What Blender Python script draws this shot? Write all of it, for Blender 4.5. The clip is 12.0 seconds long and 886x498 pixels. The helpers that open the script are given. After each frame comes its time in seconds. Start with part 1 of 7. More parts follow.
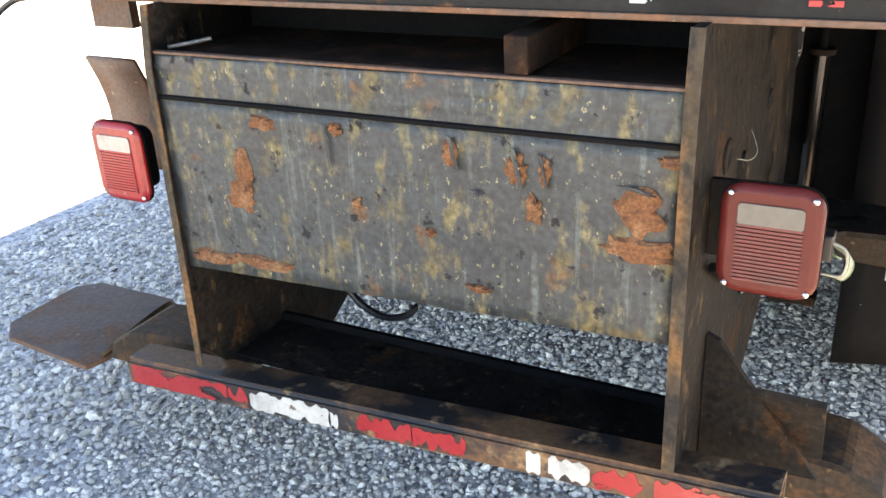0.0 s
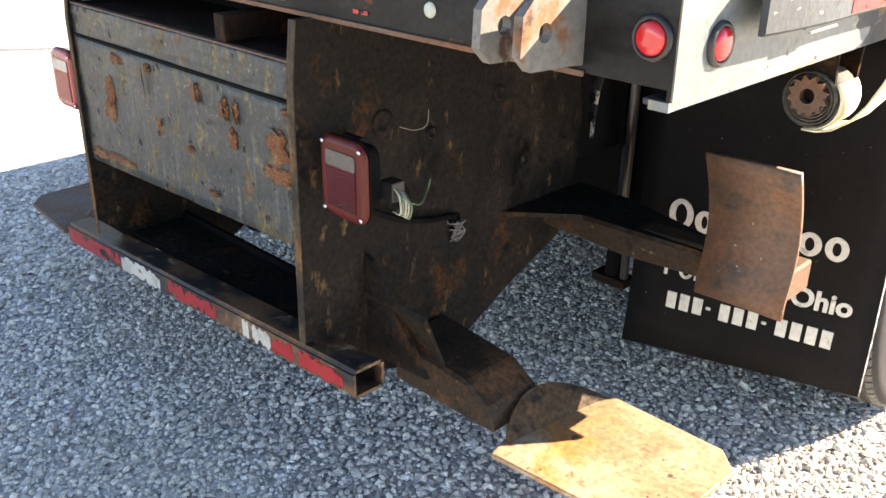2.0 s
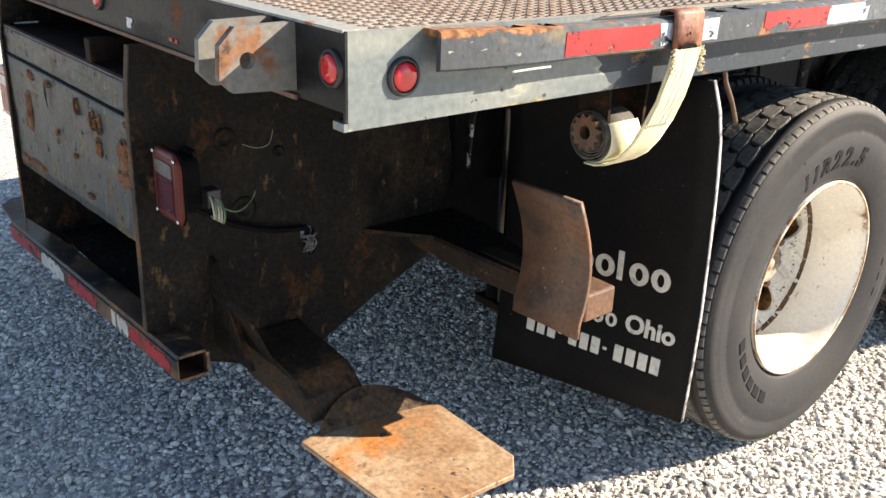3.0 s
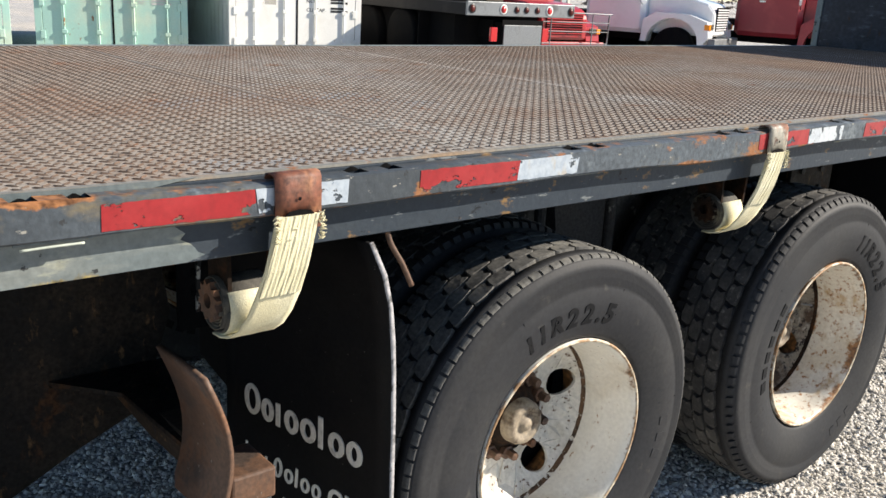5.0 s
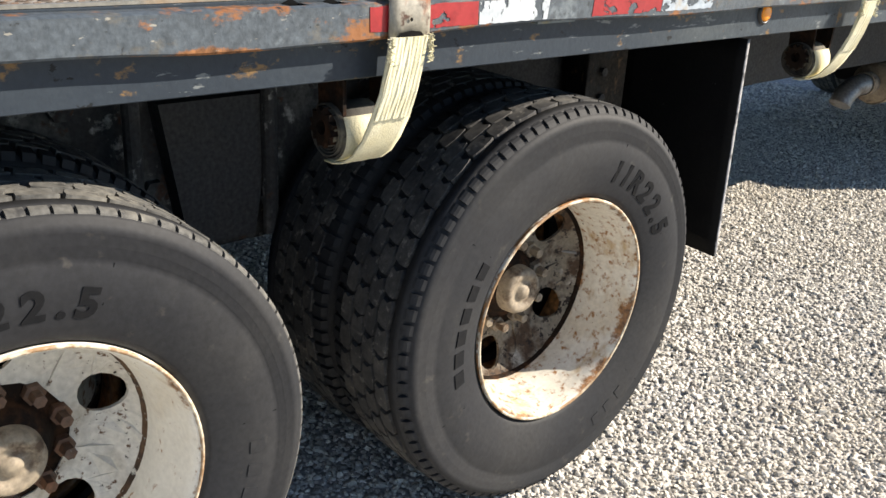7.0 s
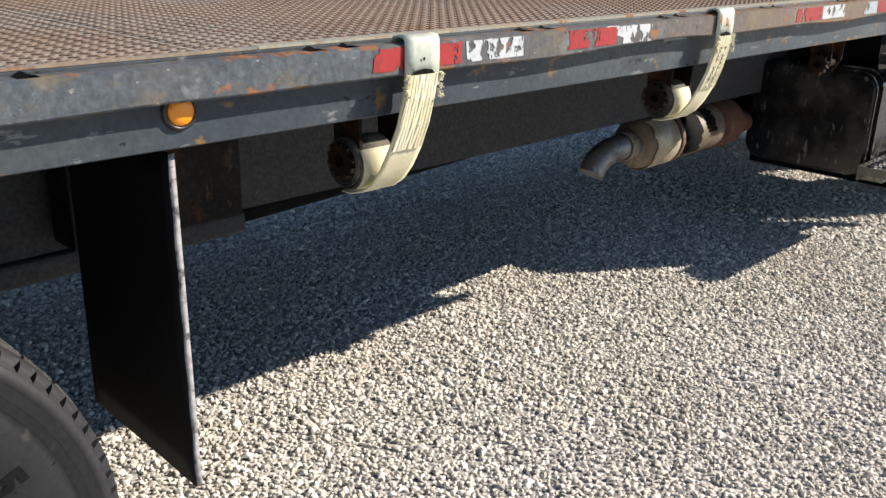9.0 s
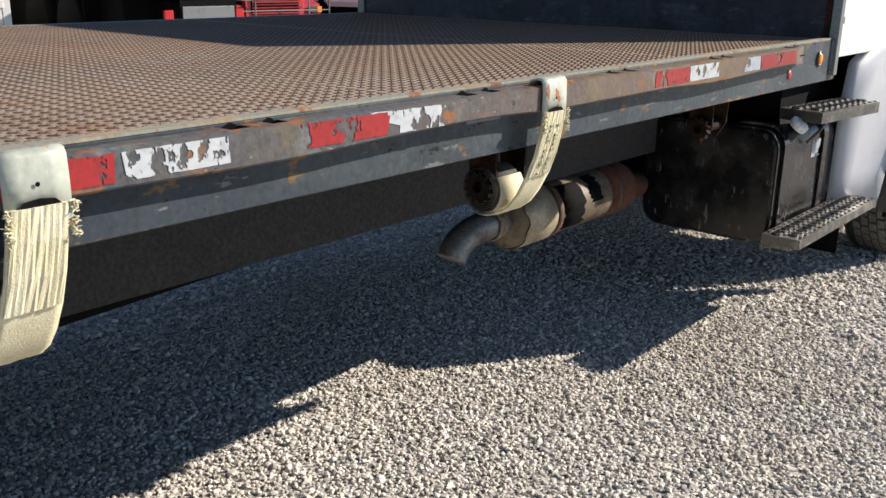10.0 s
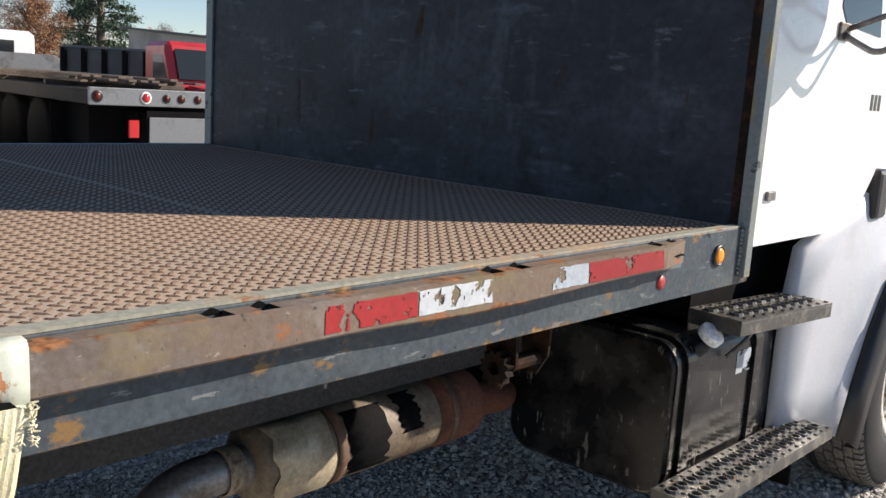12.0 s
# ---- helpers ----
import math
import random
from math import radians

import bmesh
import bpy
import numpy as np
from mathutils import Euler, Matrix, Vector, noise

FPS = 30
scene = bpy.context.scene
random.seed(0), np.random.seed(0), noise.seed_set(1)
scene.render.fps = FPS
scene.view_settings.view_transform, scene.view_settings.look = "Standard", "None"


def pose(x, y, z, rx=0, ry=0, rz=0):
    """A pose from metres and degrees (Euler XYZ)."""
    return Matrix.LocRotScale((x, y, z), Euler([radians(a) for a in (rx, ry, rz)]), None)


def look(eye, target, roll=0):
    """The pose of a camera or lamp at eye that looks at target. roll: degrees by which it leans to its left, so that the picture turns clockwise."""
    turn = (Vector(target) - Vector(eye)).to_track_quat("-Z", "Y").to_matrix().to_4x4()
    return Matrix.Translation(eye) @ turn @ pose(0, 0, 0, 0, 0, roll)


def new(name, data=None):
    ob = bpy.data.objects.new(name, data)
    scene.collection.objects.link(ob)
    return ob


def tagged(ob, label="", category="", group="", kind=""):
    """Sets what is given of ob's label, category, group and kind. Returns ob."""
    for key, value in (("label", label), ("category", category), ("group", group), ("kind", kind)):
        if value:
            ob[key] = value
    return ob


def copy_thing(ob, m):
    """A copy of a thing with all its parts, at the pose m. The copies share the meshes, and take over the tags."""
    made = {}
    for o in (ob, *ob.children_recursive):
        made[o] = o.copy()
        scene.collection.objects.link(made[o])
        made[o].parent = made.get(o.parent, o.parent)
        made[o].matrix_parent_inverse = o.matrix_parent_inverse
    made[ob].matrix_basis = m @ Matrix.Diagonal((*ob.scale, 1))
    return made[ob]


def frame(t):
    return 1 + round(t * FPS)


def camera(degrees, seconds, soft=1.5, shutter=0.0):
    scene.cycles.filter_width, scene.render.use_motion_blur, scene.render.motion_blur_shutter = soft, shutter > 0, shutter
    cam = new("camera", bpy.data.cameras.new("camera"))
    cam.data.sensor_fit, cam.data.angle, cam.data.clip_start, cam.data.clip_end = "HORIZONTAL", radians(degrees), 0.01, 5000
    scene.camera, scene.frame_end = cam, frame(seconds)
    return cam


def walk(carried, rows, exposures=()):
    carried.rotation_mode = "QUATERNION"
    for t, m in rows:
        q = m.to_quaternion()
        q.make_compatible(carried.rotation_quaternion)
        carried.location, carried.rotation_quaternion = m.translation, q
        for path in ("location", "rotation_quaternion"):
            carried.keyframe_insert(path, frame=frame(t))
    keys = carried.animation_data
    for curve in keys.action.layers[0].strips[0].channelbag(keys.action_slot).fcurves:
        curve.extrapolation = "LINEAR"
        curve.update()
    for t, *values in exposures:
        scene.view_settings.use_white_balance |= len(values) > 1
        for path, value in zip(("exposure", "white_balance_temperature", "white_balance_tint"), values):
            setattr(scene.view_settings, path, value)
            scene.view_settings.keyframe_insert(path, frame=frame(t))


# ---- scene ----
cam = camera(52.3, 12.0)
PATH = [
    (0, (0.706, -1.205, 1.437), (-0.191, 0.387, 0.624), -3.2),
    (0.5, (0.976, -1.231, 1.447), (-0.189, 0.206, 0.688), -2.1),
    (0.8, (1.133, -1.163, 1.471), (-0.058, 0.271, 0.745), -3.6),
    (1, (1.261, -1.127, 1.485), (0.053, 0.279, 0.734), -0.5),
    (1.5, (1.541, -1.092, 1.509), (0.31, 0.284, 0.742), 0.3),
    (2, (1.815, -1.028, 1.512), (0.526, 0.261, 0.688), 0.5),
    (2.5, (2.099, -0.864, 1.502), (0.734, 0.341, 0.675), 0.6),
    (3, (2.348, -0.749, 1.547), (0.923, 0.438, 0.799), 1.9),
    (3.5, (2.535, -0.573, 1.576), (1.066, 0.612, 0.915), 2.7),
    (3.7, (2.604, -0.473, 1.601), (1.107, 0.702, 0.986), 2.9),
    (5.3, (2.603, 0.129, 1.669), (1.153, 1.39, 1.116), 3.1),
    (5.5, (2.596, 0.253, 1.658), (1.193, 1.564, 1.096), 3.5),
    (5.6, (2.617, 0.317, 1.662), (1.233, 1.644, 1.095), 4.1),
    (6, (2.631, 0.613, 1.67), (1.28, 1.981, 1.121), 4.5),
    (6.5, (2.578, 0.931, 1.576), (1.19, 2.228, 0.949), 4.2),
    (7, (2.519, 1.268, 1.517), (1.148, 2.515, 0.768), 3.4),
    (7.5, (2.571, 1.691, 1.537), (1.252, 2.991, 0.78), 5.0),
    (7.7, (2.574, 1.854, 1.548), (1.279, 3.19, 0.813), 5.5),
    (9.3, (2.506, 3.068, 1.535), (1.201, 4.429, 0.869), 1.3),
    (9.5, (2.483, 3.217, 1.532), (1.185, 4.59, 0.878), 1.2),
    (10, (2.437, 3.568, 1.572), (1.181, 5.007, 0.979), 0.7),
    (10.5, (2.452, 3.922, 1.572), (1.217, 5.39, 1.003), 1.3),
    (11, (2.444, 4.274, 1.572), (1.217, 5.749, 1.004), 2.3),
    (11.5, (2.323, 4.638, 1.583), (1.06, 6.093, 1.047), 2.0),
    (12, (2.267, 4.944, 1.647), (0.926, 6.387, 1.298), 3.6),
]
EXPOSURES = [(0.0, 3.65, 9200, 18), (0.5, 3.3, 9300, 18), (1.0, 3.0, 9200, 18), (1.5, 2.9, 9000, 18), (2.0, 2.76, 8500, 16), (2.5, 2.55, 8300, 15), (3.0, 1.85, 7850, 13), (3.5, 1.5, 7400, 11), (5.3, 0.98, 7000, 10), (6.5, 1.10, 7100, 10), (7.7, 1.18, 7150, 11),
             (9.5, 0.72, 7000, 12), (10.5, 0.60, 7000, 13), (11.5, 0.60, 7000, 14), (12.0, 0.76, 7000, 14)]
walk(cam, [(t, look(eye, target, roll)) for t, eye, target, roll in PATH], EXPOSURES)

# ---- light ----
SUN = Vector((0.96, 1.50, 1.0)).normalized()
world = bpy.data.worlds.new("world")
scene.world = world
world.use_nodes = True
wn = world.node_tree.nodes
sky = wn.new("ShaderNodeTexSky")
sky.sky_type, sky.sun_disc = "NISHITA", False
sky.air_density, sky.dust_density, sky.ozone_density = 0.8, 0.0, 3.0
sky.sun_elevation, sky.sun_rotation = math.asin(SUN.z), math.atan2(SUN.x, SUN.y)
world.node_tree.links.new(sky.outputs[0], wn["Background"].inputs[0])
wn["Background"].inputs[1].default_value = 0.08
sun = new("sun", bpy.data.lights.new("sun", "SUN"))
sun.data.energy, sun.data.angle, sun.data.color = 4.9, radians(0.53), (1.0, 0.94, 0.86)
sun.matrix_world = look((0, 0, 30), Vector((0, 0, 30)) - SUN)


# ---- building helpers ----
rng = np.random.default_rng(7)


def link(name, bm, material, parent=None, label=""):
    me = bpy.data.meshes.new(name)
    bm.to_mesh(me)
    bm.free()
    if material:
        me.materials.append(material)
    ob = new(name, me)
    ob.parent = parent
    if label:
        ob["label"] = label
    return ob


def part(name, bm, material, parent, label=""):
    """One mesh object under a thing or under a part that stands unmoved at the origin."""
    return link(name, bm, material, parent, label)


def raw_mesh(name, verts, tris, material, smooth=False):
    """A mesh from arrays of vertices and triangles or quads."""
    me = bpy.data.meshes.new(name)
    n, k = tris.shape
    me.vertices.add(len(verts))
    me.vertices.foreach_set("co", verts.astype(np.float32).ravel())
    me.loops.add(n * k)
    me.loops.foreach_set("vertex_index", tris.astype(np.int32).ravel())
    me.polygons.add(n)
    me.polygons.foreach_set("loop_start", np.arange(0, n * k, k, dtype=np.int32))
    me.polygons.foreach_set("use_smooth", np.full(n, smooth))
    me.update(calc_edges=True)
    me.validate()
    me.materials.append(material)
    return me


def add_box(bm, x0, x1, y0, y1, z0, z1):
    m = Matrix.Translation(((x0 + x1) / 2, (y0 + y1) / 2, (z0 + z1) / 2)) @ Matrix.Diagonal((x1 - x0, y1 - y0, z1 - z0, 1))
    return bmesh.ops.create_cube(bm, size=1, matrix=m)


def bevel(bm, offset, segments=2):
    bmesh.ops.bevel(bm, geom=bm.edges[:], offset=offset, segments=segments, profile=0.5, affect="EDGES", clamp_overlap=True)
    return bm


def box(x0, x1, y0, y1, z0, z1, r=0.0):
    bm = bmesh.new()
    add_box(bm, x0, x1, y0, y1, z0, z1)
    return bevel(bm, r) if r else bm


def prism(axis, a, b, points, r=0.0):
    """A flat outline in the two other axes, drawn out from a to b along the axis."""
    bm = bmesh.new()
    put = {"x": lambda u, v, w: (w, u, v), "y": lambda u, v, w: (u, w, v), "z": lambda u, v, w: (u, v, w)}[axis]
    lo = [bm.verts.new(put(u, v, a)) for u, v in points]
    hi = [bm.verts.new(put(u, v, b)) for u, v in points]
    n = len(points)
    bm.faces.new(lo), bm.faces.new(hi)
    for i in range(n):
        bm.faces.new((lo[i], lo[(i + 1) % n], hi[(i + 1) % n], hi[i]))
    bmesh.ops.recalc_face_normals(bm, faces=bm.faces)
    return bevel(bm, r, 1) if r else bm


def plate_with_holes(axis, a, b, outline, holes):
    """A plate with round holes: holes are (u, v, radius)."""
    put = {"x": lambda u, v, w: (w, u, v), "y": lambda u, v, w: (u, w, v), "z": lambda u, v, w: (u, v, w)}[axis]
    bm = bmesh.new()
    loops = [outline] + [[(u + r * math.cos(i * math.pi / 8), v + r * math.sin(i * math.pi / 8)) for i in range(16)] for u, v, r in holes]
    edges, rims = [], []
    for lp in loops:
        vs = [bm.verts.new(put(u, v, a)) for u, v in lp]
        rims.append(vs)
        edges += [bm.edges.new((vs[i], vs[(i + 1) % len(vs)])) for i in range(len(vs))]
    bmesh.ops.triangle_fill(bm, use_beauty=True, use_dissolve=False, edges=edges)
    base = bm.faces[:]
    ext = bmesh.ops.extrude_face_region(bm, geom=base)
    d = Vector(put(0, 0, b - a))
    bmesh.ops.translate(bm, vec=d, verts=[v for v in ext["geom"] if isinstance(v, bmesh.types.BMVert)])
    bmesh.ops.recalc_face_normals(bm, faces=bm.faces)
    return bm


def lathe(profile, steps=48, axis="x", smooth=True):
    """Turns a profile of (along, radius) round the axis."""
    bm = bmesh.new()
    rings = []
    for i in range(steps):
        a = 2 * math.pi * i / steps
        rings.append([bm.verts.new({"x": (u, r * math.cos(a), r * math.sin(a)), "y": (r * math.cos(a), u, r * math.sin(a)), "z": (r * math.cos(a), r * math.sin(a), u)}[axis]) for u, r in profile])
    for i in range(steps):
        p, q = rings[i], rings[(i + 1) % steps]
        for k in range(len(profile) - 1):
            bm.faces.new((p[k], p[k + 1], q[k + 1], q[k]))
    bmesh.ops.remove_doubles(bm, verts=bm.verts, dist=1e-5)
    bmesh.ops.recalc_face_normals(bm, faces=bm.faces)
    for f in bm.faces:
        f.smooth = smooth
    return bm


def moved(bm, x, y, z, m=None):
    bmesh.ops.transform(bm, matrix=Matrix.Translation((x, y, z)) @ (m or Matrix()), verts=bm.verts)
    return bm


def rod(p, q, r, steps=12):
    p, q = Vector(p), Vector(q)
    bm = bmesh.new()
    m = Matrix.Translation((p + q) / 2) @ (q - p).to_track_quat("Z", "Y").to_matrix().to_4x4()
    bmesh.ops.create_cone(bm, cap_ends=True, segments=steps, radius1=r, radius2=r, depth=(q - p).length, matrix=m)
    return bm


def sweep(points, r, steps=8, fine=5):
    """A round tube along a smooth line through the points; r may be a list."""
    pts = [Vector(p) for p in points]
    line, rad = [], []
    rs = r if isinstance(r, (list, tuple)) else [r] * len(pts)
    for i in range(len(pts) - 1):
        a, b, c, d = pts[max(i - 1, 0)], pts[i], pts[i + 1], pts[min(i + 2, len(pts) - 1)]
        for k in range(fine):
            t = k / fine
            line.append(0.5 * (2 * b + (c - a) * t + (2 * a - 5 * b + 4 * c - d) * t * t + (3 * b - a - 3 * c + d) * t ** 3))
            rad.append(rs[i] + (rs[i + 1] - rs[i]) * t)
    line.append(pts[-1]), rad.append(rs[-1])
    bm = bmesh.new()
    rings, up = [], Vector((0.31, 0.17, 0.93))
    for i, p in enumerate(line):
        t = (line[min(i + 1, len(line) - 1)] - line[max(i - 1, 0)]).normalized()
        u = (up - t * up.dot(t)).normalized()
        v = t.cross(u)
        rings.append([bm.verts.new(p + rad[i] * (u * math.cos(2 * math.pi * k / steps) + v * math.sin(2 * math.pi * k / steps))) for k in range(steps)])
    for p, q in zip(rings, rings[1:]):
        for k in range(steps):
            bm.faces.new((p[k], p[(k + 1) % steps], q[(k + 1) % steps], q[k])).smooth = True
    bm.faces.new(rings[0]), bm.faces.new(rings[-1])
    bmesh.ops.recalc_face_normals(bm, faces=bm.faces)
    return bm


def sheet(rows, thick, smooth=True):
    """A bent sheet through rows of points, given a thickness."""
    bm = bmesh.new()
    grid = [[bm.verts.new(p) for p in row] for row in rows]
    for a, b in zip(grid, grid[1:]):
        for k in range(len(a) - 1):
            bm.faces.new((a[k], a[k + 1], b[k + 1], b[k])).smooth = smooth
    bmesh.ops.recalc_face_normals(bm, faces=bm.faces)
    bmesh.ops.solidify(bm, geom=bm.faces[:], thickness=thick)
    return bm


def merge(*parts_):
    """Joins several bmeshes into one."""
    bm = bmesh.new()
    for p in parts_:
        me = bpy.data.meshes.new("tmp")
        p.to_mesh(me)
        p.free()
        bm.from_mesh(me)
        bpy.data.meshes.remove(me)
    return bm


def lettering(body, size, depth=0.002, bold=0.0):
    """Flat letters of the built-in font as a bmesh in x and y, starting at x = 0."""
    cu = bpy.data.curves.new("letters", "FONT")
    cu.body, cu.size, cu.extrude, cu.resolution_u, cu.offset = body, size, depth, 3, bold
    ob = new("letters", cu)
    me = bpy.data.meshes.new_from_object(ob.evaluated_get(bpy.context.evaluated_depsgraph_get()))
    bm = bmesh.new()
    bm.from_mesh(me)
    bpy.data.objects.remove(ob), bpy.data.curves.remove(cu), bpy.data.meshes.remove(me)
    return bm


def text_on(bm, origin, right, up):
    """Lays letters on a surface: x runs along right, y along up."""
    r, u = Vector(right), Vector(up)
    m = Matrix((r, u, r.cross(u))).transposed().to_4x4()
    bmesh.ops.transform(bm, matrix=Matrix.Translation(origin) @ m, verts=bm.verts)
    return bm


# ---- materials ----
def surface(name, base, layers=(), rough=0.6, metal=0.0, grain=0.25, grain_scale=90.0, bump=0.25, bump_scale=70.0, distance=0.002, spec=0.5, coat=0.0, island=0.0):
    """A worn surface: base colour, then layers (colour, scale, low, high, stretch, roughness) laid over it by noise, fine grain and relief."""
    m = bpy.data.materials.new(name)
    m.use_nodes = True
    nt = m.node_tree
    nd, ln = nt.nodes, nt.links
    b = nd["Principled BSDF"]
    b.inputs["Metallic"].default_value = metal
    b.inputs["Specular IOR Level"].default_value = spec
    b.inputs["Coat Weight"].default_value = coat
    tc = nd.new("ShaderNodeTexCoord")
    col = nd.new("ShaderNodeRGB")
    col.outputs[0].default_value = (*base, 1)
    out = col.outputs[0]
    rv = nd.new("ShaderNodeValue")
    rv.outputs[0].default_value = rough
    rout = rv.outputs[0]
    for i, (c, sc, lo, hi, st, ro) in enumerate(layers):
        mp = nd.new("ShaderNodeMapping")
        mp.inputs["Scale"].default_value = st
        mp.inputs["Location"].default_value = (3.7 * i, 1.3 * i, 5.1 * i)
        ln.new(tc.outputs["Object"], mp.inputs[0])
        no = nd.new("ShaderNodeTexNoise")
        no.inputs["Scale"].default_value, no.inputs["Detail"].default_value, no.inputs["Roughness"].default_value = sc, 8.0, 0.62
        ln.new(mp.outputs[0], no.inputs["Vector"])
        mr = nd.new("ShaderNodeMapRange")
        mr.inputs["From Min"].default_value, mr.inputs["From Max"].default_value = lo, hi
        ln.new(no.outputs[0], mr.inputs["Value"])
        mx = nd.new("ShaderNodeMix")
        mx.data_type = "RGBA"
        ln.new(mr.outputs[0], mx.inputs["Factor"])
        ln.new(out, mx.inputs[6])
        mx.inputs[7].default_value = (*c, 1)
        out = mx.outputs[2]
        mf = nd.new("ShaderNodeMix")
        ln.new(mr.outputs[0], mf.inputs["Factor"])
        ln.new(rout, mf.inputs[2])
        mf.inputs[3].default_value = ro
        rout = mf.outputs[0]
    g = nd.new("ShaderNodeTexNoise")
    g.inputs["Scale"].default_value, g.inputs["Detail"].default_value = grain_scale, 5.0
    ln.new(tc.outputs["Object"], g.inputs["Vector"])
    gr = nd.new("ShaderNodeMapRange")
    gr.inputs["From Min"].default_value, gr.inputs["From Max"].default_value = 0.3, 0.7
    gr.inputs["To Min"].default_value, gr.inputs["To Max"].default_value = 1 - grain, 1 + grain
    ln.new(g.outputs[0], gr.inputs["Value"])
    mu = nd.new("ShaderNodeMix")
    mu.data_type, mu.blend_type = "RGBA", "MULTIPLY"
    mu.inputs["Factor"].default_value = 1.0
    ln.new(out, mu.inputs[6])
    ln.new(gr.outputs[0], mu.inputs[7])
    out = mu.outputs[2]
    if island:
        ge = nd.new("ShaderNodeNewGeometry")
        ir = nd.new("ShaderNodeMapRange")
        ir.inputs["To Min"].default_value, ir.inputs["To Max"].default_value = 1 - island, 1 + island
        ln.new(ge.outputs["Random Per Island"], ir.inputs["Value"])
        m2 = nd.new("ShaderNodeMix")
        m2.data_type, m2.blend_type = "RGBA", "MULTIPLY"
        m2.inputs["Factor"].default_value = 1.0
        ln.new(out, m2.inputs[6])
        ln.new(ir.outputs[0], m2.inputs[7])
        out = m2.outputs[2]
    ln.new(out, b.inputs["Base Color"])
    ln.new(rout, b.inputs["Roughness"])
    if bump:
        bn = nd.new("ShaderNodeTexNoise")
        bn.inputs["Scale"].default_value, bn.inputs["Detail"].default_value = bump_scale, 8.0
        ln.new(tc.outputs["Object"], bn.inputs["Vector"])
        bu = nd.new("ShaderNodeBump")
        bu.inputs["Strength"].default_value, bu.inputs["Distance"].default_value = bump, distance
        ln.new(bn.outputs[0], bu.inputs["Height"])
        ln.new(bu.outputs[0], b.inputs["Normal"])
    return m


ONE = (1.0, 1.0, 1.0)
RUST = (0.21, 0.075, 0.022)
PANEL = surface("weathered_panel_paint", (0.019, 0.024, 0.026), (
    ((0.028, 0.037, 0.038), 5.0, 0.45, 0.7, ONE, 0.6),
    ((0.085, 0.068, 0.030), 15.0, 0.545, 0.645, (1.2, 1, 0.75), 0.75),
    ((0.125, 0.105, 0.050), 26.0, 0.555, 0.68, (1.2, 1, 0.6), 0.8),
    ((0.20, 0.18, 0.10), 95.0, 0.635, 0.68, (1.0, 1, 0.7), 0.8),
    ((0.072, 0.088, 0.080), 18.0, 0.56, 0.70, (2.6, 1, 0.20), 0.6),
    ((0.12, 0.058, 0.022), 9.0, 0.60, 0.68, (1.0, 1, 0.9), 0.9),
    ((0.008, 0.008, 0.008), 24.0, 0.60, 0.65, ONE, 0.9),
), 0.5, grain=0.45, bump=0.8, bump_scale=45)
SCAB = surface("orange_rust_scab", (0.13, 0.052, 0.020), (
    ((0.19, 0.095, 0.045), 26.0, 0.48, 0.62, ONE, 0.95),
    ((0.07, 0.03, 0.016), 40.0, 0.56, 0.66, ONE, 0.95),
), 0.95, grain=0.4, grain_scale=200, bump=1.0, bump_scale=150)
TOWER = surface("oily_black_steel", (0.0088, 0.0078, 0.0070), (
    ((0.022, 0.0165, 0.012), 4.0, 0.44, 0.66, ONE, 0.7),
    ((0.046, 0.022, 0.010), 9.0, 0.58, 0.655, (1, 1, 0.7), 0.85),
    ((0.0028, 0.0028, 0.003), 3.2, 0.535, 0.62, ONE, 0.4),
    ((0.085, 0.052, 0.026), 34.0, 0.60, 0.69, (1, 1, 0.45), 0.8),
    ((0.004, 0.004, 0.0045), 24.0, 0.585, 0.63, ONE, 0.5),
), 0.7, grain=0.55, bump=1.0, bump_scale=34, distance=0.004, spec=0.14)
EDGE_RUST = surface("streaked_plate_edge", (0.045, 0.034, 0.022), (
    ((0.15, 0.075, 0.030), 14.0, 0.48, 0.62, (1, 1, 0.4), 0.85),
    ((0.010, 0.009, 0.009), 20.0, 0.55, 0.64, (1, 1, 0.5), 0.6),
), 0.75, grain=0.4, bump=0.5, spec=0.25)
ARM = surface("rust_brown_arm", (0.032, 0.0215, 0.014), (
    ((0.105, 0.050, 0.022), 8.0, 0.48, 0.64, ONE, 0.85),
    ((0.010, 0.009, 0.009), 11.0, 0.56, 0.66, ONE, 0.6),
    ((0.12, 0.075, 0.04), 45.0, 0.63, 0.70, ONE, 0.85),
), 0.7, grain=0.4, bump=0.6, spec=0.2)
LIP_RUST = surface("brown_lip_rust", (0.070, 0.044, 0.025), (((0.13, 0.07, 0.03), 14.0, 0.50, 0.64, ONE, 0.85), ((0.02, 0.015, 0.012), 22.0, 0.55, 0.66, ONE, 0.8)), 0.75, grain=0.4, bump=0.6, spec=0.2)
# Black of dark parts, also laid on where only shade belongs.
BLACK_AND_SHADE = surface("black_parts_and_shade", (0.005, 0.0053, 0.006), (
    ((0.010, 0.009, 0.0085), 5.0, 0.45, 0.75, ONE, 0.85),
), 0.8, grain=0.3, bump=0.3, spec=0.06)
UNDER = surface("dusty_underbody", (0.046, 0.046, 0.047), (
    ((0.055, 0.052, 0.049), 5.0, 0.45, 0.75, ONE, 0.85),
), 0.8, grain=0.3, bump=0.3, spec=0.15)
GRIMY = surface("grimy_brown_steel", (0.014, 0.009, 0.0065), (
    ((0.048, 0.022, 0.011), 14.0, 0.50, 0.64, ONE, 0.85),
    ((0.010, 0.009, 0.009), 9.0, 0.55, 0.66, ONE, 0.6),
), 0.75, grain=0.4, bump=0.5, spec=0.1)
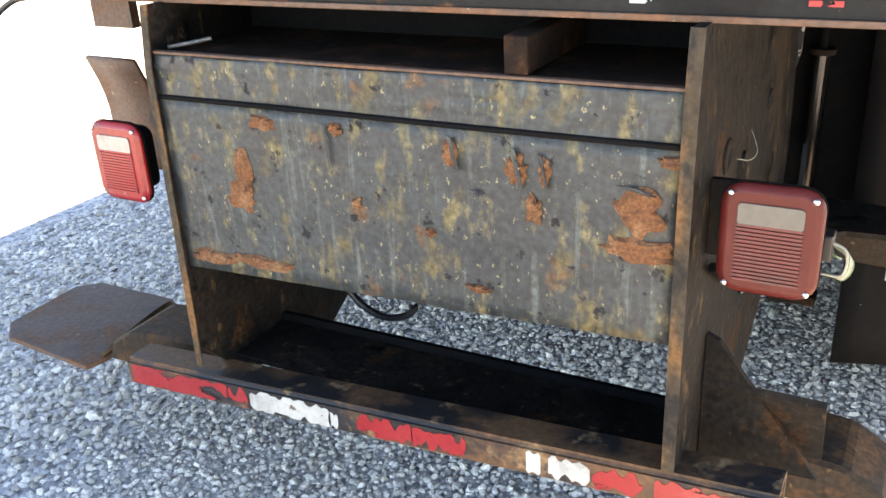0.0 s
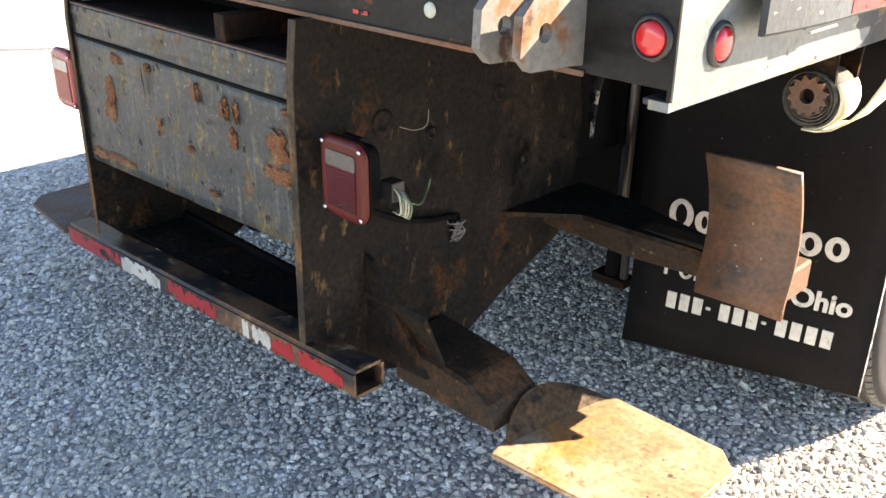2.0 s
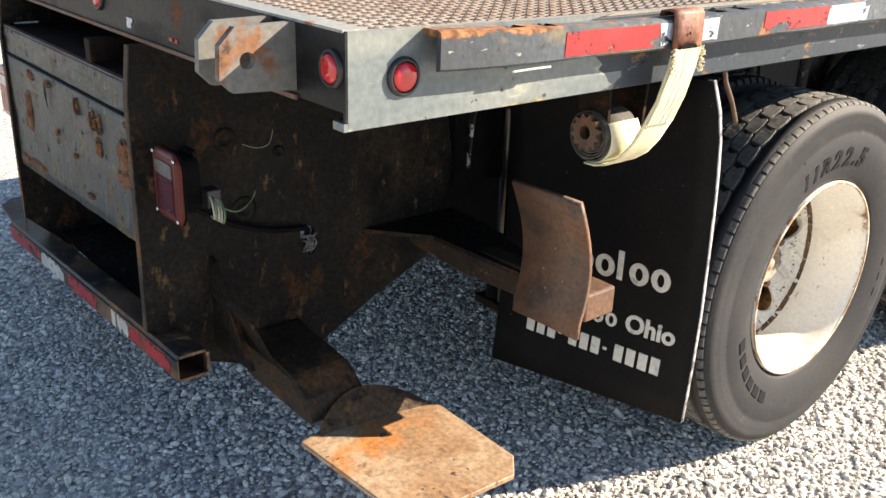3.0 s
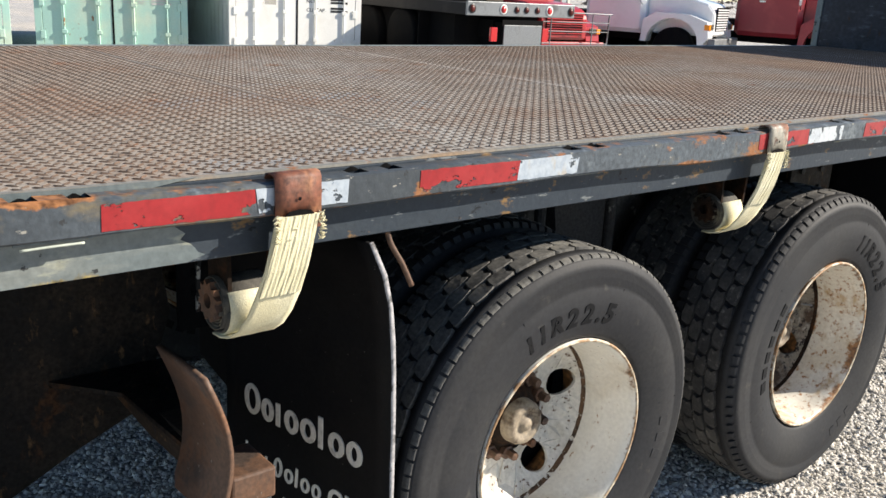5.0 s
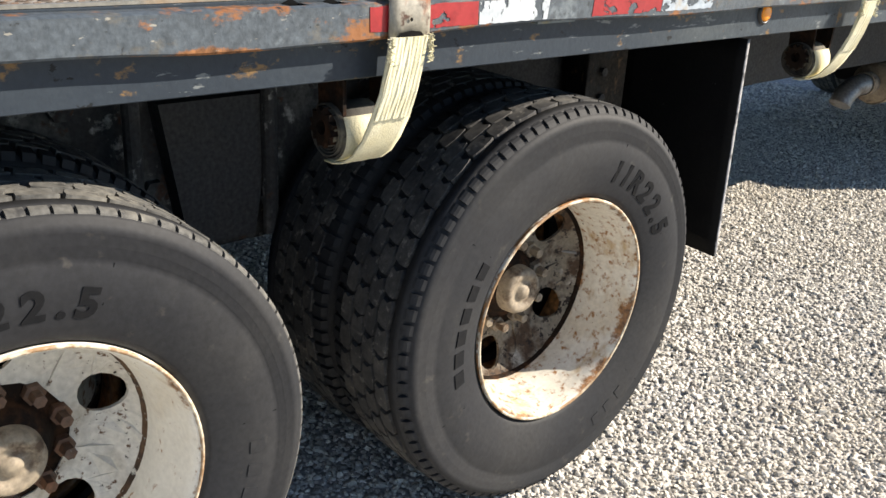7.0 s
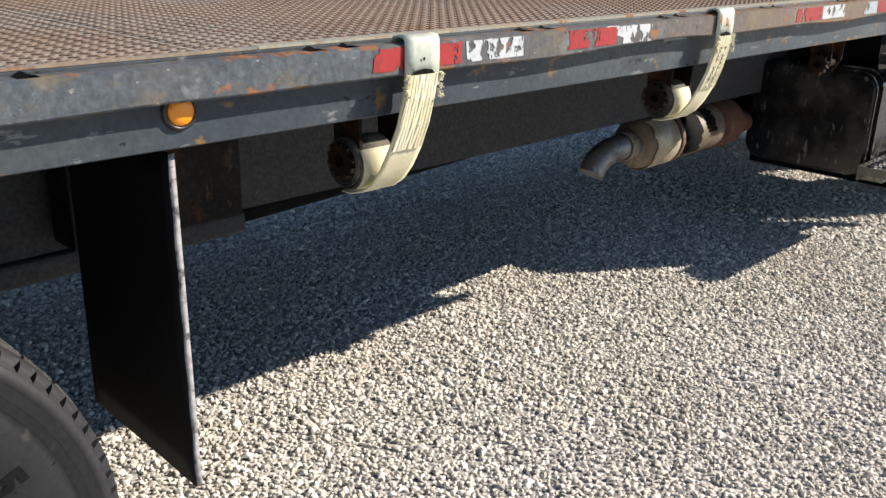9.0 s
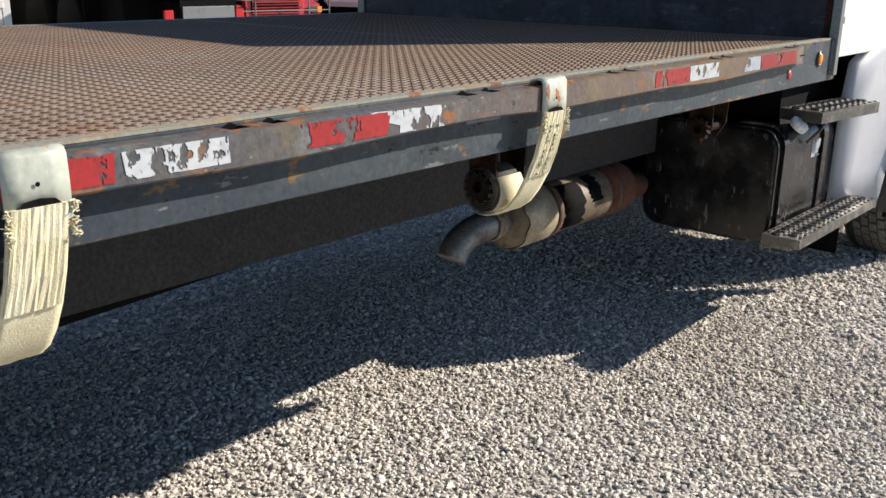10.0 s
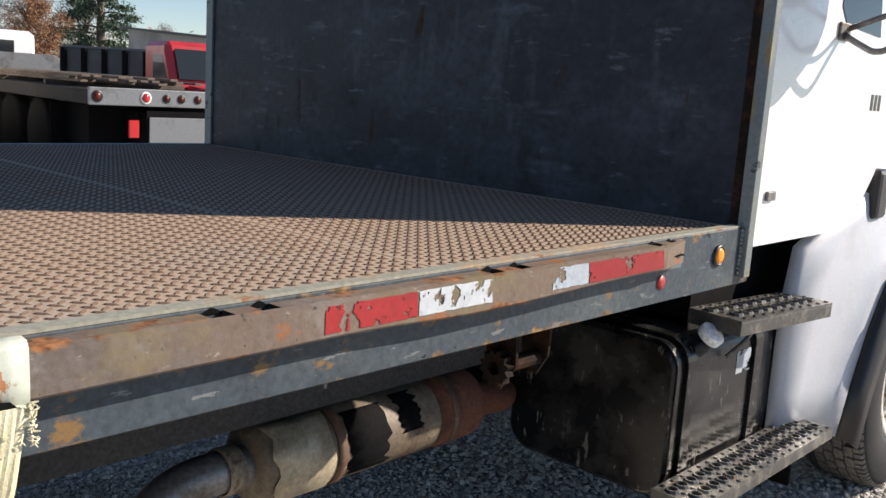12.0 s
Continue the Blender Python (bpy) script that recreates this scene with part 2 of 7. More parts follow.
GREY = surface("grey_blue_paint", (0.115, 0.142, 0.15), (
    ((0.175, 0.195, 0.18), 4.0, 0.45, 0.72, (1, 0.5, 1), 0.55),
    ((0.22, 0.18, 0.09), 15.0, 0.58, 0.68, (1, 1, 0.4), 0.7),
    ((0.018, 0.024, 0.026), 13.0, 0.60, 0.63, (1, 0.6, 1.2), 0.5),
    (RUST, 22.0, 0.665, 0.70, ONE, 0.9),
), 0.42, grain=0.16, bump=0.25)
BEAM = surface("dark_beam_paint", (0.0066, 0.0076, 0.0082), (
    ((0.021, 0.023, 0.023), 5.0, 0.48, 0.7, (0.4, 1, 1), 0.5),
    ((0.006, 0.006, 0.006), 7.0, 0.56, 0.64, (0.5, 1, 1.2), 0.6),
    ((0.11, 0.045, 0.022), 9.0, 0.60, 0.65, (0.7, 1, 1), 0.85),
    ((0.20, 0.17, 0.11), 40.0, 0.67, 0.71, ONE, 0.8),
), 0.5, grain=0.25, bump=0.5, spec=0.18)
PALE_RUST = surface("pale_chipped_paint_over_rust", (0.120, 0.120, 0.110), (
    ((0.15, 0.064, 0.027), 12.0, 0.51, 0.60, ONE, 0.8),
    ((0.05, 0.025, 0.016), 20.0, 0.57, 0.66, ONE, 0.9),
), 0.6, grain=0.2, bump=0.4)
RUBRAIL = surface("worn_rub_rail", (0.068, 0.083, 0.098), (
    ((0.125, 0.148, 0.165), 10.0, 0.56, 0.62, (1, 0.8, 1), 0.5),
), 0.5, grain=0.3, bump=0.9, bump_scale=48, spec=0.3)


def rusted_edges(m, axis, mid, half, colour, reach):
    """Lays rust along both edges of a bar, where noise lets it spread inwards."""
    nt = m.node_tree
    nd, ln = nt.nodes, nt.links
    b = nd["Principled BSDF"]
    tc = nd.new("ShaderNodeTexCoord")
    sp = nd.new("ShaderNodeSeparateXYZ")
    ln.new(tc.outputs["Object"], sp.inputs[0])
    off = nd.new("ShaderNodeMath")
    off.operation = "SUBTRACT"
    ln.new(sp.outputs[axis], off.inputs[0])
    off.inputs[1].default_value = mid
    ab = nd.new("ShaderNodeMath")
    ab.operation = "ABSOLUTE"
    ln.new(off.outputs[0], ab.inputs[0])
    dv = nd.new("ShaderNodeMath")
    dv.operation = "DIVIDE"
    ln.new(ab.outputs[0], dv.inputs[0])
    dv.inputs[1].default_value = half
    no = nd.new("ShaderNodeTexNoise")
    no.inputs["Scale"].default_value, no.inputs["Detail"].default_value, no.inputs["Roughness"].default_value = 7.0, 9.0, 0.7
    ln.new(tc.outputs["Object"], no.inputs["Vector"])
    ad = nd.new("ShaderNodeMath")
    ad.operation = "MULTIPLY_ADD"
    ln.new(no.outputs[0], ad.inputs[0])
    ad.inputs[1].default_value = 1.9
    ln.new(dv.outputs[0], ad.inputs[2])
    mr = nd.new("ShaderNodeMapRange")
    mr.inputs["From Min"].default_value, mr.inputs["From Max"].default_value = reach, reach + 0.12
    ln.new(ad.outputs[0], mr.inputs["Value"])
    mx = nd.new("ShaderNodeMix")
    mx.data_type = "RGBA"
    ln.new(mr.outputs[0], mx.inputs["Factor"])
    ln.new(b.inputs["Base Color"].links[0].from_socket, mx.inputs[6])
    tn = nd.new("ShaderNodeTexNoise")
    tn.inputs["Scale"].default_value, tn.inputs["Detail"].default_value = 60.0, 6.0
    ln.new(tc.outputs["Object"], tn.inputs["Vector"])
    tr = nd.new("ShaderNodeValToRGB")
    tr.color_ramp.elements[0].position, tr.color_ramp.elements[0].color = 0.36, (*[c * 0.35 for c in colour], 1)
    tr.color_ramp.elements[1].position, tr.color_ramp.elements[1].color = 0.64, (*[c * 1.35 for c in colour], 1)
    ln.new(tn.outputs[0], tr.inputs[0])
    ln.new(tr.outputs[0], mx.inputs[7])
    ln.new(mx.outputs[2], b.inputs["Base Color"])


RAIL = surface("chipped_rail_paint", (0.052, 0.068, 0.082), (
    ((0.094, 0.111, 0.115), 4.0, 0.46, 0.72, (1, 0.5, 1), 0.5),
    ((0.034, 0.043, 0.052), 3.0, 0.54, 0.66, (1, 0.6, 1), 0.45),
), 0.42, grain=0.22, bump=0.45, spec=0.22)
rusted_edges(RAIL, 2, 1.253, 0.0845, (0.22, 0.13, 0.055), 2.0)
rusted_edges(BEAM, 2, 1.277, 0.063, (0.15, 0.06, 0.025), 2.02)

RAIL_TOP = surface("worn_edge_paint", (0.19, 0.185, 0.165), (
    ((0.26, 0.185, 0.12), 7.0, 0.50, 0.62, (1, 0.6, 1), 0.8),
    ((0.25, 0.10, 0.04), 13.0, 0.60, 0.66, ONE, 0.9),
), 0.6, grain=0.2)
RAIL_TOP_PALE = surface("pale_edge_paint", (0.27, 0.27, 0.22), (((0.34, 0.25, 0.16), 7.0, 0.50, 0.62, (1, 0.6, 1), 0.8), ((0.25, 0.10, 0.04), 13.0, 0.60, 0.66, ONE, 0.9)), 0.6, grain=0.2)
GREY_TOP = surface("worn_grey_edge_paint", (0.20, 0.215, 0.205), (((0.28, 0.275, 0.245), 7.0, 0.50, 0.62, (0.5, 1, 1), 0.7), ((0.20, 0.10, 0.05), 13.0, 0.61, 0.66, ONE, 0.9)), 0.55, grain=0.2)
DECK = surface("rusty_deck_plate", (0.305, 0.268, 0.228), (
    ((0.345, 0.332, 0.305), 0.9, 0.47, 0.62, ONE, 0.7),
    ((0.25, 0.203, 0.165), 1.6, 0.45, 0.66, ONE, 0.85),
    ((0.22, 0.13, 0.08), 5.0, 0.60, 0.72, ONE, 0.85),
    ((0.115, 0.085, 0.066), 26.0, 0.52, 0.70, ONE, 0.8),
    ((0.24, 0.255, 0.265), 3.2, 0.60, 0.72, (1, 0.7, 1), 0.6),
), 0.7, grain=0.3, grain_scale=160, bump=0.35, bump_scale=160, spec=0.3)
LUG = surface("worn_deck_lug", (0.118, 0.087, 0.066), (
    ((0.155, 0.130, 0.110), 0.9, 0.47, 0.62, ONE, 0.6),
    ((0.122, 0.074, 0.051), 1.6, 0.45, 0.66, ONE, 0.8),
    ((0.14, 0.058, 0.028), 5.0, 0.60, 0.72, ONE, 0.85),
), 0.65, grain=0.3, bump=0.2, island=0.3, spec=0.3)


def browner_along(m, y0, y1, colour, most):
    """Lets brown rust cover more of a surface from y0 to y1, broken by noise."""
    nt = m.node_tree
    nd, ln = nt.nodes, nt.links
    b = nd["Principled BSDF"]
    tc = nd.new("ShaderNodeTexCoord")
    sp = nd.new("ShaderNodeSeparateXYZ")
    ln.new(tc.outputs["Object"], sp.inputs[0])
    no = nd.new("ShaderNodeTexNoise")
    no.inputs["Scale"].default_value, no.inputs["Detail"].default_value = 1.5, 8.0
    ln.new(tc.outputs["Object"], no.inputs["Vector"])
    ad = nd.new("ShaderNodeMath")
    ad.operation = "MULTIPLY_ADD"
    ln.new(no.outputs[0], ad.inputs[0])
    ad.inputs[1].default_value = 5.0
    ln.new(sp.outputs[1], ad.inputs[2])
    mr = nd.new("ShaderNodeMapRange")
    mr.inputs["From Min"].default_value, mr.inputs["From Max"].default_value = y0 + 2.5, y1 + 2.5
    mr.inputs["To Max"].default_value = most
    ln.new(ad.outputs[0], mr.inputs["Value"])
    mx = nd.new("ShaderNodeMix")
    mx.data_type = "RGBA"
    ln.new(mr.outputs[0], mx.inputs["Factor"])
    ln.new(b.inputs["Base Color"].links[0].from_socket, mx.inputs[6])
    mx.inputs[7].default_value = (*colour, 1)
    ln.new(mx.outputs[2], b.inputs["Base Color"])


def chipped(m, colour, scale, low, high, stretch):
    """Lays spots of another colour over a finished surface."""
    nt = m.node_tree
    nd, ln = nt.nodes, nt.links
    b = nd["Principled BSDF"]
    tc = nd.new("ShaderNodeTexCoord")
    mp = nd.new("ShaderNodeMapping")
    mp.inputs["Scale"].default_value = stretch
    mp.inputs["Location"].default_value = (scale * 0.37, scale * 0.11, scale * 0.23)
    ln.new(tc.outputs["Object"], mp.inputs[0])
    no = nd.new("ShaderNodeTexNoise")
    no.inputs["Scale"].default_value, no.inputs["Detail"].default_value, no.inputs["Roughness"].default_value = scale, 9.0, 0.65
    ln.new(mp.outputs[0], no.inputs["Vector"])
    mr = nd.new("ShaderNodeMapRange")
    mr.inputs["From Min"].default_value, mr.inputs["From Max"].default_value = low, high
    ln.new(no.outputs[0], mr.inputs["Value"])
    mx = nd.new("ShaderNodeMix")
    mx.data_type = "RGBA"
    ln.new(mr.outputs[0], mx.inputs["Factor"])
    ln.new(b.inputs["Base Color"].links[0].from_socket, mx.inputs[6])
    mx.inputs[7].default_value = (*colour, 1)
    ln.new(mx.outputs[2], b.inputs["Base Color"])


browner_along(RUBRAIL, 1.3, -0.2, (0.036, 0.043, 0.050), 0.95)
browner_along(RUBRAIL, 4.1, 6.0, (0.235, 0.145, 0.082), 0.55)
chipped(RUBRAIL, (0.17, 0.135, 0.080), 5.0, 0.53, 0.66, (1, 0.8, 1.3))
rusted_edges(RUBRAIL, 2, 1.2930, 0.032, (0.25, 0.11, 0.045), 1.93)
chipped(RUBRAIL, (0.25, 0.105, 0.042), 11.0, 0.585, 0.64, (1, 0.7, 1.3))
chipped(RUBRAIL, (0.030, 0.032, 0.034), 40.0, 0.63, 0.67, (1, 0.9, 0.9))
chipped(RUBRAIL, (0.27, 0.26, 0.23), 75.0, 0.64, 0.67, (1, 0.4, 1))
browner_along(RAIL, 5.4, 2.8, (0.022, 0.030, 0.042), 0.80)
chipped(RAIL, (0.19, 0.115, 0.05), 17.0, 0.60, 0.66, (1, 0.7, 1.2))
chipped(RAIL, (0.15, 0.165, 0.17), 48.0, 0.625, 0.66, (1, 0.25, 1))
chipped(RAIL, (0.010, 0.012, 0.014), 26.0, 0.635, 0.655, (1, 0.6, 1.1))
browner_along(DECK, 3.0, 6.2, (0.42, 0.312, 0.222), 0.8)
browner_along(LUG, 3.0, 6.2, (0.18, 0.108, 0.070), 0.8)
RUSTY = surface("brown_rusted_steel", (0.092, 0.050, 0.031), (
    ((0.145, 0.064, 0.030), 7.0, 0.50, 0.66, ONE, 0.85),
    ((0.045, 0.032, 0.026), 9.0, 0.55, 0.66, ONE, 0.6),
    ((0.26, 0.23, 0.19), 45.0, 0.66, 0.70, ONE, 0.7),
), 0.62, grain=0.3, bump=0.4)
PAD = surface("bright_rusted_pad", (0.235, 0.140, 0.075), (
    ((0.32, 0.235, 0.155), 5.0, 0.45, 0.62, ONE, 0.6),
    ((0.33, 0.125, 0.030), 4.0, 0.53, 0.63, ONE, 0.85),
    ((0.14, 0.068, 0.032), 30.0, 0.58, 0.70, ONE, 0.85),
    ((0.05, 0.028, 0.018), 24.0, 0.655, 0.68, ONE, 0.9),
), 0.6, grain=0.3, bump=0.4)
BUMPER = surface("rust_and_black_bumper", (0.105, 0.050, 0.022), (
    ((0.012, 0.011, 0.012), 7.0, 0.46, 0.56, (0.6, 1, 1), 0.5),
    ((0.21, 0.125, 0.06), 16.0, 0.57, 0.66, ONE, 0.85),
), 0.62, grain=0.35, bump=0.5)
def flaked(m, scale, low, high, stretch):
    """Lets pieces of a thin film be missing, so that what lies behind shows."""
    nt = m.node_tree
    nd, ln = nt.nodes, nt.links
    tc = nd.new("ShaderNodeTexCoord")
    mp = nd.new("ShaderNodeMapping")
    mp.inputs["Scale"].default_value = stretch
    ln.new(tc.outputs["Object"], mp.inputs[0])
    no = nd.new("ShaderNodeTexNoise")
    no.inputs["Scale"].default_value, no.inputs["Detail"].default_value, no.inputs["Roughness"].default_value = scale, 6.0, 0.6
    ln.new(mp.outputs[0], no.inputs["Vector"])
    mr = nd.new("ShaderNodeMapRange")
    mr.inputs["From Min"].default_value, mr.inputs["From Max"].default_value = low, high
    mr.inputs["To Min"].default_value, mr.inputs["To Max"].default_value = 1.0, 0.0
    ln.new(no.outputs[0], mr.inputs["Value"])
    ln.new(mr.outputs[0], nd["Principled BSDF"].inputs["Alpha"])
    return m


TAPE_RED = flaked(surface("worn_red_tape", (0.27, 0.012, 0.015), (
    ((0.34, 0.030, 0.032), 5.0, 0.45, 0.7, ONE, 0.35),
    ((0.24, 0.012, 0.015), 30.0, 0.52, 0.66, ONE, 0.4),
), 0.38, grain=0.1, bump=0.15), 12.0, 0.575, 0.583, (1, 1.0, 1.8))
TAPE_RED_OLD = flaked(surface("flaked_red_tape", (0.32, 0.016, 0.018), (((0.24, 0.012, 0.014), 20.0, 0.5, 0.65, ONE, 0.5),), 0.45, grain=0.12), 20.0, 0.535, 0.543, (1, 1.1, 0.9))
TAPE_WHITE = flaked(surface("worn_white_tape", (0.37, 0.42, 0.47), (
    ((0.30, 0.35, 0.41), 60.0, 0.45, 0.6, ONE, 0.4),
    ((0.36, 0.34, 0.30), 18.0, 0.56, 0.66, (1, 1.3, 0.6), 0.6),
), 0.4, grain=0.08, bump=0.1), 13.0, 0.555, 0.565, (1, 1.0, 1.4))
TAPE_WHITE_OLD = flaked(surface("flaked_white_tape", (0.47, 0.51, 0.54), (((0.38, 0.42, 0.46), 30.0, 0.5, 0.65, ONE, 0.5),), 0.45, grain=0.08), 20.0, 0.53, 0.54, (1, 1.2, 0.8))
TAPE_WHITE_DULL = surface("dull_white_tape", (0.40, 0.415, 0.40), (((0.30, 0.305, 0.29), 22.0, 0.5, 0.62, ONE, 0.5), ((0.09, 0.06, 0.04), 30.0, 0.60, 0.64, ONE, 0.7)), 0.5, grain=0.1, bump=0.2)
RUBBER = surface("tyre_rubber", (0.017, 0.0182, 0.0215), (
    ((0.026, 0.0265, 0.028), 4.0, 0.42, 0.68, ONE, 0.7),
    ((0.055, 0.052, 0.048), 22.0, 0.62, 0.74, ONE, 0.8),
), 0.66, grain=0.2, bump=0.2, spec=0.3)
# Darker than the side wall: edge shade of the raised letters, put into colour.
RUBBER_DARK = surface("raised_tyre_lettering", (0.0105, 0.0112, 0.0128), (((0.012, 0.012, 0.013), 30.0, 0.5, 0.65, ONE, 0.7),), 0.75, grain=0.15, bump=0.1, spec=0.1)
TREAD_PALE = surface("pale_worn_tread", (0.085, 0.084, 0.080), (((0.14, 0.135, 0.12), 9.0, 0.48, 0.64, ONE, 0.9), ((0.035, 0.035, 0.036), 26.0, 0.56, 0.66, ONE, 0.8)), 0.85, grain=0.35, bump=0.5)
TREAD = surface("dusty_tread", (0.034, 0.034, 0.035), (
    ((0.085, 0.081, 0.075), 11.0, 0.44, 0.66, ONE, 0.9),
    ((0.20, 0.19, 0.17), 45.0, 0.58, 0.70, ONE, 0.95),
), 0.75, grain=0.3, bump=0.4)
RIM = surface("chipped_white_rim", (0.68, 0.66, 0.60), (
    ((0.56, 0.51, 0.42), 5.0, 0.50, 0.70, ONE, 0.6),
    ((0.30, 0.16, 0.07), 30.0, 0.64, 0.70, (1.6, 1, 1), 0.9),
    ((0.05, 0.03, 0.02), 62.0, 0.685, 0.71, ONE, 0.9),
), 0.42, grain=0.08, bump=0.15)
RIM_WORN = surface("rust_stained_rim", (0.62, 0.59, 0.52), (
    ((0.50, 0.43, 0.32), 5.0, 0.48, 0.68, ONE, 0.6),
    ((0.40, 0.27, 0.13), 10.0, 0.53, 0.70, (2.0, 1, 1), 0.9),
    ((0.27, 0.13, 0.05), 48.0, 0.54, 0.66, (1.2, 1, 1), 0.9),
    ((0.05, 0.03, 0.02), 60.0, 0.655, 0.69, ONE, 0.9),
), 0.42, grain=0.1, bump=0.2)
RIM_DIRTY = surface("rust_spotted_disc", (0.56, 0.54, 0.49), (
    ((0.36, 0.32, 0.25), 6.0, 0.50, 0.66, ONE, 0.7),
    ((0.10, 0.05, 0.025), 34.0, 0.60, 0.65, ONE, 0.9),
    ((0.030, 0.022, 0.018), 60.0, 0.64, 0.67, ONE, 0.9),
), 0.5, grain=0.15, bump=0.25)
rusted_edges(RIM, 0, -0.085, 0.095, (0.25, 0.12, 0.045), 1.98)
rusted_edges(RIM_WORN, 0, -0.075, 0.085, (0.25, 0.115, 0.04), 1.84)
LIP = surface("rusted_rim_lip", (0.29, 0.175, 0.09), (((0.56, 0.50, 0.39), 16.0, 0.47, 0.57, ONE, 0.6),), 0.7)
HUB = surface("grimy_hub", (0.235, 0.195, 0.145), (((0.08, 0.05, 0.03), 14.0, 0.52, 0.62, ONE, 0.8),), 0.7, bump=0.5)
WEB = surface("cream_webbing", (0.62, 0.57, 0.38), (
    ((0.70, 0.67, 0.50), 9.0, 0.45, 0.65, ONE, 0.9),
    ((0.36, 0.32, 0.19), 7.0, 0.60, 0.78, ONE, 0.9),
), 0.85, grain=0.10, grain_scale=260, bump=0.5, bump_scale=320)
WEB_DIRTY = surface("soiled_webbing", (0.045, 0.042, 0.036), (((0.13, 0.115, 0.08), 16.0, 0.52, 0.66, ONE, 0.9),), 0.85, bump=0.5, bump_scale=250)
HOOK_RUST = surface("red_rusted_hook", (0.135, 0.045, 0.024), (((0.23, 0.10, 0.05), 18.0, 0.5, 0.62, ONE, 0.75), ((0.05, 0.02, 0.014), 26.0, 0.55, 0.65, ONE, 0.8)), 0.6, grain=0.4, bump=0.6)
HOOK_PALE = surface("pale_zinc_hook", (0.42, 0.46, 0.40), (
    ((0.36, 0.155, 0.07), 24.0, 0.605, 0.625, (1, 1, 0.6), 0.8),
    ((0.30, 0.33, 0.29), 6.0, 0.5, 0.7, ONE, 0.5)), 0.45, grain=0.1)
HOOK_MIXED = surface("half_rusted_hook", (0.24, 0.225, 0.185), (((0.165, 0.065, 0.034), 9.0, 0.47, 0.55, (1, 1, 0.8), 0.8), ((0.06, 0.028, 0.018), 26.0, 0.57, 0.66, ONE, 0.8)), 0.55, grain=0.25, bump=0.4)
FLAKED_WHITE = surface("flaking_white_over_black", (0.006, 0.006, 0.006), (((0.34, 0.33, 0.31), 22.0, 0.535, 0.555, ONE, 0.95), ((0.05, 0.025, 0.014), 16.0, 0.58, 0.66, ONE, 0.8)), 0.7, grain=0.3, bump=0.5)
DAMPER = surface("glossy_black_damper", (0.004, 0.004, 0.0045), (), 0.18, grain=0.2, bump=0.05)
FLAP = surface("black_rubber_flap", (0.0058, 0.0058, 0.0064), (
    ((0.011, 0.0105, 0.010), 3.0, 0.45, 0.72, ONE, 0.65),
    ((0.12, 0.115, 0.10), 75.0, 0.70, 0.73, ONE, 0.8),
), 0.65, grain=0.2, bump=0.2, spec=0.08)
FLAP_EDGE = surface("scuffed_flap_edge", (0.26, 0.26, 0.27), (((0.06, 0.06, 0.06), 40.0, 0.52, 0.62, ONE, 0.8),), 0.8, grain=0.3)
LETTER = surface("faded_white_lettering", (0.52, 0.52, 0.48), (((0.30, 0.30, 0.28), 40.0, 0.55, 0.68, ONE, 0.8),), 0.7, grain=0.1)
BLACKGLOSS = surface("black_tank_paint", (0.0065, 0.0067, 0.007), (
    ((0.034, 0.034, 0.034), 4.0, 0.47, 0.66, ONE, 0.35),
    ((0.13, 0.125, 0.11), 38.0, 0.625, 0.68, (1, 1, 0.3), 0.7),
), 0.16, grain=0.15, bump=0.1, bump_scale=8, distance=0.004, spec=0.3)
STEP = surface("worn_step_steel", (0.095, 0.092, 0.085), (
    ((0.24, 0.225, 0.19), 14.0, 0.50, 0.64, ONE, 0.35),
    ((0.20, 0.13, 0.07), 20.0, 0.62, 0.70, ONE, 0.8),
), 0.38, metal=0.35, grain=0.2)
SEAM_RUST = flaked(surface("spotted_seam_rust", (0.10, 0.055, 0.028), (((0.045, 0.028, 0.018), 30.0, 0.5, 0.62, ONE, 0.9),), 0.85, grain=0.3, bump=0.5), 46.0, 0.555, 0.60, ONE)
MUFFLER = surface("scorched_muffler", (0.135, 0.104, 0.072), (
    ((0.24, 0.195, 0.135), 6.0, 0.50, 0.64, ONE, 0.5),
    ((0.09, 0.048, 0.03), 5.0, 0.53, 0.64, (1, 1.4, 1), 0.8),
    ((0.03, 0.025, 0.02), 22.0, 0.63, 0.68, ONE, 0.8),
), 0.6, metal=0.1, grain=0.25)
RED_RUST = surface("heat_reddened_steel", (0.115, 0.042, 0.024), (((0.06, 0.026, 0.017), 8.0, 0.48, 0.64, ONE, 0.9), ((0.19, 0.075, 0.035), 20.0, 0.56, 0.66, ONE, 0.9)), 0.85, grain=0.3)
PIPE = surface("galvanised_pipe", (0.22, 0.215, 0.21), (((0.10, 0.085, 0.07), 9.0, 0.5, 0.65, ONE, 0.6),), 0.45, metal=0.6)
CABWHITE = surface("white_cab_paint", (0.78, 0.79, 0.80), (((0.70, 0.70, 0.69), 2.0, 0.5, 0.75, ONE, 0.3),), 0.22, grain=0.03, bump=0.0, coat=0.4)
FENDER = surface("dull_fender_paint", (0.47, 0.495, 0.54), (((0.39, 0.405, 0.435), 3.0, 0.48, 0.72, ONE, 0.5),), 0.35, grain=0.05, bump=0.05)
PLASTIC = surface("black_plastic", (0.014, 0.014, 0.015), (), 0.4, grain=0.1, bump=0.1)
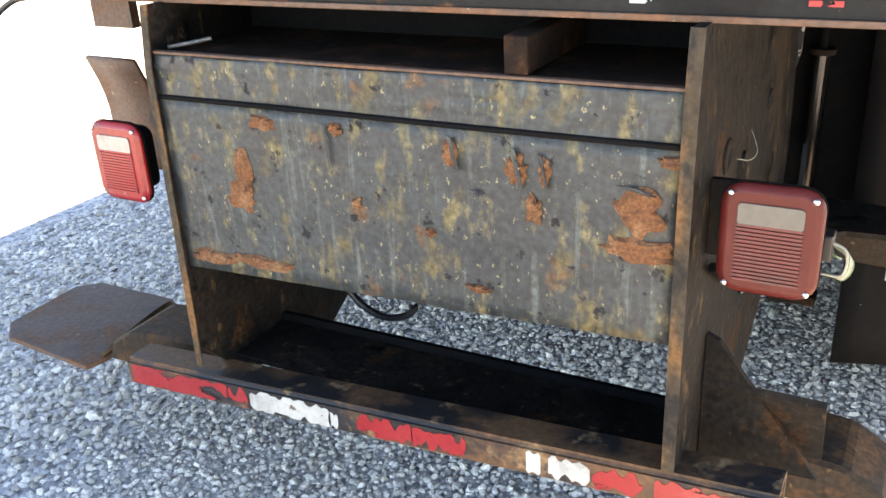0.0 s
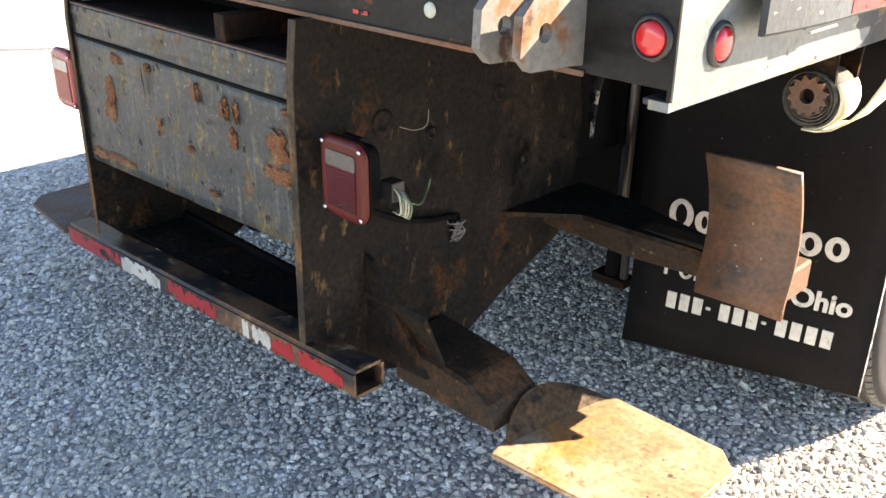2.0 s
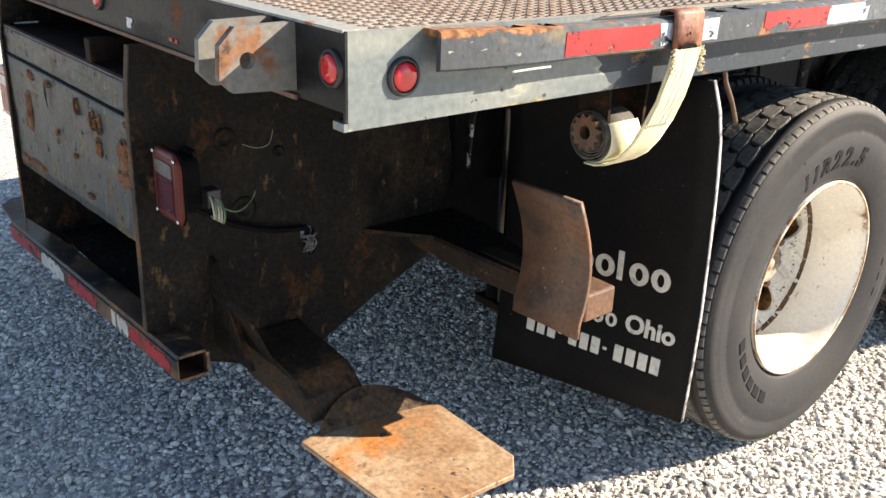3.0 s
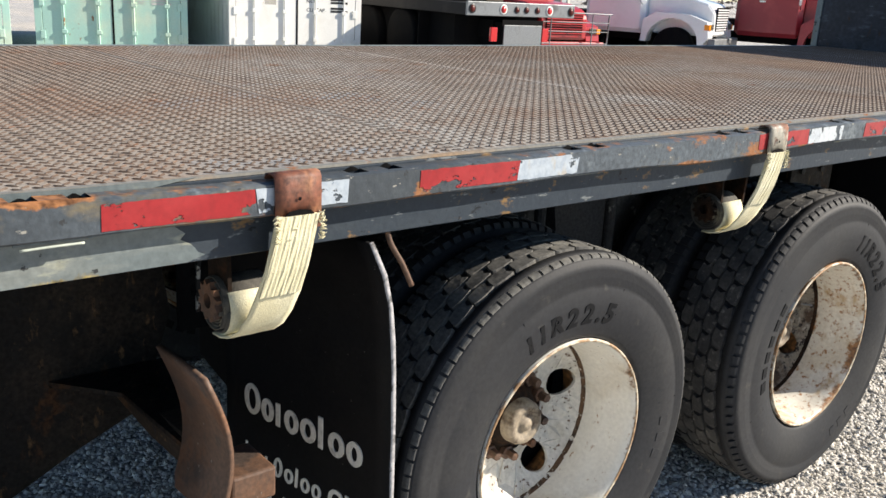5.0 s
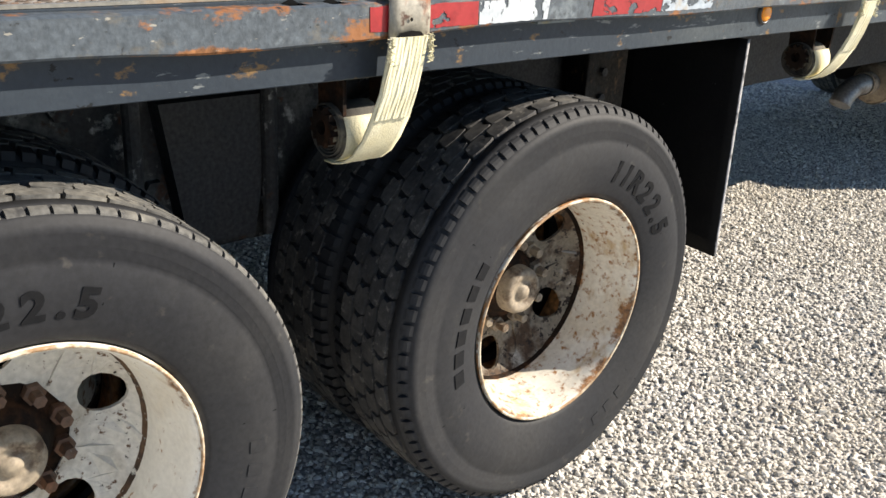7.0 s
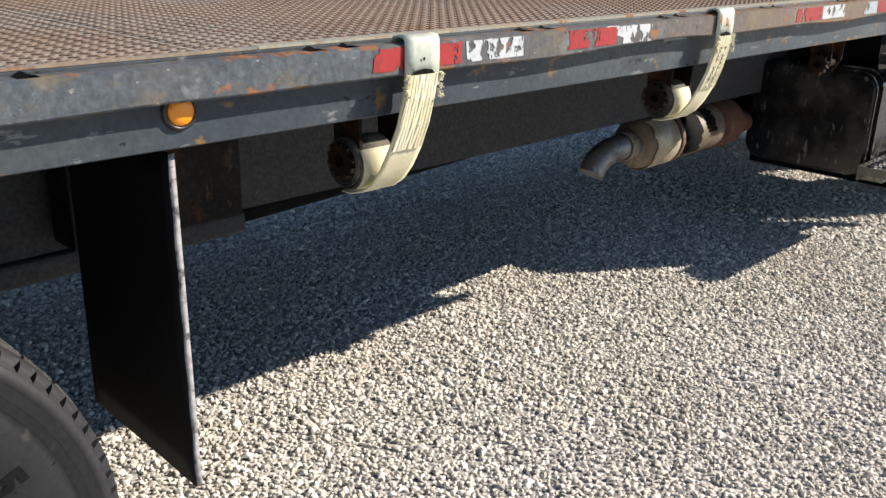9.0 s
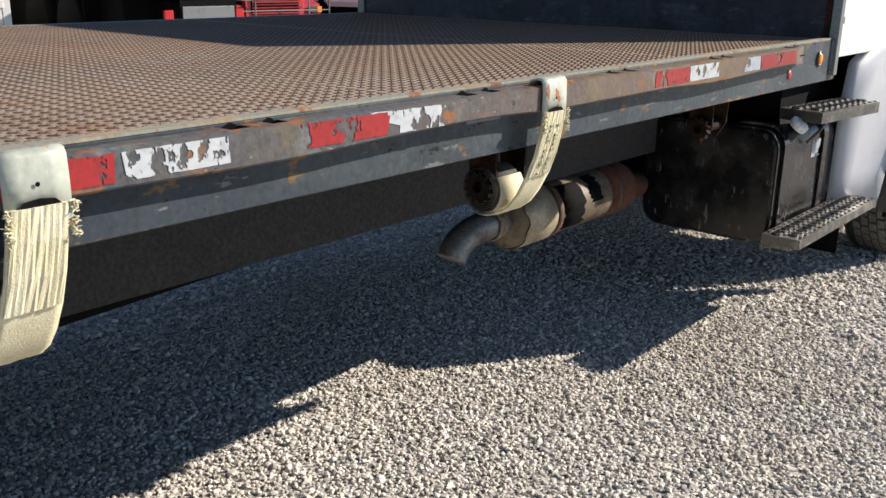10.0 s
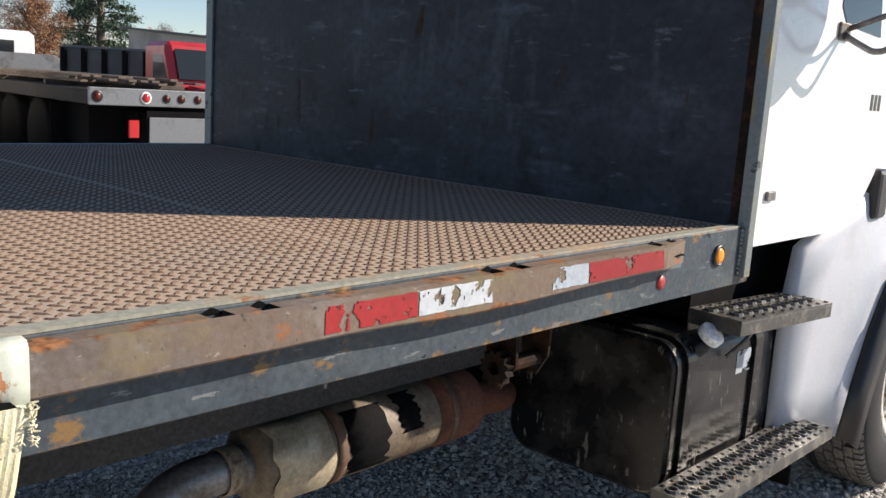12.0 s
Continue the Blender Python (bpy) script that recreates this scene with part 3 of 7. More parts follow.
HEADB = surface("scuffed_headboard", (0.0108, 0.0138, 0.0225), (
    ((0.026, 0.0312, 0.045), 2.4, 0.46, 0.62, (0.8, 1, 1.5), 0.55),
    ((0.036, 0.042, 0.056), 5.0, 0.56, 0.70, (2.0, 1, 0.35), 0.5),
    ((0.007, 0.0085, 0.014), 4.0, 0.54, 0.66, ONE, 0.6),
    ((0.042, 0.048, 0.064), 7.0, 0.585, 0.69, (0.45, 1, 1.6), 0.5),
    ((0.070, 0.078, 0.094), 24.0, 0.62, 0.69, (0.3, 1, 1.2), 0.6),
    ((0.045, 0.024, 0.015), 10.0, 0.62, 0.68, (1.6, 1, 0.5), 0.9),
), 0.55, grain=0.4, grain_scale=40, bump=0.3, bump_scale=30, spec=0.35)
LENS_RED = surface("red_lens", (0.48, 0.012, 0.016), (), 0.16, grain=0.03, bump=0.0, coat=0.6)
LENS_MID = surface("weathered_red_lens", (0.27, 0.014, 0.014), (((0.15, 0.02, 0.02), 9.0, 0.5, 0.7, ONE, 0.35),), 0.22, grain=0.08, bump=0.0)
LENS_FADED = surface("faded_red_lens", (0.075, 0.009, 0.007), (((0.11, 0.022, 0.018), 8.0, 0.5, 0.7, ONE, 0.45),), 0.36, grain=0.08, bump=0.0, spec=0.25)
REFLECT = surface("ribbed_red_reflector", (0.085, 0.008, 0.010), (((0.045, 0.010, 0.010), 10.0, 0.5, 0.7, ONE, 0.3),), 0.2, grain=0.1, bump=0.0)
CLEAR = surface("clear_reverse_lens", (0.085, 0.082, 0.072), (((0.085, 0.075, 0.065), 14.0, 0.5, 0.65, ONE, 0.3),), 0.2, grain=0.1)
CLEAR_PALE = surface("pale_reverse_lens", (0.30, 0.29, 0.26), (((0.20, 0.18, 0.16), 14.0, 0.5, 0.65, ONE, 0.3),), 0.2, grain=0.1)
AMBER = surface("amber_lens", (0.85, 0.28, 0.015), (), 0.2, grain=0.03, bump=0.0)
CHROME = surface("bright_screw", (0.6, 0.6, 0.6), (), 0.3, metal=1.0, bump=0.0)
WIRE_WHITE = surface("pale_wire", (0.30, 0.29, 0.24), (), 0.6, bump=0.0)
WIRE_GREEN = surface("green_wire", (0.09, 0.15, 0.08), (), 0.6, bump=0.0)
WELD = surface("weld_bead", (0.20, 0.225, 0.235), (((0.08, 0.08, 0.08), 60.0, 0.5, 0.6, ONE, 0.5),), 0.45, bump=0.8, bump_scale=200)
GLASS = surface("dark_window_glass", (0.02, 0.026, 0.03), (), 0.06, grain=0.0, bump=0.0)


def ground_material():
    m = surface("gravel_bed", (0.29, 0.285, 0.28), (((0.39, 0.36, 0.315), 0.7, 0.45, 0.68, ONE, 0.95),), 0.95, grain=0.3, bump=0.0)
    nt = m.node_tree
    nd, ln = nt.nodes, nt.links
    b = nd["Principled BSDF"]
    tc = nd.new("ShaderNodeTexCoord")
    vo = nd.new("ShaderNodeTexVoronoi")
    vo.inputs["Scale"].default_value = 52.0
    ln.new(tc.outputs["Object"], vo.inputs["Vector"])
    bw = nd.new("ShaderNodeRGBToBW")
    ln.new(vo.outputs["Color"], bw.inputs[0])
    mr = nd.new("ShaderNodeMapRange")
    mr.inputs["From Min"].default_value, mr.inputs["From Max"].default_value = 0.15, 0.85
    mr.inputs["To Min"].default_value, mr.inputs["To Max"].default_value = 0.75, 2.0
    ln.new(bw.outputs[0], mr.inputs["Value"])
    mu = nd.new("ShaderNodeMix")
    mu.data_type, mu.blend_type = "RGBA", "MULTIPLY"
    mu.inputs["Factor"].default_value = 1.0
    old = b.inputs["Base Color"].links[0].from_socket
    ln.new(old, mu.inputs[6])
    ln.new(mr.outputs[0], mu.inputs[7])
    ln.new(mu.outputs[2], b.inputs["Base Color"])
    bu = nd.new("ShaderNodeBump")
    bu.invert = True
    bu.inputs["Strength"].default_value, bu.inputs["Distance"].default_value = 0.9, 0.008
    ln.new(vo.outputs["Distance"], bu.inputs["Height"])
    ln.new(bu.outputs[0], b.inputs["Normal"])
    return m


def stone_material():
    m = surface("gravel_stone", (0.3, 0.3, 0.3), (), 0.9, grain=0.22, grain_scale=120, bump=0.35, bump_scale=180)
    nt = m.node_tree
    nd, ln = nt.nodes, nt.links
    ge = nd.new("ShaderNodeNewGeometry")
    cr = nd.new("ShaderNodeValToRGB")
    cr.color_ramp.interpolation = "LINEAR"
    stops = [(0.0, (0.26, 0.255, 0.24)), (0.22, (0.465, 0.445, 0.405)), (0.5, (0.65, 0.615, 0.555)), (0.78, (0.755, 0.715, 0.645)), (0.93, (0.84, 0.80, 0.735)), (1.0, (0.90, 0.87, 0.81))]
    el = cr.color_ramp.elements
    el[0].position, el[0].color = stops[0][0], (*stops[0][1], 1)
    el[1].position, el[1].color = stops[-1][0], (*stops[-1][1], 1)
    for p, c in stops[1:-1]:
        e = el.new(p)
        e.color = (*c, 1)
    ln.new(ge.outputs["Random Per Island"], cr.inputs[0])
    mu = [n for n in nd if n.type == "MIX" and n.blend_type == "MULTIPLY"][0]
    tc = nd.new("ShaderNodeTexCoord")
    big = nd.new("ShaderNodeTexNoise")
    big.inputs["Scale"].default_value = 0.8
    ln.new(tc.outputs["Object"], big.inputs["Vector"])
    fr = nd.new("ShaderNodeMapRange")
    fr.inputs["From Min"].default_value, fr.inputs["From Max"].default_value = 0.42, 0.68
    fr.inputs["To Max"].default_value = 0.55
    ln.new(big.outputs[0], fr.inputs["Value"])
    dust = nd.new("ShaderNodeMix")
    dust.data_type = "RGBA"
    ln.new(fr.outputs[0], dust.inputs["Factor"])
    ln.new(cr.outputs[0], dust.inputs[6])
    dust.inputs[7].default_value = (0.52, 0.47, 0.385, 1)
    ln.new(dust.outputs[2], mu.inputs[6])
    return m


# ---- ground ----
ground = link("ground", box(-400, 400, -400, 400, -0.5, 0.0), ground_material())
tagged(ground, "grey crushed gravel yard under the truck", "ground", kind="structure")
CONCRETE = surface("pale_concrete", (0.52, 0.51, 0.48), (((0.40, 0.39, 0.36), 0.8, 0.45, 0.7, ONE, 0.9),), 0.9, grain=0.12, bump=0.2)
pave = link("pavement", prism("z", 0.0, 0.02, [(-5.2, 2.0), (-4.5, 3.1), (-3.8, 4.6), (-8.6, 7.2), (-11.6, 6.4), (-12.6, -6.0), (-9.5, -4.0)]), CONCRETE)
tagged(pave, "pale sunlit concrete slab beside the gravel", "pavement", kind="structure")


def scatter(x0, x1, y0, y1, pitch, size):
    nx, ny = int((x1 - x0) / pitch), int((y1 - y0) / pitch)
    gx, gy = np.meshgrid(x0 + (np.arange(nx) + 0.5) * pitch, y0 + (np.arange(ny) + 0.5) * pitch)
    n = gx.size
    p = np.stack([gx.ravel(), gy.ravel()], 1) + rng.uniform(-0.6, 0.6, (n, 2)) * pitch
    return p, np.clip(rng.lognormal(math.log(size), 0.28, n), 0.5 * size, 2.2 * size)


def gravel_mesh():
    """Crushed stones lying on the ground: low five-sided domes of uneven shape, one island a stone."""
    spots = [scatter(-1.1, 2.25, -1.0, 7.6, 0.0150, 0.0082), scatter(-2.6, -1.1, -0.6, 9.0, 0.024, 0.0115), scatter(-1.1, 2.0, 7.6, 9.6, 0.024, 0.0115)]
    p = np.concatenate([a for a, _ in spots])
    size = np.concatenate([b for _, b in spots])
    n = len(p)
    a = np.arange(5) * 2 * math.pi / 5
    unit = np.concatenate([[[0.0, 0.0, 1.0]], np.stack([0.62 * np.cos(a), 0.62 * np.sin(a), np.full(5, 0.74)], 1), np.stack([np.cos(a + 0.63), np.sin(a + 0.63), np.full(5, -0.2)], 1)])
    v = unit[None] * size[:, None, None] * rng.uniform(0.72, 1.28, (n, 11, 1))
    v = v * np.stack([rng.uniform(0.8, 1.4, n), rng.uniform(0.65, 1.05, n), rng.uniform(0.4, 0.85, n)], 1)[:, None]
    tilt, turn = rng.uniform(-0.5, 0.5, n), rng.uniform(0, 2 * math.pi, n)
    ct, st, cz, sz = np.cos(tilt)[:, None], np.sin(tilt)[:, None], np.cos(turn)[:, None], np.sin(turn)[:, None]
    x, y, z = v[..., 0], v[..., 1] * ct - v[..., 2] * st, v[..., 1] * st + v[..., 2] * ct
    w = np.stack([x * cz - y * sz + p[:, :1], x * sz + y * cz + p[:, 1:], z + rng.uniform(-0.002, 0.006, n)[:, None]], 2)
    t = []
    for k in range(5):
        j = (k + 1) % 5
        t += [(0, 1 + k, 1 + j), (1 + k, 6 + k, 1 + j), (6 + k, 6 + j, 1 + j)]
    f = (np.arange(n)[:, None, None] * 11 + np.array(t)[None]).reshape(-1, 3)
    return raw_mesh("gravel", w.reshape(-1, 3), f, stone_material())


tagged(new("gravel", gravel_mesh()), "loose grey crushed stones covering the yard", "gravel", kind="stuff")

# ---- the truck: bed ----
TRUCK = tagged(new("flatbed_truck"), "worn flatbed truck with rusty diamond-plate deck and white cab", "truck")
X_RIGHT, X_LEFT, Y_END, Z_DECK = 1.205, -1.46, 7.34, 1.325
EDGES = [0.03, 1.24, 2.46, 3.68, 4.9, 6.12, Y_END]
for a, b in zip(EDGES, EDGES[1:]):
    part("deck_plate", box(X_LEFT + 0.05, X_RIGHT - 0.04, a + 0.0025, b - 0.0025, 1.31, Z_DECK), DECK, TRUCK)
part("deck_underside", box(X_LEFT + 0.05, X_RIGHT - 0.04, 0.03, Y_END, 1.302, 1.309), BLACK_AND_SHADE, TRUCK)


def deck_lugs():
    """Raised lugs of the diamond plate, leaning half to the left and half to the right of the truck's length."""
    p = 0.0316
    i, j = np.meshgrid(np.arange(int(2.55 / p * 2)), np.arange(int(7.22 / p * 2)))
    i, j = i.ravel(), j.ravel()
    seams = np.abs(0.055 + j[:, None] * p / 2 - np.array(EDGES)[None]).min(1)
    keep = ((i + j) % 2 == 0) & (seams > 0.009)
    i, j = i[keep], j[keep]
    x, y = X_LEFT + 0.075 + i * p / 2, 0.055 + j * p / 2
    a = np.where(i % 2 == 0, math.pi / 4, -math.pi / 4)
    c, s_ = np.cos(a)[:, None], np.sin(a)[:, None]
    L, W, H = 0.0128, 0.0040, 0.0022
    u = np.array([-L, -L * 0.4, L * 0.4, L, L * 0.4, -L * 0.4, -L * 0.55, L * 0.55])[None]
    v = np.array([0, -W, -W, 0, W, W, 0, 0])[None]
    h = np.array([0, 0, 0, 0, 0, 0, H, H])
    n = len(x)
    w = np.stack([x[:, None] + u * c - v * s_, y[:, None] + u * s_ + v * c, np.broadcast_to(Z_DECK + 0.0002 + h, (n, 8))], 2)
    t = np.array([(0, 1, 6), (0, 6, 5), (1, 2, 7), (1, 7, 6), (2, 3, 7), (3, 4, 7), (4, 5, 6), (4, 6, 7)])
    return raw_mesh("diamond_tread", w.reshape(-1, 3), (np.arange(n)[:, None, None] * 8 + t[None]).reshape(-1, 3), LUG)


lugs = new("diamond_tread", deck_lugs())
lugs.parent = TRUCK
tagged(lugs, kind="stuff")


def channel(x, face, y0, y1):
    """A side channel with its web at x and flanges reaching inwards."""
    s_ = 1 if face > 0 else -1
    prof = [(x, 1.170), (x, 1.3275), (x - s_ * 0.039, 1.3275), (x - s_ * 0.039, 1.318), (x - s_ * 0.012, 1.318), (x - s_ * 0.012, 1.180), (x - s_ * 0.05, 1.180), (x - s_ * 0.05, 1.170)]
    return prism("y", y0, y1, prof, 0.002)


rail = channel(X_RIGHT, 1, 0.012, Y_END)
for v in rail.verts:
    if v.co.z < 1.2 and v.co.y < 1.0:
        v.co.z += 0.018
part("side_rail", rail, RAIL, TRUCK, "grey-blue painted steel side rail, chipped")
part("side_rail", channel(X_LEFT, -1, 0.0, Y_END), GREY, TRUCK)
strip = box(X_RIGHT - 0.014, X_RIGHT - 0.001, 0.045, 3.748, 1.3285, 1.3335)
bmesh.ops.bisect_plane(strip, geom=strip.verts[:] + strip.edges[:] + strip.faces[:], plane_co=(0, 0.6, 0), plane_no=(0, 1, 0))
for v in strip.verts:
    v.co.z += 0.006 * max(0.0, 1 - v.co.y / 0.6)
part("edge_strip", strip, RAIL_TOP, TRUCK, "dull worn steel strip along the deck edge")
part("edge_strip", box(X_RIGHT - 0.030, X_RIGHT - 0.001, 3.75, 7.26, 1.3285, 1.3335), RAIL_TOP_PALE, TRUCK, "pale worn steel strip along the deck edge")
def repaint():
    """The paler repainted end of the side rail, with a ragged border."""
    bm = bmesh.new()
    top = [(0.004 + 0.02 * k, 1.341 - 0.0065 * min(1.0, k / 20)) for k in range(31)]
    end = [(0.62 + 0.03 * noise.noise(Vector((z * 55, 2.0, 0))) - 0.9 * (z - 1.19), z) for z in (1.32, 1.30, 1.28, 1.262, 1.25, 1.24, 1.23, 1.22, 1.212, 1.204, 1.198)]
    bottom = [(0.584 - 0.02 * k, 1.1885) for k in range(30)]
    pts = top + end + bottom
    a = [bm.verts.new((X_RIGHT + 0.0003, y, z)) for y, z in pts]
    b = [bm.verts.new((X_RIGHT + 0.0013, y, z)) for y, z in pts]
    bm.faces.new(b)
    for k in range(len(a)):
        bm.faces.new((a[k], a[(k + 1) % len(a)], b[(k + 1) % len(a)], b[k]))
    bmesh.ops.recalc_face_normals(bm, faces=bm.faces)
    return bm


CORNER = surface("stained_corner_paint", (0.108, 0.132, 0.137), (
    ((0.160, 0.177, 0.168), 7.0, 0.46, 0.64, (1, 0.35, 2.0), 0.5),
    ((0.095, 0.118, 0.128), 5.0, 0.54, 0.66, (1, 0.6, 1.4), 0.45),
    ((0.25, 0.26, 0.21), 16.0, 0.59, 0.67, (1, 0.5, 1.6), 0.6),
    ((0.02, 0.022, 0.023), 34.0, 0.665, 0.685, (1, 0.8, 1.2), 0.6),
), 0.4, grain=0.16, bump=0.3)
rusted_edges(CORNER, 2, 1.268, 0.079, (0.26, 0.20, 0.075), 2.06)
part("corner_paint", repaint(), CORNER, TRUCK, "pale blue-grey repainted rail end with yellow stains")
part("corner_face", box(1.1995, X_RIGHT + 0.0012, -0.0005, 0.0035, 1.203, 1.341), BEAM, TRUCK)
part("corner_lip", box(X_RIGHT - 0.03, X_RIGHT + 0.0012, -0.004, 0.0035, 1.188, 1.201), GREY, TRUCK)

POCKETS = [0.364 + 0.5885 * k for k in range(12)]


def rub_rail():
    """Flat bar along the side, open to the pockets behind it and a little bent by use."""
    cuts = []
    for c in POCKETS:
        cuts += [(c - 0.062, c - 0.022), (c + 0.022, c + 0.056)]
    ys = sorted({0.147, 6.93} | {e for c in cuts for e in c} | set(np.arange(0.2, 6.93, 0.05).round(3)))
    bm = bmesh.new()
    rows = []
    for y in ys:
        wob = 0.0038 * noise.noise(Vector((y * 2.1, 0, 0))) + 0.0012 * noise.noise(Vector((y * 7.0, 4, 0)))
        taper = max(0.0, (y - 6.80) / 0.13) * 0.030
        xo = 1.250 - taper + wob
        sag = 0.012 * noise.noise(Vector((y * 1.7, 8.0, 0))) + 0.0025 * noise.noise(Vector((y * 5.0, 9.0, 0)))
        lift = 0.014 * math.exp(-max(0.0, y - 0.147) / 0.22)
        rows.append([bm.verts.new((a, y, z + lift)) for a, z in ((X_RIGHT + 0.0015, 1.322 + wob), (xo - 0.010, 1.3225 + wob), (xo, 1.319 + wob), (xo, 1.2665 + sag), (xo - 0.004, 1.2625 + sag), (xo - 0.011, 1.2625 + sag), (xo - 0.011, 1.312), (X_RIGHT + 0.0015, 1.312))])
    for r, q, ya, yb in zip(rows, rows[1:], ys, ys[1:]):
        gap = any(a - 1e-4 <= ya and yb <= b + 1e-4 for a, b in cuts)
        for k in range(8):
            if gap and k in (0, 6, 7):
                continue
            bm.faces.new((r[k], r[(k + 1) % 8], q[(k + 1) % 8], q[k]))
        if gap:
            bm.faces.new((r[1], r[6], q[6], q[1]))
    bm.faces.new(rows[0]), bm.faces.new(rows[-1])
    bmesh.ops.recalc_face_normals(bm, faces=bm.faces)
    return bm


part("rub_rail", rub_rail(), RUBRAIL, TRUCK, "rust-stained rub rail with flaking paint")
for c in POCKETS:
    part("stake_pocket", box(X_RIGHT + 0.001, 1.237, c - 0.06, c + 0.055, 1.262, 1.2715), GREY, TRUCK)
    # Flat black triangles paint the dark of the pocket openings on the rail.
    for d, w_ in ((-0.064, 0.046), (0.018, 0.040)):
        part("pocket_mouth_patch", prism("x", X_RIGHT + 0.0004, X_RIGHT + 0.0014, [(c + d, 1.3175), (c + d + w_, 1.3175), (c + d + w_ * 0.62, 1.3270), (c + d + w_ * 0.50, 1.3278)]), BLACK_AND_SHADE, TRUCK)
    part("pocket_floor", box(X_RIGHT + 0.001, 1.2385, c - 0.07, c + 0.065, 1.290, 1.293), BLACK_AND_SHADE, TRUCK)

TAPES = [(0.428, 0.693, 0), (0.697, 0.877, 1), (1.043, 1.305, 0), (1.307, 1.49, 1), (2.223, 2.476, 0), (2.480, 2.668, 3), (2.81, 3.052, 0), (3.056, 3.26, 1),
         (3.97, 4.21, 2), (4.229, 4.41, 3), (4.56, 4.765, 2), (4.798, 4.939, 3), (5.79, 5.987, 2), (5.99, 6.178, 3), (6.36, 6.483, 1), (6.486, 6.785, 0)]
for a, b, k in TAPES:
    m_, lab = ((TAPE_RED, "red reflective tape, scuffed"), (TAPE_WHITE, "white reflective tape, scuffed"), (TAPE_RED_OLD, "flaked remains of red tape"), (TAPE_WHITE_OLD, "flaked remains of white tape"))[k]
    rows = []
    for i in range(41):
        y = a + (b - a) * i / 40
        wob = 0.0038 * noise.noise(Vector((y * 2.1, 0, 0))) + 0.0012 * noise.noise(Vector((y * 7.0, 4, 0)))
        lo, hi = 0.0022 * noise.noise(Vector((y * 60, 1, 0))), 0.0018 * noise.noise(Vector((y * 45, 2, 0)))
        slip = 0.006 * noise.noise(Vector((y * 9, a, 3.0))) if i in (0, 40) else 0.0
        rows.append([(1.2512 + wob, y + slip * k, 1.273 + wob + lo + (0.043 + hi - lo) * k / 3) for k in range(4)])
    part("reflective_tape", sheet(rows, 0.0008, False), m_, TRUCK, lab)

part("loose_strip", sweep([(1.240, 0.312, 1.2565), (1.241, 0.36, 1.2575), (1.240, 0.405, 1.2570)], 0.0022, 6), HOOK_PALE, TRUCK, "pale strip hanging under the rub rail")

# rear beam of the bed with its lamps
part("rear_beam", prism("x", X_LEFT, X_RIGHT - 0.002, [(0.0, 1.216), (0.0, 1.338), (0.04, 1.338), (0.04, 1.330), (0.010, 1.328), (0.010, 1.226), (0.045, 1.226), (0.045, 1.216)], 0.0015), BEAM, TRUCK, "black painted rear beam with rust patches")
part("beam_lip", box(X_LEFT + 0.3, X_RIGHT - 0.14, -0.006, -0.0005, 1.212, 1.221, 0.0015), RUSTY, TRUCK, "rusted lower lip")
part("beam_edge", box(X_LEFT, X_RIGHT - 0.002, -0.003, 0.042, 1.3385, 1.343), GREY_TOP, TRUCK)
# Black strip laid on the deck; it paints the shade of the gap.
part("joint_shade", box(X_LEFT + 0.05, X_RIGHT - 0.05, 0.0425, 0.0515, 1.3265, 1.3292), BLACK_AND_SHADE, TRUCK, "black strip painted as the shaded gap along the beam")


def round_lamp(where, axis, r, lens, name="marker_lamp", label="round red marker lamp in black grommet"):
    """A lens dome in a ring; axis -y or +x is the way that it faces."""
    turn = Matrix.Rotation(radians(-90), 4, "Z") if axis == "-y" else Matrix()
    dome = lathe([(0.0, r), (r * 0.30, r * 0.96), (r * 0.45, r * 0.80), (r * 0.52, r * 0.45), (r * 0.54, 0.0)], 28)
    ring = lathe([(0.0, r * 1.0), (0.007, r * 1.02), (0.008, r * 1.18), (0.004, r * 1.32), (0.0, r * 1.34)], 28)
    lamp = part(name, moved(ring, *where, turn), PLASTIC, TRUCK, label)
    part("lens", moved(dome, *where, turn), lens, lamp)
    return lamp


for x in (-0.27, -0.05, 0.170):
    round_lamp((x, -0.0005, 1.281), "-y", 0.0225, LENS_RED)
round_lamp((1.170, -0.0005, 1.281), "-y", 0.0235, LENS_RED)
round_lamp((X_RIGHT + 0.0015, 0.108, 1.264), "+x", 0.0240, LENS_RED)
round_lamp((X_RIGHT + 0.0005, 3.590, 1.241), "+x", 0.0245, AMBER, label="small amber side marker lamp")
round_lamp((X_RIGHT + 0.0005, 7.144, 1.262), "+x", 0.022, AMBER, label="small amber side marker lamp")
part("reflector", moved(lathe([(0.0, 0.018), (0.003, 0.017), (0.003, 0.0)], 20), X_RIGHT + 0.0005, 6.86, 1.222), TAPE_RED_OLD, TRUCK, "faded round red reflector")
part("rivet", moved(lathe([(0.0, 0.013), (0.003, 0.012), (0.004, 0.005), (0.0045, 0.0)], 16), 0.754, -0.0005, 1.265, Matrix.Rotation(radians(-90), 4, "Z")), HOOK_PALE, TRUCK, "pale rivet head")
part("tape_remnant", box(0.335, 0.372, -0.002, -0.0005, 1.234, 1.256), TAPE_WHITE_OLD, TRUCK)
part("tape_remnant", box(0.56, 0.60, -0.002, -0.0005, 1.236, 1.243), TAPE_RED_OLD, TRUCK)

# pair of drilled lug plates standing out from the rear beam
LUGPLATE = [(0.0, 1.227), (-0.03, 1.230), (-0.113, 1.234), (-0.136, 1.257), (-0.133, 1.309), (-0.106, 1.336), (0.0, 1.3375)]
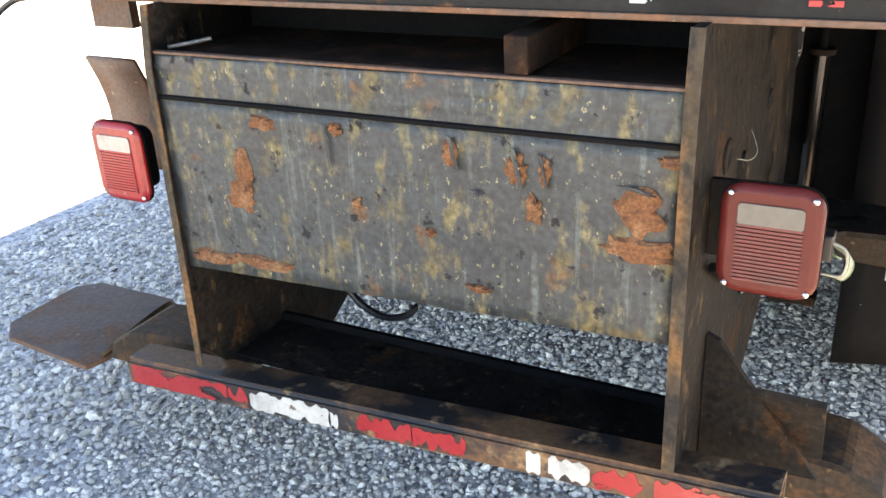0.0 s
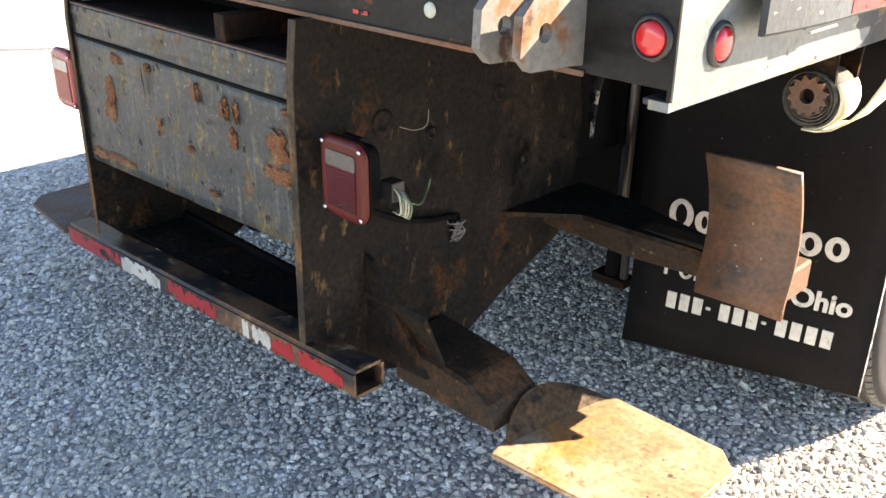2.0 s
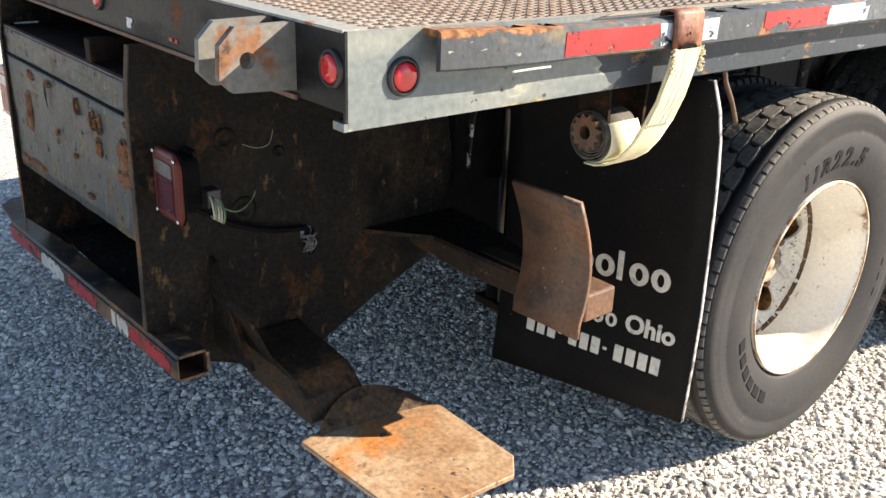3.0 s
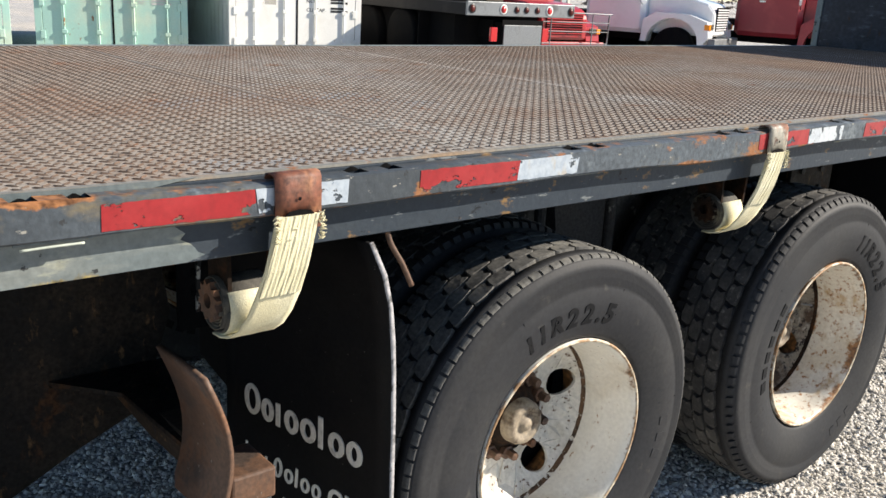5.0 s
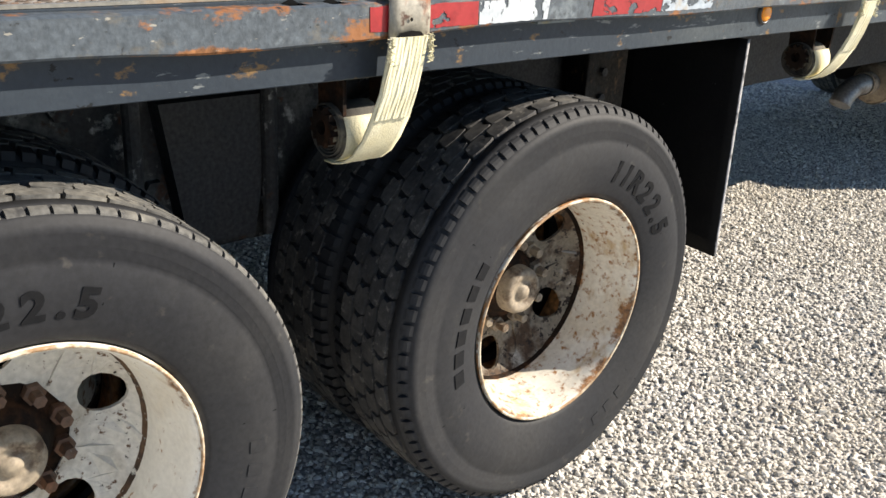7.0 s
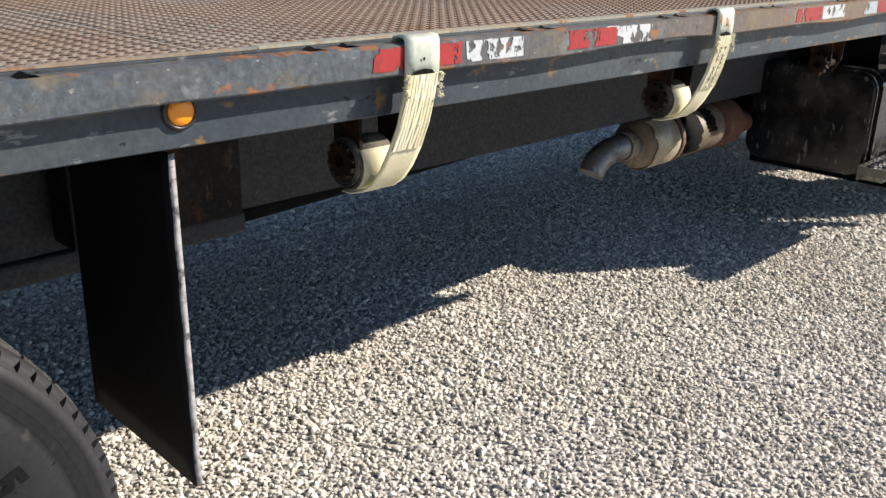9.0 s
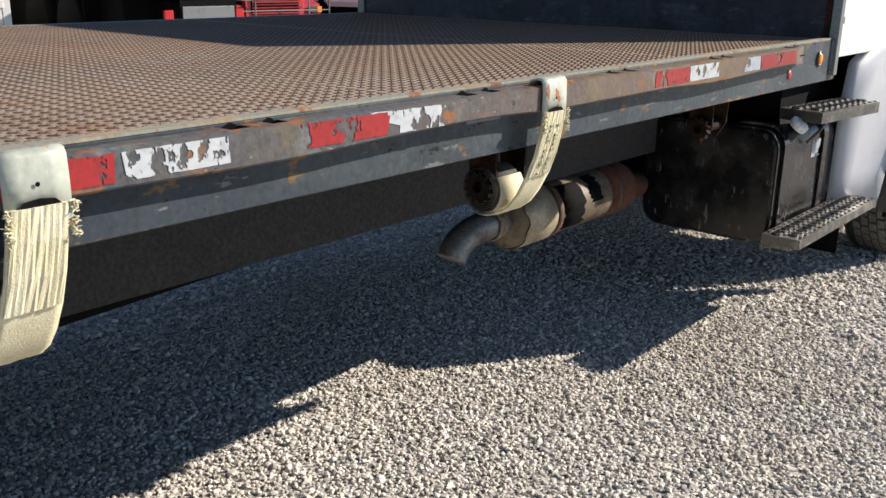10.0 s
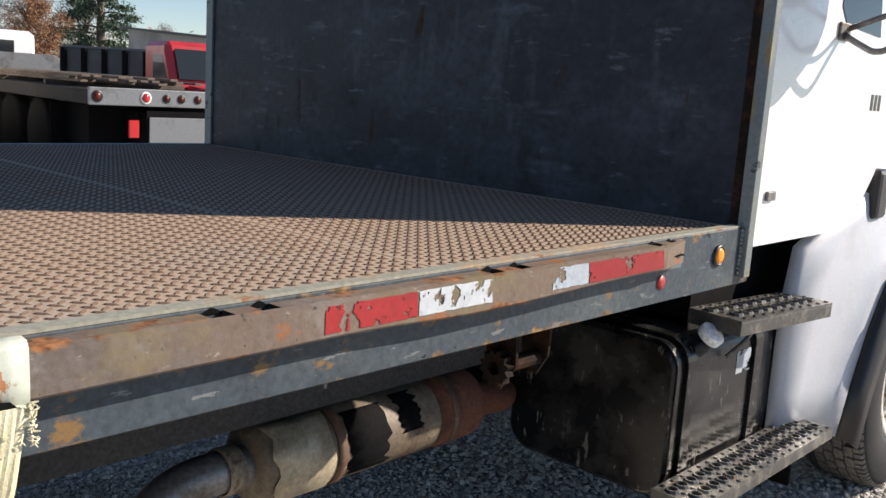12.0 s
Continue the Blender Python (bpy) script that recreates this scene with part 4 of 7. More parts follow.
for x in (0.974, 1.046):
    part("hitch_plate", plate_with_holes("x", x, x + 0.015, LUGPLATE, [(-0.087, 1.283, 0.0135)]), PALE_RUST, TRUCK, "thick drilled hitch plate, pale paint over rust")

# headboard with its posts
part("headboard", box(X_LEFT + 0.01, 1.187, 7.285, 7.30, 1.326, 2.52), HEADB, TRUCK, "scuffed dark blue-black steel headboard")
part("headboard_post", prism("z", 1.19, 2.55, [(1.188, 7.275), (1.223, 7.275), (1.223, 7.312), (1.213, 7.312), (1.213, 7.3005), (1.188, 7.3005)], 0.002), GREY, TRUCK, "grey painted angle post")
part("headboard_post", prism("z", 1.19, 2.55, [(X_LEFT - 0.012, 7.275), (X_LEFT + 0.04, 7.275), (X_LEFT + 0.04, 7.287), (X_LEFT, 7.287), (X_LEFT, 7.345), (X_LEFT - 0.012, 7.345)], 0.002), GREY, TRUCK)
part("headboard_strip", box(1.160, 1.1865, 7.2815, 7.2845, 1.334, 2.52), GRIMY, TRUCK, "dark brown strip beside the post")
part("headboard_cap", box(X_LEFT - 0.012, 1.223, 7.27, 7.35, 2.55, 2.58, 0.003), GREY, TRUCK)
beads = bmesh.new()
for k in range(11):
    bmesh.ops.create_uvsphere(beads, u_segments=6, v_segments=4, radius=0.006, matrix=Matrix.Translation((X_RIGHT + 0.002, 7.268 + 0.0015 * (k % 2), 1.205 + 0.0115 * k)))
part("weld_bead", beads, WELD, TRUCK)

# under the bed
for x in (-0.47, 0.43):
    part("chassis_rail", prism("y", 1.11, 10.9, [(x, 0.765), (x + 0.085 * (1 if x < 0 else -1), 0.765), (x + 0.085 * (1 if x < 0 else -1), 0.773), (x + 0.008 * (1 if x < 0 else -1), 0.773), (x + 0.008 * (1 if x < 0 else -1), 1.022), (x + 0.085 * (1 if x < 0 else -1), 1.022), (x + 0.085 * (1 if x < 0 else -1), 1.03), (x, 1.03)]), UNDER, TRUCK)
    part("sill", box(min(x, x + 0.08 * (1 if x < 0 else -1)), max(x, x + 0.08 * (1 if x < 0 else -1)), 1.11, 7.33, 1.031, 1.20), UNDER, TRUCK)
for k in range(18):
    y = 0.42 + 0.4 * k
    part("crossmember", prism("x", X_LEFT + 0.055, X_RIGHT - 0.055, [(y, 1.2025), (y + 0.045, 1.2025), (y + 0.045, 1.208), (y + 0.006, 1.208), (y + 0.006, 1.296), (y + 0.045, 1.296), (y + 0.045, 1.3015), (y, 1.3015)]), UNDER, TRUCK)
for y in (1.61, 2.905):
    part("axle", rod((-1.1, y, 0.522), (1.0, y, 0.522), 0.065), UNDER, TRUCK)
part("suspension_beam", box(0.30, 0.42, 1.5, 3.06, 0.56, 0.66, 0.02), UNDER, TRUCK)
part("suspension_beam", box(-0.46, -0.34, 1.5, 3.06, 0.56, 0.66, 0.02), UNDER, TRUCK)
part("hanger_bracket", prism("x", 0.435, 0.60, [(2.12, 1.02), (2.42, 1.02), (2.36, 0.66), (2.18, 0.66)]), UNDER, TRUCK)
SPATTER = surface("dust_spattered_steel", (0.026, 0.026, 0.027), (((0.10, 0.098, 0.093), 9.0, 0.50, 0.66, (1, 1, 0.5), 0.9), ((0.28, 0.275, 0.26), 30.0, 0.58, 0.66, (1, 0.5, 0.5), 0.9), ((0.05, 0.024, 0.013), 14.0, 0.60, 0.66, ONE, 0.9)), 0.85, grain=0.4, bump=0.6)
part("torque_bracket", prism("x", 0.50, 0.54, [(1.70, 1.16), (2.82, 1.16), (2.70, 0.86), (2.44, 0.62), (2.08, 0.62), (1.84, 0.86)], 0.004), SPATTER, TRUCK, "mud-spattered suspension bracket")
for y, z in ((1.92, 1.02), (2.12, 0.80), (2.26, 1.04), (2.38, 0.78), (2.58, 1.03)):
    part("bolt_head", moved(lathe([(0.0, 0.030), (0.020, 0.028), (0.024, 0.0)], 6, smooth=False), 0.5405, y, z), SPATTER, TRUCK)
for y in (2.05, 2.40):
    part("brace", rod((0.61, y, 0.66), (0.61, y, 1.16), 0.020, 12), SPATTER, TRUCK)
part("spring_plate", box(0.45, 0.56, 3.66, 4.12, 0.80, 1.02, 0.005), TOWER, TRUCK)
for yy in (3.74, 3.9):
    for zz in (0.86, 0.95):
        part("bolt_head", moved(lathe([(0.0, 0.016), (0.012, 0.016), (0.014, 0.0)], 6, smooth=False), 0.5605, yy, zz), UNDER, TRUCK)
part("leaf_spring", box(0.36, 0.45, 3.2, 4.2, 0.70, 0.76, 0.01), UNDER, TRUCK)

# ---- forklift mount at the rear ----
PL, PR = -0.52, 0.447
PANEL_X = (PL + 0.004, PR - 0.018)


def dented_panel(x0, x1, z0, z1, y, seed, drop=0.0):
    rows = []
    for j in range(13):
        rows.append([(x0 + (x1 - x0) * i / 30, y + 0.0035 * noise.noise(Vector((i * 0.35, j * 0.5, seed))), z0 + (z1 - z0) * j / 12 - drop * (1 - i / 30) * (1 - j / 12)) for i in range(31)])
    return sheet(rows, 0.008)


part("rear_panel", dented_panel(*PANEL_X, 0.755, 1.056, -0.052, 1.0, 0.035), PANEL, TRUCK, "scabby blue-grey painted panel with rust and yellow stains")
part("upper_panel", dented_panel(*PANEL_X, 1.050, 1.130, -0.043, 5.0), PANEL, TRUCK)
part("panel_edge", box(*PANEL_X, -0.050, -0.036, 1.1305, 1.136, 0.002), RUSTY, TRUCK)
PATCHES = [(-0.337, 0.935, 0.020, 0.045), (-0.352, 0.885, 0.032, 0.030), (-0.28, 1.027, 0.026, 0.014), (-0.44, 0.752, 0.060, 0.014), (-0.32, 0.758, 0.075, 0.012), (0.078, 1.009, 0.015, 0.020), (0.188, 0.998, 0.017, 0.027), (0.233, 0.998, 0.010, 0.022),
           (0.217, 0.940, 0.014, 0.024), (0.374, 0.955, 0.034, 0.034), (0.375, 0.898, 0.052, 0.020), (0.418, 1.036, 0.022, 0.010), (-0.10, 0.905, 0.010, 0.012), (0.036, 0.875, 0.010, 0.008), (-0.13, 1.03, 0.012, 0.012), (0.12, 0.79, 0.020, 0.008)]
for k, (u, v, ru, rv) in enumerate(PATCHES):
    pts = []
    for i in range(22):
        a = 2 * math.pi * i / 22
        q = 1.0 + 0.55 * noise.noise(Vector((2.2 * math.cos(a), 2.2 * math.sin(a), 3.7 * k))) + 0.25 * noise.noise(Vector((6 * math.cos(a), 6 * math.sin(a), 1.9 * k)))
        pts.append((u + ru * q * math.cos(a), v + rv * q * math.sin(a)))
    bm = bmesh.new()
    rim_ = [bm.verts.new((a, -0.0535, b)) for a, b in pts]
    mid_ = [bm.verts.new((u + (a - u) * 0.72, -0.0585 - 0.0012 * (i_ % 3), v + (b - v) * 0.72)) for i_, (a, b) in enumerate(pts)]
    top_ = bm.verts.new((u, -0.0590, v))
    for i in range(22):
        bm.faces.new((rim_[i], rim_[(i + 1) % 22], mid_[(i + 1) % 22], mid_[i]))
        bm.faces.new((mid_[i], mid_[(i + 1) % 22], top_))
    bmesh.ops.recalc_face_normals(bm, faces=bm.faces)
    part("rust_scab", bm, SCAB, TRUCK)
for u, v, w_, dv in ((0.085, 1.012, 0.010, 0.03), (0.19, 1.0, 0.011, 0.034), (0.232, 1.0, 0.008, 0.028), (-0.15, 1.0, 0.006, 0.04), (0.12, 0.955, 0.012, 0.004), (0.37, 0.99, 0.03, 0.005)):
    part("paint_flake", sheet([[(u - w_, -0.0575, v + dv), (u, -0.060, v + dv * 0.9)], [(u - w_ * 0.2, -0.058, v), (u + w_ * 0.7, -0.063, v)], [(u + w_ * 0.4, -0.0575, v - dv), (u + w_, -0.060, v - dv * 0.8)]], 0.0012, False), PANEL, TRUCK)
part("panel_seam", sweep([(PANEL_X[0], -0.0525, 1.055), (-0.2, -0.054, 1.0565), (0.1, -0.0525, 1.0555), (PANEL_X[1], -0.0535, 1.057)], 0.0045, 6), BLACK_AND_SHADE, TRUCK)
part("shelf", box(PL + 0.014, PR - 0.018, -0.035, 0.22, 1.122, 1.130), GRIMY, TRUCK, "grimy rust-brown inner shelf plate")
part("divider_plate", box(0.168, 0.205, -0.046, 0.20, 1.137, 1.192, 0.003), GRIMY, TRUCK, "rusted divider plate")
# Black sheet added to close the cavity and keep it dark.
part("cavity_blackout", box(PL + 0.014, PR - 0.018, 0.222, 0.234, 0.90, 1.21), BLACK_AND_SHADE, TRUCK)
part("steel_clip", sweep([(-0.50, -0.02, 1.137), (-0.47, 0.0, 1.141), (-0.44, 0.03, 1.146)], 0.004, 6), PIPE, TRUCK)
SIDE = [(-0.046, 1.214), (-0.060, 1.10), (-0.066, 0.545), (0.05, 0.43), (0.2, 0.372), (0.41, 0.372), (0.60, 0.47), (0.775, 0.545), (0.86, 0.80), (0.80, 1.20)]
part("side_plate", plate_with_holes("x", PR - 0.016, PR, SIDE, [(0.375, 0.70, 0.022), (0.385, 0.655, 0.016)]), TOWER, TRUCK, "oily black and rust-brown side plate")
part("side_plate", prism("x", PL - 0.002, PL + 0.012, [(y, z) if y < 0.3 else {0.41: (0.35, 0.365), 0.60: (0.46, 0.425), 0.775: (0.70, 0.545)}.get(y, (y, z)) for y, z in SIDE]), TOWER, TRUCK)
part("plate_edge", prism("x", PR - 0.018, PR + 0.002, [(-0.0475, 1.214), (-0.0615, 1.10), (-0.0685, 0.545), (-0.0665, 0.54), (-0.0585, 1.10), (-0.0445, 1.214)]), EDGE_RUST, TRUCK, "bare rusted plate edge")
part("plate_edge", prism("x", PL - 0.003, PL + 0.013, [(-0.0475, 1.214), (-0.0615, 1.10), (-0.0685, 0.50), (-0.0665, 0.50), (-0.0585, 1.10), (-0.0445, 1.214)]), EDGE_RUST, TRUCK)
for (y, z, r) in ((0.16, 0.98, 0.03), (0.2, 0.80, 0.034), (0.30, 0.93, 0.016), (0.52, 0.98, 0.02)):
    part("boss", moved(lathe([(0.0, r), (0.004, r * 0.95), (0.004, r * 0.5), (0.001, r * 0.45), (0.001, 0.0)], 20), PR + 0.0003, y, z), TOWER, TRUCK)
part("lower_cross_beam", box(PL + 0.014, PR - 0.018, 0.192, 0.204, 0.40, 0.497), BLACK_AND_SHADE, TRUCK)
part("lower_shelf", box(PL + 0.014, PR - 0.018, 0.028, 0.190, 0.470, 0.480), TOWER, TRUCK)


def square_tube(x0, x1, y0, y1, z0, z1, t):
    bm = bmesh.new()
    ring = lambda x, d: [bm.verts.new((x, a, b)) for a, b in ((y0 + d, z0 + d), (y1 - d, z0 + d), (y1 - d, z1 - d), (y0 + d, z1 - d))]
    o0, o1, i0, i1 = ring(x0, 0), ring(x1, 0), ring(x0, t), ring(x1, t)
    for k in range(4):
        j = (k + 1) % 4
        for q in ((o0[k], o0[j], o1[j], o1[k]), (i0[k], i0[j], i1[j], i1[k]), (o0[k], o0[j], i0[j], i0[k]), (o1[k], o1[j], i1[j], i1[k])):
            bm.faces.new(q)
    bmesh.ops.recalc_face_normals(bm, faces=bm.faces)
    return bm


def bumper_z(x):
    """Height of the bumper's lower edge: it hangs a little askew."""
    return 0.478 + 0.060 * (x - 0.6)


tube = square_tube(-0.735, 0.602, -0.066, 0.016, 0.0, 0.066, 0.007)
bmesh.ops.bevel(tube, geom=[e for e in tube.edges if abs(e.verts[0].co.x - e.verts[1].co.x) > 1.0 and min(abs(e.verts[0].co.z), abs(e.verts[0].co.z - 0.066)) < 1e-4], offset=0.009, segments=3, affect="EDGES")
for v in tube.verts:
    v.co.z += bumper_z(v.co.x)
bump_ = part("bumper_tube", tube, BUMPER, TRUCK, "rusty square-tube underride bumper")
for a, b, mm, ragged in ((-0.722, -0.455, TAPE_RED, 0.003), (-0.452, -0.402, TAPE_RED, 0.012), (-0.396, -0.20, TAPE_WHITE_DULL, 0.007), (-0.205, -0.183, TAPE_WHITE_DULL, 0.014), (-0.140, -0.02, TAPE_RED, 0.011), (-0.022, 0.088, TAPE_RED, 0.014), (0.202, 0.228, TAPE_WHITE_DULL, 0.006), (0.242, 0.314, TAPE_WHITE_DULL, 0.008), (0.318, 0.402, TAPE_RED, 0.013), (0.420, 0.57, TAPE_RED, 0.010)):
    rows, n = [], max(6, int((b - a) / 0.006))
    for i in range(n + 1):
        x = a + (b - a) * i / n
        lo = 0.009 + ragged * max(0.0, 0.4 + 2.2 * noise.noise(Vector((x * 75, 1.0, a))))
        hi = 0.056 - ragged * max(0.0, 0.4 + 2.4 * noise.noise(Vector((x * 62, 7.0, a))))
        if i in (0, n):
            lo, hi = lo + ragged * 0.8, hi - ragged * 0.8
        rows.append([(x, -0.0672, bumper_z(x) + lo), (x, -0.0672, bumper_z(x) + max(hi, lo + 0.008))])
    part("reflective_tape", sheet(rows, 0.0008, False), mm, bump_, "torn reflective tape")

# stabiliser pads at the ends of short arms
PADSHAPE = [(0.80, 0.135), (0.785, 0.19), (0.825, 0.475), (0.86, 0.495), (1.13, 0.495), (1.185, 0.445), (1.175, 0.215), (1.11, 0.16)]


def mirrored(bm, xc):
    bmesh.ops.transform(bm, matrix=Matrix.Translation((2 * xc, 0, 0)) @ Matrix.Diagonal((-1, 1, 1, 1)), verts=bm.verts)
    bmesh.ops.reverse_faces(bm, faces=bm.faces)
    return bm


def stabiliser(flip):
    f = (lambda bm: moved(mirrored(bm, -0.095), 0, -0.12, -0.012)) if flip else (lambda bm: bm)
    h = (lambda bm: mirrored(bm, -0.19)) if flip else (lambda bm: bm)
    arm = part("stabiliser_arm", f(prism("y", 0.180, 0.345, [(0.448, 0.352), (0.448, 0.468), (0.68, 0.446), (0.745, 0.405), (0.765, 0.352)], 0.008)), ARM, TRUCK, "thick rusty steel arm")
    if not flip:
        part("gusset", f(prism("y", 0.10, 0.112, [(0.449, 0.46), (0.449, 0.70), (0.47, 0.69), (0.64, 0.47)])), TOWER, arm)
        part("gusset", f(prism("x", 0.449, 0.64, [(0.155, 0.47), (0.155, 0.49), (0.10, 0.62), (0.095, 0.61)])), TOWER, arm)
    rows = []
    for i in range(21):
        u = i / 20
        rise = max(0.0, math.sin(math.pi * (0.02 + 0.96 * u))) ** 0.75
        cx, cy = 0.808 + 0.040 * u, 0.186 + 0.284 * u
        rows.append([(cx - 0.006 * rise, cy, 0.347), (cx - 0.026 * rise, cy, 0.349 + 0.022 * rise), (cx - 0.048 * rise, cy, 0.349 + 0.042 * rise), (cx - 0.070 * rise, cy, 0.349 + 0.060 * rise)])
    part("curved_lip", f(sheet(rows, 0.010, False)), LIP_RUST, arm, "curved rusty end lip")
    pad = f(prism("z", 0.336, 0.349, PADSHAPE, 0.002))
    part("stabiliser_pad", pad, RUSTY if flip else PAD, TRUCK, "flat rusted steel foot pad with cut corners" if flip else "sunlit orange-rusted steel foot pad with cut corners")
    # curved guide plate on its arm
    rows = []
    for i in range(11):
        z = 0.928 - 0.34 * i / 10
        y = 0.642 + 0.055 * math.sin(math.pi * min(1.0, i / 9.0) * 0.78) - 0.004 * i / 10
        rows.append([(0.928, y, z - 0.0), (1.03, y + 0.006, z), (1.131, y + 0.008, z)])
    part("guide_plate", h(sheet(rows, 0.012)), RUSTY, TRUCK, "curved rusty brown guide plate")
    guide = part("guide_arm", h(prism("y", 0.70, 0.76, [(0.448, 0.605), (0.448, 0.664), (0.53, 0.664), (1.0, 0.690), (1.0, 0.610), (0.70, 0.592)], 0.004)), ARM, TRUCK)
    part("arm_web", h(prism("z", 0.664, 0.676, [(0.449, 0.545), (0.449, 0.86), (0.62, 0.85), (0.93, 0.768), (0.93, 0.690), (0.60, 0.672)])), TOWER, guide, "wedge-shaped rusty top plate")
    part("arm_web", h(prism("x", 0.449, 0.458, [(0.545, 0.664), (0.86, 0.664), (0.82, 0.62), (0.72, 0.60)])), TOWER, guide)
    part("stub_tube", h(box(1.0, 1.125, 0.70, 0.80, 0.62, 0.69, 0.006)), RUSTY, guide, "rusted square stub")


stabiliser(False)
stabiliser(True)
part("mounting_bracket", box(-1.42, -1.27, 0.62, 0.65, 1.02, 1.205), RUSTY, TRUCK)
part("air_hose", sweep([(-0.44, 0.30, 0.62), (-0.39, 0.30, 0.52), (-0.33, 0.30, 0.478), (-0.27, 0.30, 0.478), (-0.22, 0.30, 0.515), (-0.20, 0.32, 0.62)], 0.0085), PLASTIC, TRUCK, "black rubber air hose")
part("hanging_cable", sweep([(-1.40, 0.06, 1.20), (-1.43, 0.12, 1.145), (-1.45, 0.19, 1.085), (-1.45, 0.25, 1.072), (-1.45, 0.31, 1.078), (-1.42, 0.33, 1.11), (-1.36, 0.34, 1.14), (-1.28, 0.34, 1.15)], 0.008), PLASTIC, TRUCK, "loose black cable")
part("loom", sweep([(PR + 0.012, 0.055, 0.84), (PR + 0.02, 0.16, 0.775), (PR + 0.016, 0.27, 0.735), (PR + 0.012, 0.36, 0.72), (PR - 0.02, 0.385, 0.69)], 0.0075), BLACK_AND_SHADE, TRUCK, "black cable loom")
coil = []
for k in range(16):
    a, b = rng.uniform(0.355, 0.395, 2), rng.uniform(0.645, 0.70, 2)
    coil.append(sweep([(PR + 0.006, a[0], b[0]), (PR + 0.014 + 0.012 * rng.random(), 0.5 * (a[0] + a[1]) + 0.006, 0.5 * (b[0] + b[1]) + 0.008), (PR + 0.006, a[1], b[1])], 0.0016, 5))
part("cable_coil", merge(*coil), PIPE, TRUCK)


def rounded(u0, u1, v0, v1, r, k=5):
    pts = []
    for cu, cv, a0 in ((u1 - r, v1 - r, 0), (u0 + r, v1 - r, 90), (u0 + r, v0 + r, 180), (u1 - r, v0 + r, 270)):
        pts += [(cu + r * math.cos(radians(a0 + 90 * i / k)), cv + r * math.sin(radians(a0 + 90 * i / k))) for i in range(k + 1)]
    return pts


def tail_lamp(x0, lens, clear, dz=0.0):
    x1, z0, z1, y = x0 + 0.134, 0.847 + dz, 1.009 + dz, -0.030
    lamp = part("tail_lamp", prism("y", y + 0.0125, y + 0.060, rounded(x0 + 0.018, x1 - 0.022, z0 + 0.018, z1 - 0.018, 0.022), 0.004), BLACK_AND_SHADE, TRUCK, "rectangular red tail lamp in black housing")
    bm = bmesh.new()
    loops = []
    for d, yy in ((0.003, y + 0.012), (0.0, y + 0.010), (0.0, y + 0.006), (0.005, y + 0.001), (0.012, y - 0.002)):
        loops.append([bm.verts.new((u, yy, v)) for u, v in rounded(x0 + d, x1 - d, z0 + d, z1 - d, 0.031 - d)])
    for a, b in zip(loops, loops[1:]):
        for k in range(len(a)):
            bm.faces.new((a[k], a[(k + 1) % len(a)], b[(k + 1) % len(a)], b[k])).smooth = True
    bm.faces.new(loops[-1])
    bmesh.ops.recalc_face_normals(bm, faces=bm.faces)
    part("gasket", prism("y", y + 0.0122, y + 0.0150, rounded(x0 - 0.001, x1 + 0.001, z0 - 0.001, z1 + 0.001, 0.032)), BLACK_AND_SHADE, lamp, "black rubber gasket")
    part("lens", bm, lens, lamp, "red plastic lens")
    part("reverse_lens", prism("y", y - 0.0045, y - 0.0021, rounded(x0 + 0.024, x1 - 0.024, z1 - 0.058, z1 - 0.026, 0.006), 0.0006), clear, lamp, "clear reversing lens")
    ribs = bmesh.new()
    n = 15
    for k in range(n):
        z = z0 + 0.022 + k * (0.086 / n)
        add_box(ribs, x0 + 0.024, x1 - 0.024, y - 0.0046, y - 0.0021, z, z + 0.0036)
    part("reflector_ribs", ribs, REFLECT if lens is LENS_FADED else LENS_MID, lamp, "ribbed red reflector")
    for u in (x0 + 0.013, x1 - 0.013):
        for v in (z0 + 0.014, z1 - 0.014):
            part("screw", moved(lathe([(0.0, 0.0045), (0.002, 0.004), (0.003, 0.0)], 10), u, y - 0.002, v, Matrix.Rotation(radians(-90), 4, "Z")), CHROME, lamp)
    return lamp


right_lamp = tail_lamp(0.479, LENS_FADED, CLEAR)
tail_lamp(-0.742, LENS_MID, CLEAR_PALE, -0.024)
part("lamp_bracket", box(PR + 0.001, 0.50, 0.055, 0.066, 0.86, 0.98), TOWER, TRUCK)
part("lamp_bracket", box(-0.62, PL - 0.003, 0.055, 0.066, 0.86, 0.98), TOWER, TRUCK)
part("plug", box(0.585, 0.622, 0.03, 0.062, 0.885, 0.925, 0.003), PLASTIC, right_lamp)
for k in range(5):
    part("wire", sweep([(0.618, 0.035 + 0.006 * k, 0.915 - 0.003 * k), (0.640 + 0.002 * k, 0.03 + 0.006 * k, 0.905 - 0.006 * k), (0.638, 0.035 + 0.005 * k, 0.868 - 0.004 * k), (0.612, 0.04 + 0.005 * k, 0.864)], 0.0022, 6), (WIRE_WHITE, WIRE_GREEN)[k % 3 == 1], right_lamp)
part("wire", sweep([(0.62, 0.05, 0.89), (0.63, 0.09, 0.87), (0.60, 0.14, 0.875), (0.59, 0.16, 0.895)], 0.0018, 6), WIRE_GREEN, right_lamp)
part("wire", sweep([(0.455, 0.20, 0.965), (0.47, 0.23, 0.955), (0.475, 0.26, 0.962), (0.46, 0.28, 0.99)], 0.0008, 6), WIRE_WHITE, right_lamp)

# ---- wheels ----
R_TYRE = 0.512


